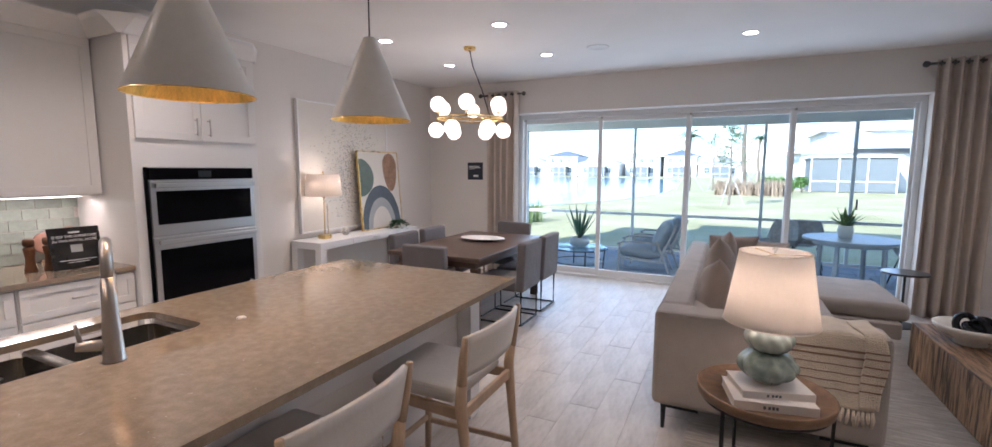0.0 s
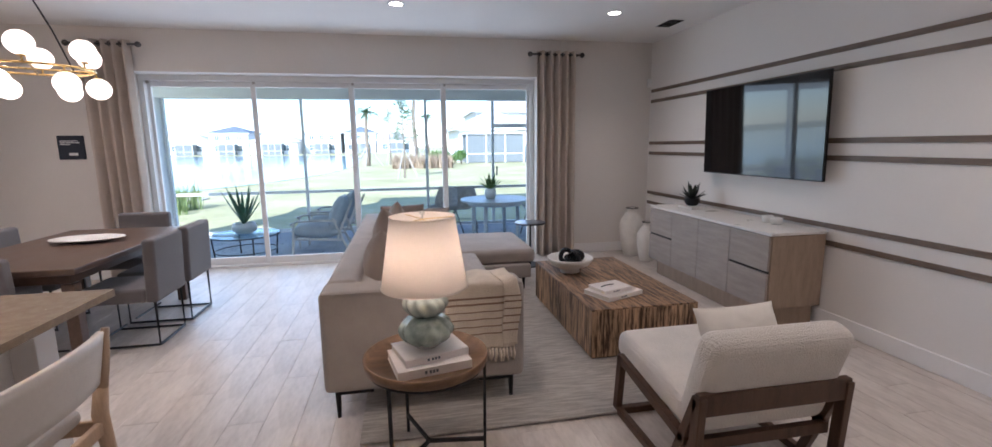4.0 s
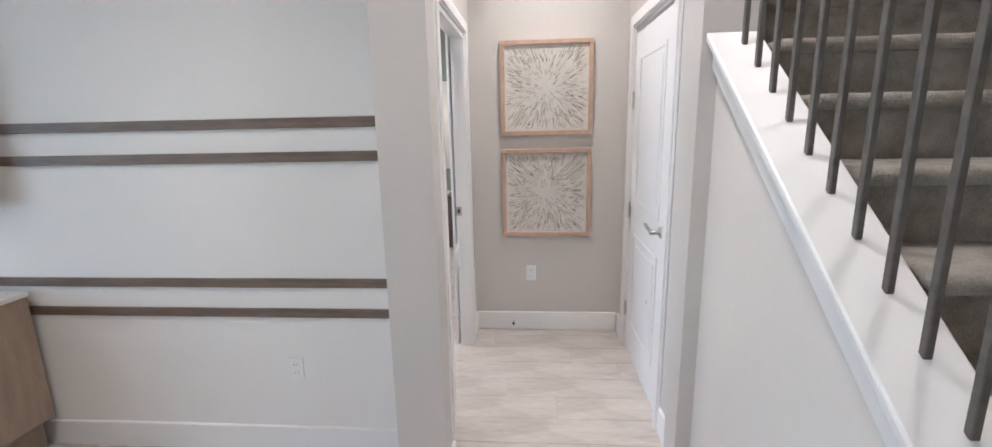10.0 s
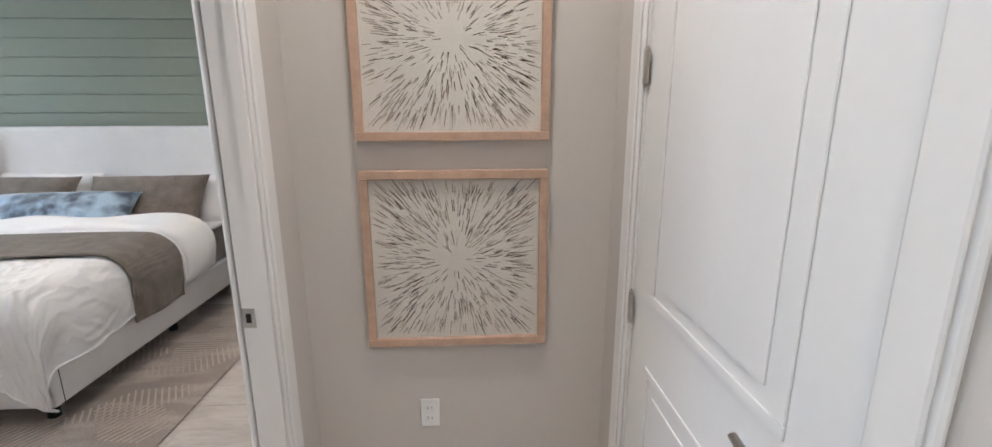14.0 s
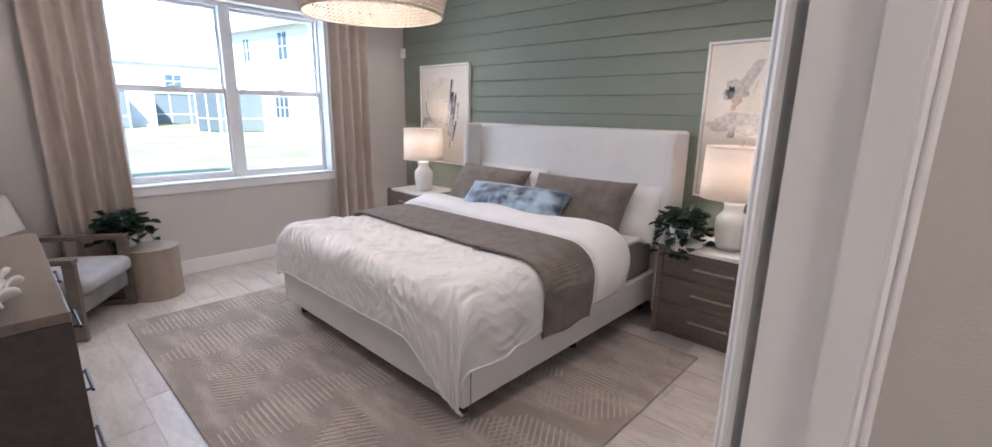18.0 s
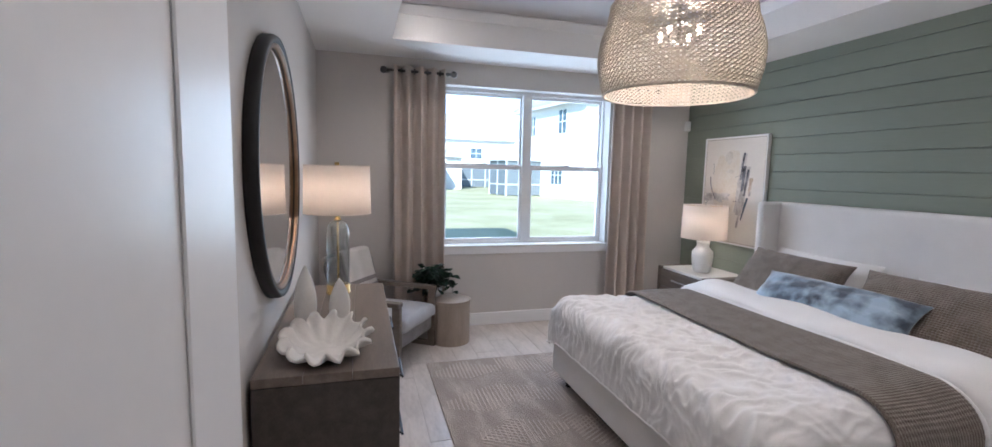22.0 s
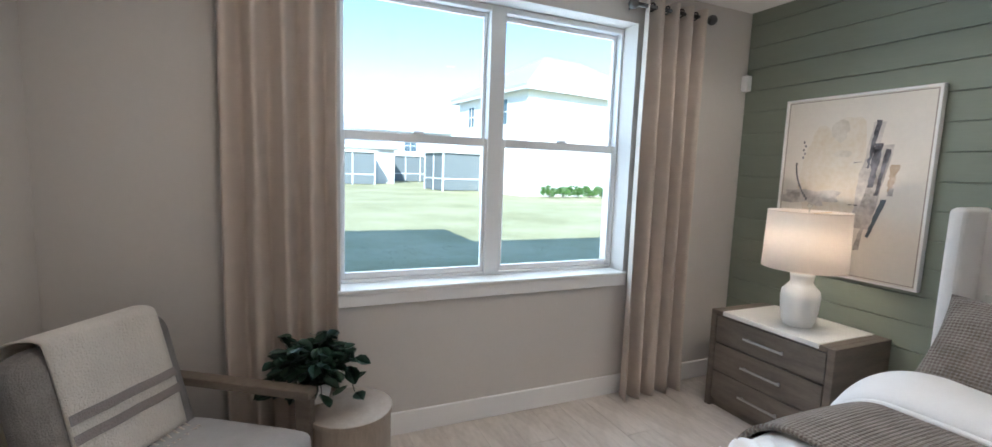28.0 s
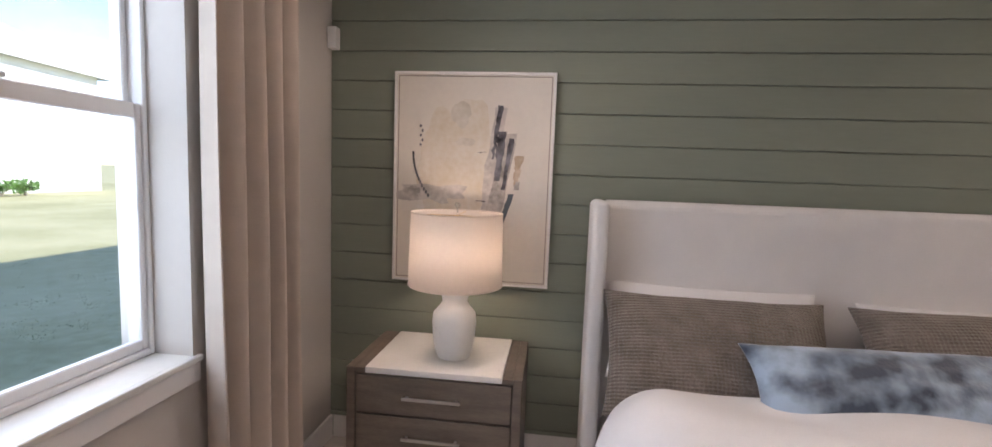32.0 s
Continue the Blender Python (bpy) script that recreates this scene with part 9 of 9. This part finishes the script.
def leaf_cloud(b, c, r, n, size, rnd_, squash=1.0):
    for i in range(n):
        d = Vector((rnd_.gauss(0, 1), rnd_.gauss(0, 1), rnd_.gauss(0, 1))).normalized() * r * rnd_.uniform(0.3, 1.0) ** 0.6
        d.z *= squash
        p = Vector(c) + d
        u = Vector((rnd_.gauss(0, 1), rnd_.gauss(0, 1), rnd_.gauss(0, 1))).normalized()
        v = u.cross(Vector((rnd_.gauss(0, 1), rnd_.gauss(0, 1), rnd_.gauss(0, 1)))).normalized()
        s = size * rnd_.uniform(0.6, 1.3)
        b.faces.new([b.verts.new(p - u * s), b.verts.new(p - v * s * 0.5), b.verts.new(p + u * s), b.verts.new(p + v * s * 0.5)])


def palm_tree(x, y, h, seed):
    r = random.Random(seed)
    t = thing("palm_tree", (x, y, GZ), 0, "tall palm tree with a round head of fronds", "tree", "palm trees")
    part("trunk", tube([(0.06 * math.sin(k * 1.3), 0, h * k / 6) for k in range(7)], [0.21 - 0.015 * k for k in range(7)], 12), M["palm"], t, smooth=True)
    for i in range(3):
        a = i * 2.094 + 0.4
        part("prop", bar((1.3 * math.cos(a), 1.3 * math.sin(a), 0), (0.2 * math.cos(a), 0.2 * math.sin(a), 1.6), 0.07, 0.07), M["greywood"], t)
    for i in range(26):
        a, el, L = i * 2.4, r.uniform(-0.5, 1.2), r.uniform(1.1, 1.6)
        b = bmesh.new()
        pts = []
        for k in range(6):
            u = k / 5
            pts.append(Vector((math.cos(a) * math.cos(el) * L * u, math.sin(a) * math.cos(el) * L * u, h + math.sin(el) * L * u - 0.55 * u * u * L)))
        tube(pts, 0.02, 4, bm=b)
        s = Vector((-math.sin(a), math.cos(a), 0))
        for k in range(1, 6):
            for sg in (-1, 1):
                for o in (0, 0.5):
                    p = pts[k - 1].lerp(pts[k], o)
                    q = p + s * sg * 0.42 * (1 - 0.1 * k) + (pts[k] - pts[k - 1]) * 0.9 - Vector((0, 0, 0.12))
                    w = (pts[k] - pts[k - 1]) * 0.22
                    b.faces.new([b.verts.new(p), b.verts.new(p + w), b.verts.new(q)])
        part("frond", b, M["frond"], t)


palm_tree(1.0, 42.0, 6.4, 1)
palm_tree(-3.1, 44.0, 4.6, 2)
palm_tree(2.9, 60.0, 5.2, 3)


def young_tree(x, y, h, seed, spread=0.9):
    r = random.Random(seed)
    t = thing("young_tree", (x, y, GZ), 0, "young staked tree with a sparse crown", "tree", "young trees")
    part("trunk", tube([(0.03 * math.sin(k), 0.02 * k, h * 0.95 * k / 6) for k in range(7)], [0.06 - 0.007 * k for k in range(7)], 8), M["palm"], t)
    for i in range(10):
        a, z = i * 2.4, h * (0.38 + 0.055 * i)
        L = spread * (1.1 - 0.08 * i)
        part("limb", tube([(0, 0, z), (math.cos(a) * L * 0.5, math.sin(a) * L * 0.5, z + 0.25), (math.cos(a) * L, math.sin(a) * L, z + 0.6)], [0.025, 0.018, 0.008], 5), M["palm"], t)
    b = bmesh.new()
    for i in range(34):
        a, z = r.uniform(0, 6.283), r.uniform(0.40, 1.0)
        R = spread * (1.15 - z) * 1.3 * r.uniform(0.2, 1)
        leaf_cloud(b, (math.cos(a) * R, math.sin(a) * R, h * z), 0.30, 34, 0.055, r)
    part("crown", b, M["frond"], t)
    for i in range(3):
        a = i * 2.094
        part("stake", bar((0.7 * math.cos(a), 0.7 * math.sin(a), 0), (0.06 * math.cos(a), 0.06 * math.sin(a), 1.5), 0.035, 0.035), M["greywood"], t)


young_tree(0.05, 26.5, 4.6, 3)
young_tree(-1.2, 45.0, 5.0, 4, 1.5)


def bush(name, x, y, r, h, seed, label, m="shrub"):
    rr = random.Random(seed)
    t = thing(name, (x, y, GZ), 0, label, "shrub", "garden shrubs")
    st = bmesh.new()
    b = bmesh.new()
    for i in range(9):
        a, q = rr.uniform(0, 6.283), r * rr.uniform(0.2, 0.8)
        tube([(0, 0, 0), (math.cos(a) * q, math.sin(a) * q, h * 0.6)], 0.015, 4, bm=st)
        leaf_cloud(b, (math.cos(a) * q, math.sin(a) * q, h * rr.uniform(0.35, 0.75)), r * 0.5, 50, 0.09, rr, 0.9)
    part("stems", st, M["palm"], t)
    part("foliage", b, M[m], t)


for i in range(5):
    bush("hedge_shrub", 2.7 + 0.6 * i, 43.2 + 0.2 * (i % 2), 0.6, 1.5, 20 + i, "bright green hedge shrub beside a house")
for i in range(6):
    bush("foundation_shrub", 19.9 + 1.0 * i, 30.3, 0.55, 0.85, 40 + i, "small bright green shrub at a house wall")


# ---- houses ----
def win(t, m, w, h, mull=1, bars=1):
    """A window seen from outside: frame, dark panes and bars; m carries it to its wall, facing -y."""
    o = part("window", moved(frame_bm(-w / 2, w / 2, 0, h, -0.05, 0.02, 0.07, 0.07, 0.07), m), M["post"], t)
    for i in range(mull + 1):
        a = -w / 2 + 0.07 + i * (w - 0.14) / (mull + 1)
        c = a + (w - 0.14) / (mull + 1)
        part("pane", moved(box(a + 0.02, -0.02, 0.07, c - 0.02, -0.01, h - 0.07), m), M["winglass"], o)
        if i:
            part("mullion", moved(box(a - 0.03, -0.05, 0.07, a + 0.03, 0.0, h - 0.07), m), M["post"], o)
    if bars:
        part("bar", moved(box(-w / 2 + 0.07, -0.045, h * 0.5 - 0.03, w / 2 - 0.07, -0.025, h * 0.5 + 0.03), m), M["post"], o)


def cage(t, m, w, d, h):
    """A screened porch: posts, rails, dark screens and a flat roof; from the wall at y=0 out to y=-d."""
    c = part("porch_roof", moved(box(-w / 2 - 0.2, -d - 0.2, h, w / 2 + 0.2, 0, h + 0.18), m), M["stucco"], t)
    n = max(2, round(w / 1.6))
    for i in range(n + 1):
        x = -w / 2 + w * i / n
        part("porch_post", moved(box(x - 0.05, -d - 0.05, 0, x + 0.05, -d + 0.05, h), m), M["post"], c)
        if i < n:
            part("screen", moved(box(x + 0.05, -d - 0.01, 0.05, x + w / n - 0.05, -d + 0.01, h), m), M["mesh"], c)
            part("porch_rail", moved(box(x + 0.05, -d - 0.04, 0.85, x + w / n - 0.05, -d + 0.04, 0.93), m), M["post"], c)
    for s in (-1, 1):
        part("screen", moved(box(s * w / 2 - 0.01, -d + 0.05, 0.05, s * w / 2 + 0.01, 0, h), m), M["mesh"], c)
        part("porch_rail", moved(box(s * w / 2 - 0.04, -d + 0.05, 0.85, s * w / 2 + 0.04, 0, 0.93), m), M["post"], c)


def house(x, y, rz, w, d, h, rise, label, roof="roof", wins=(), porches=(), over=0.55):
    """A stuccoed house: the south-west corner at (x, y); wins: (wall, along, sill, width, height, mullions)."""
    t = thing("house", (x, y, GZ), rz, label, "house", "neighbouring houses")
    part("wall", box(0, 0, 0, w, d, h), M["stucco"], t)
    part("roof", hip(0, 0, w, d, h + 0.002, rise, over), M[roof], t)
    part("fascia", frame_bm(-over, w + over, -over, d + over, -0.001, 0.16, 0.05, 0.05, 0.05), M["post"], t).matrix_local = Matrix.Translation((0, d, h - 0.16)) @ Matrix.Rotation(radians(90), 4, "X")
    for s, a, z, ww, hh, mu in wins:
        win(t, Matrix.Translation((a, -0.0, z)) if s == "S" else Matrix.Translation((0, a, z)) @ Matrix.Rotation(radians(-90), 4, "Z"), ww, hh, mu)
    for s, a, ww, dd, hh in porches:
        cage(t, Matrix.Translation((a, 0, 0)) if s == "S" else Matrix.Translation((0, a, 0)) @ Matrix.Rotation(radians(-90), 4, "Z"), ww, dd, hh)
    return t


house(18.7, 31.5, 8, 13, 9.5, 6.9, 3.4, "white two-storey stucco house with pale hip roof", wins=[("W", 2.9, 4.7, 1.2, 1.8, 1), ("W", 3.5, 0.95, 1.7, 1.5, 2), ("W", 7.4, 4.75, 1.0, 1.6, 1)], porches=[("W", 7.6, 3.2, 3.0, 2.75)])
house(9.0, 60.0, 0, 14, 12, 5.9, 3.6, "white stucco house with hip roof and screened porch", wins=[("S", 3.0, 0.9, 1.6, 1.5, 1), ("S", 9.0, 3.4, 1.6, 1.4, 1)], porches=[("S", 8.6, 5.0, 3.0, 2.8)])
house(5.6, 49.5, 0, 8.4, 12, 3.4, 2.2, "white one-storey stucco house with a screened lanai", wins=[("W", 2.6, 0.6, 2.2, 1.8, 1), ("W", 6.5, 0.9, 1.6, 1.5, 1)], porches=[("S", 3.2, 5.6, 3.4, 2.75)])
rnd = random.Random(12)
for i, (x, w, two, rf) in enumerate(((-70, 9, 0, "roof"), (-59, 10, 0, "roof"), (-47.5, 9, 1, "roofd"), (-37.5, 11, 0, "roof"), (-25.5, 9, 1, "roof"), (-15.5, 8, 1, "roofd"), (-6.8, 10, 0, "roof"))):
    y = 132 + 3 * math.sin(i * 1.7)
    h = 5.4 if two else 3.3
    ws = [("S", w * (0.2 + 0.28 * k), 0.9, 1.5, 1.5, 1) for k in range(3)]
    if two:
        ws += [("S", w * (0.2 + 0.28 * k), 3.6, 1.2, 1.2, 1) for k in range(3)]
    house(x, y, 0, w, 11, h, 1.9 if two else 2.4, "distant white stucco house across a lake", rf, ws, [("S", w * 0.5, w * 0.4, 2.5, 2.6)])

# ---- floor planks and boards, last ----
PW, PL = 0.198, 1.20


def planks(parent, x0, x1, y0, y1, seed, as_parts=True, name="plank"):
    """Tiles laid along y with staggered ends, clipped to a rectangle."""
    rnd = random.Random(seed)
    shared = {}
    b = bmesh.new()
    nx = math.ceil((x1 - x0) / PW)
    for i in range(nx):
        xa, xb = x0 + i * PW, min(x0 + (i + 1) * PW, x1)
        off = (i * 0.40 + (0.12 if i % 2 else 0)) % PL
        y = y0 - PL + off
        while y < y1:
            ya, yb = max(y, y0), min(y + PL, y1)
            y += PL
            if yb - ya < 0.02 or xb - xa < 0.02:
                continue
            w, l = round(xb - xa - 0.003, 4), round(yb - ya - 0.003, 4)
            if as_parts:
                if (w, l) not in shared:
                    shared[w, l] = mesh_from(box(-w / 2, -l / 2, -0.012, w / 2, l / 2, 0, 0.0012, 1), name, M["tile"])
                o = new(name, shared[w, l])
                o.parent = parent
                o.location = ((xa + xb) / 2, (ya + yb) / 2, rnd.uniform(-0.0004, 0.0004))
            else:
                box((xa + xb) / 2 - w / 2, (ya + yb) / 2 - l / 2, -0.012, (xa + xb) / 2 + w / 2, (ya + yb) / 2 + l / 2, 0, 0, bm=b)
    if as_parts:
        b.free()
    else:
        part("plank_rest", b, M["tile"], parent)["kind"] = "stuff"


floor = bpy.data.objects["floor_1"]
planks(floor, -2.15, XT + 0.1, 0.7, YN + 0.20, 1)
planks(floor, XT + 0.1, HX + 0.1, 0.7, YS, 2)
planks(floor, XB, XG, YS, YN, 3)
planks(floor, XW, -2.15, KY, YN + 0.2, 4, False)
planks(floor, -2.15, HX, KY, 0.7, 5, False)
BH = 0.153
n = math.ceil((ZB + 0.02) / BH)
me = mesh_from(box(-0.014, -(YN - YS) / 2 + 0.001, 0, 0, (YN - YS) / 2 - 0.001, BH - 0.004, 0.003, 1), "board", M["green"])
for i in range(n):
    o = new("board", me)
    o.parent = wall_east
    o.location = (XG, (YN + YS) / 2, 0.005 + i * BH)
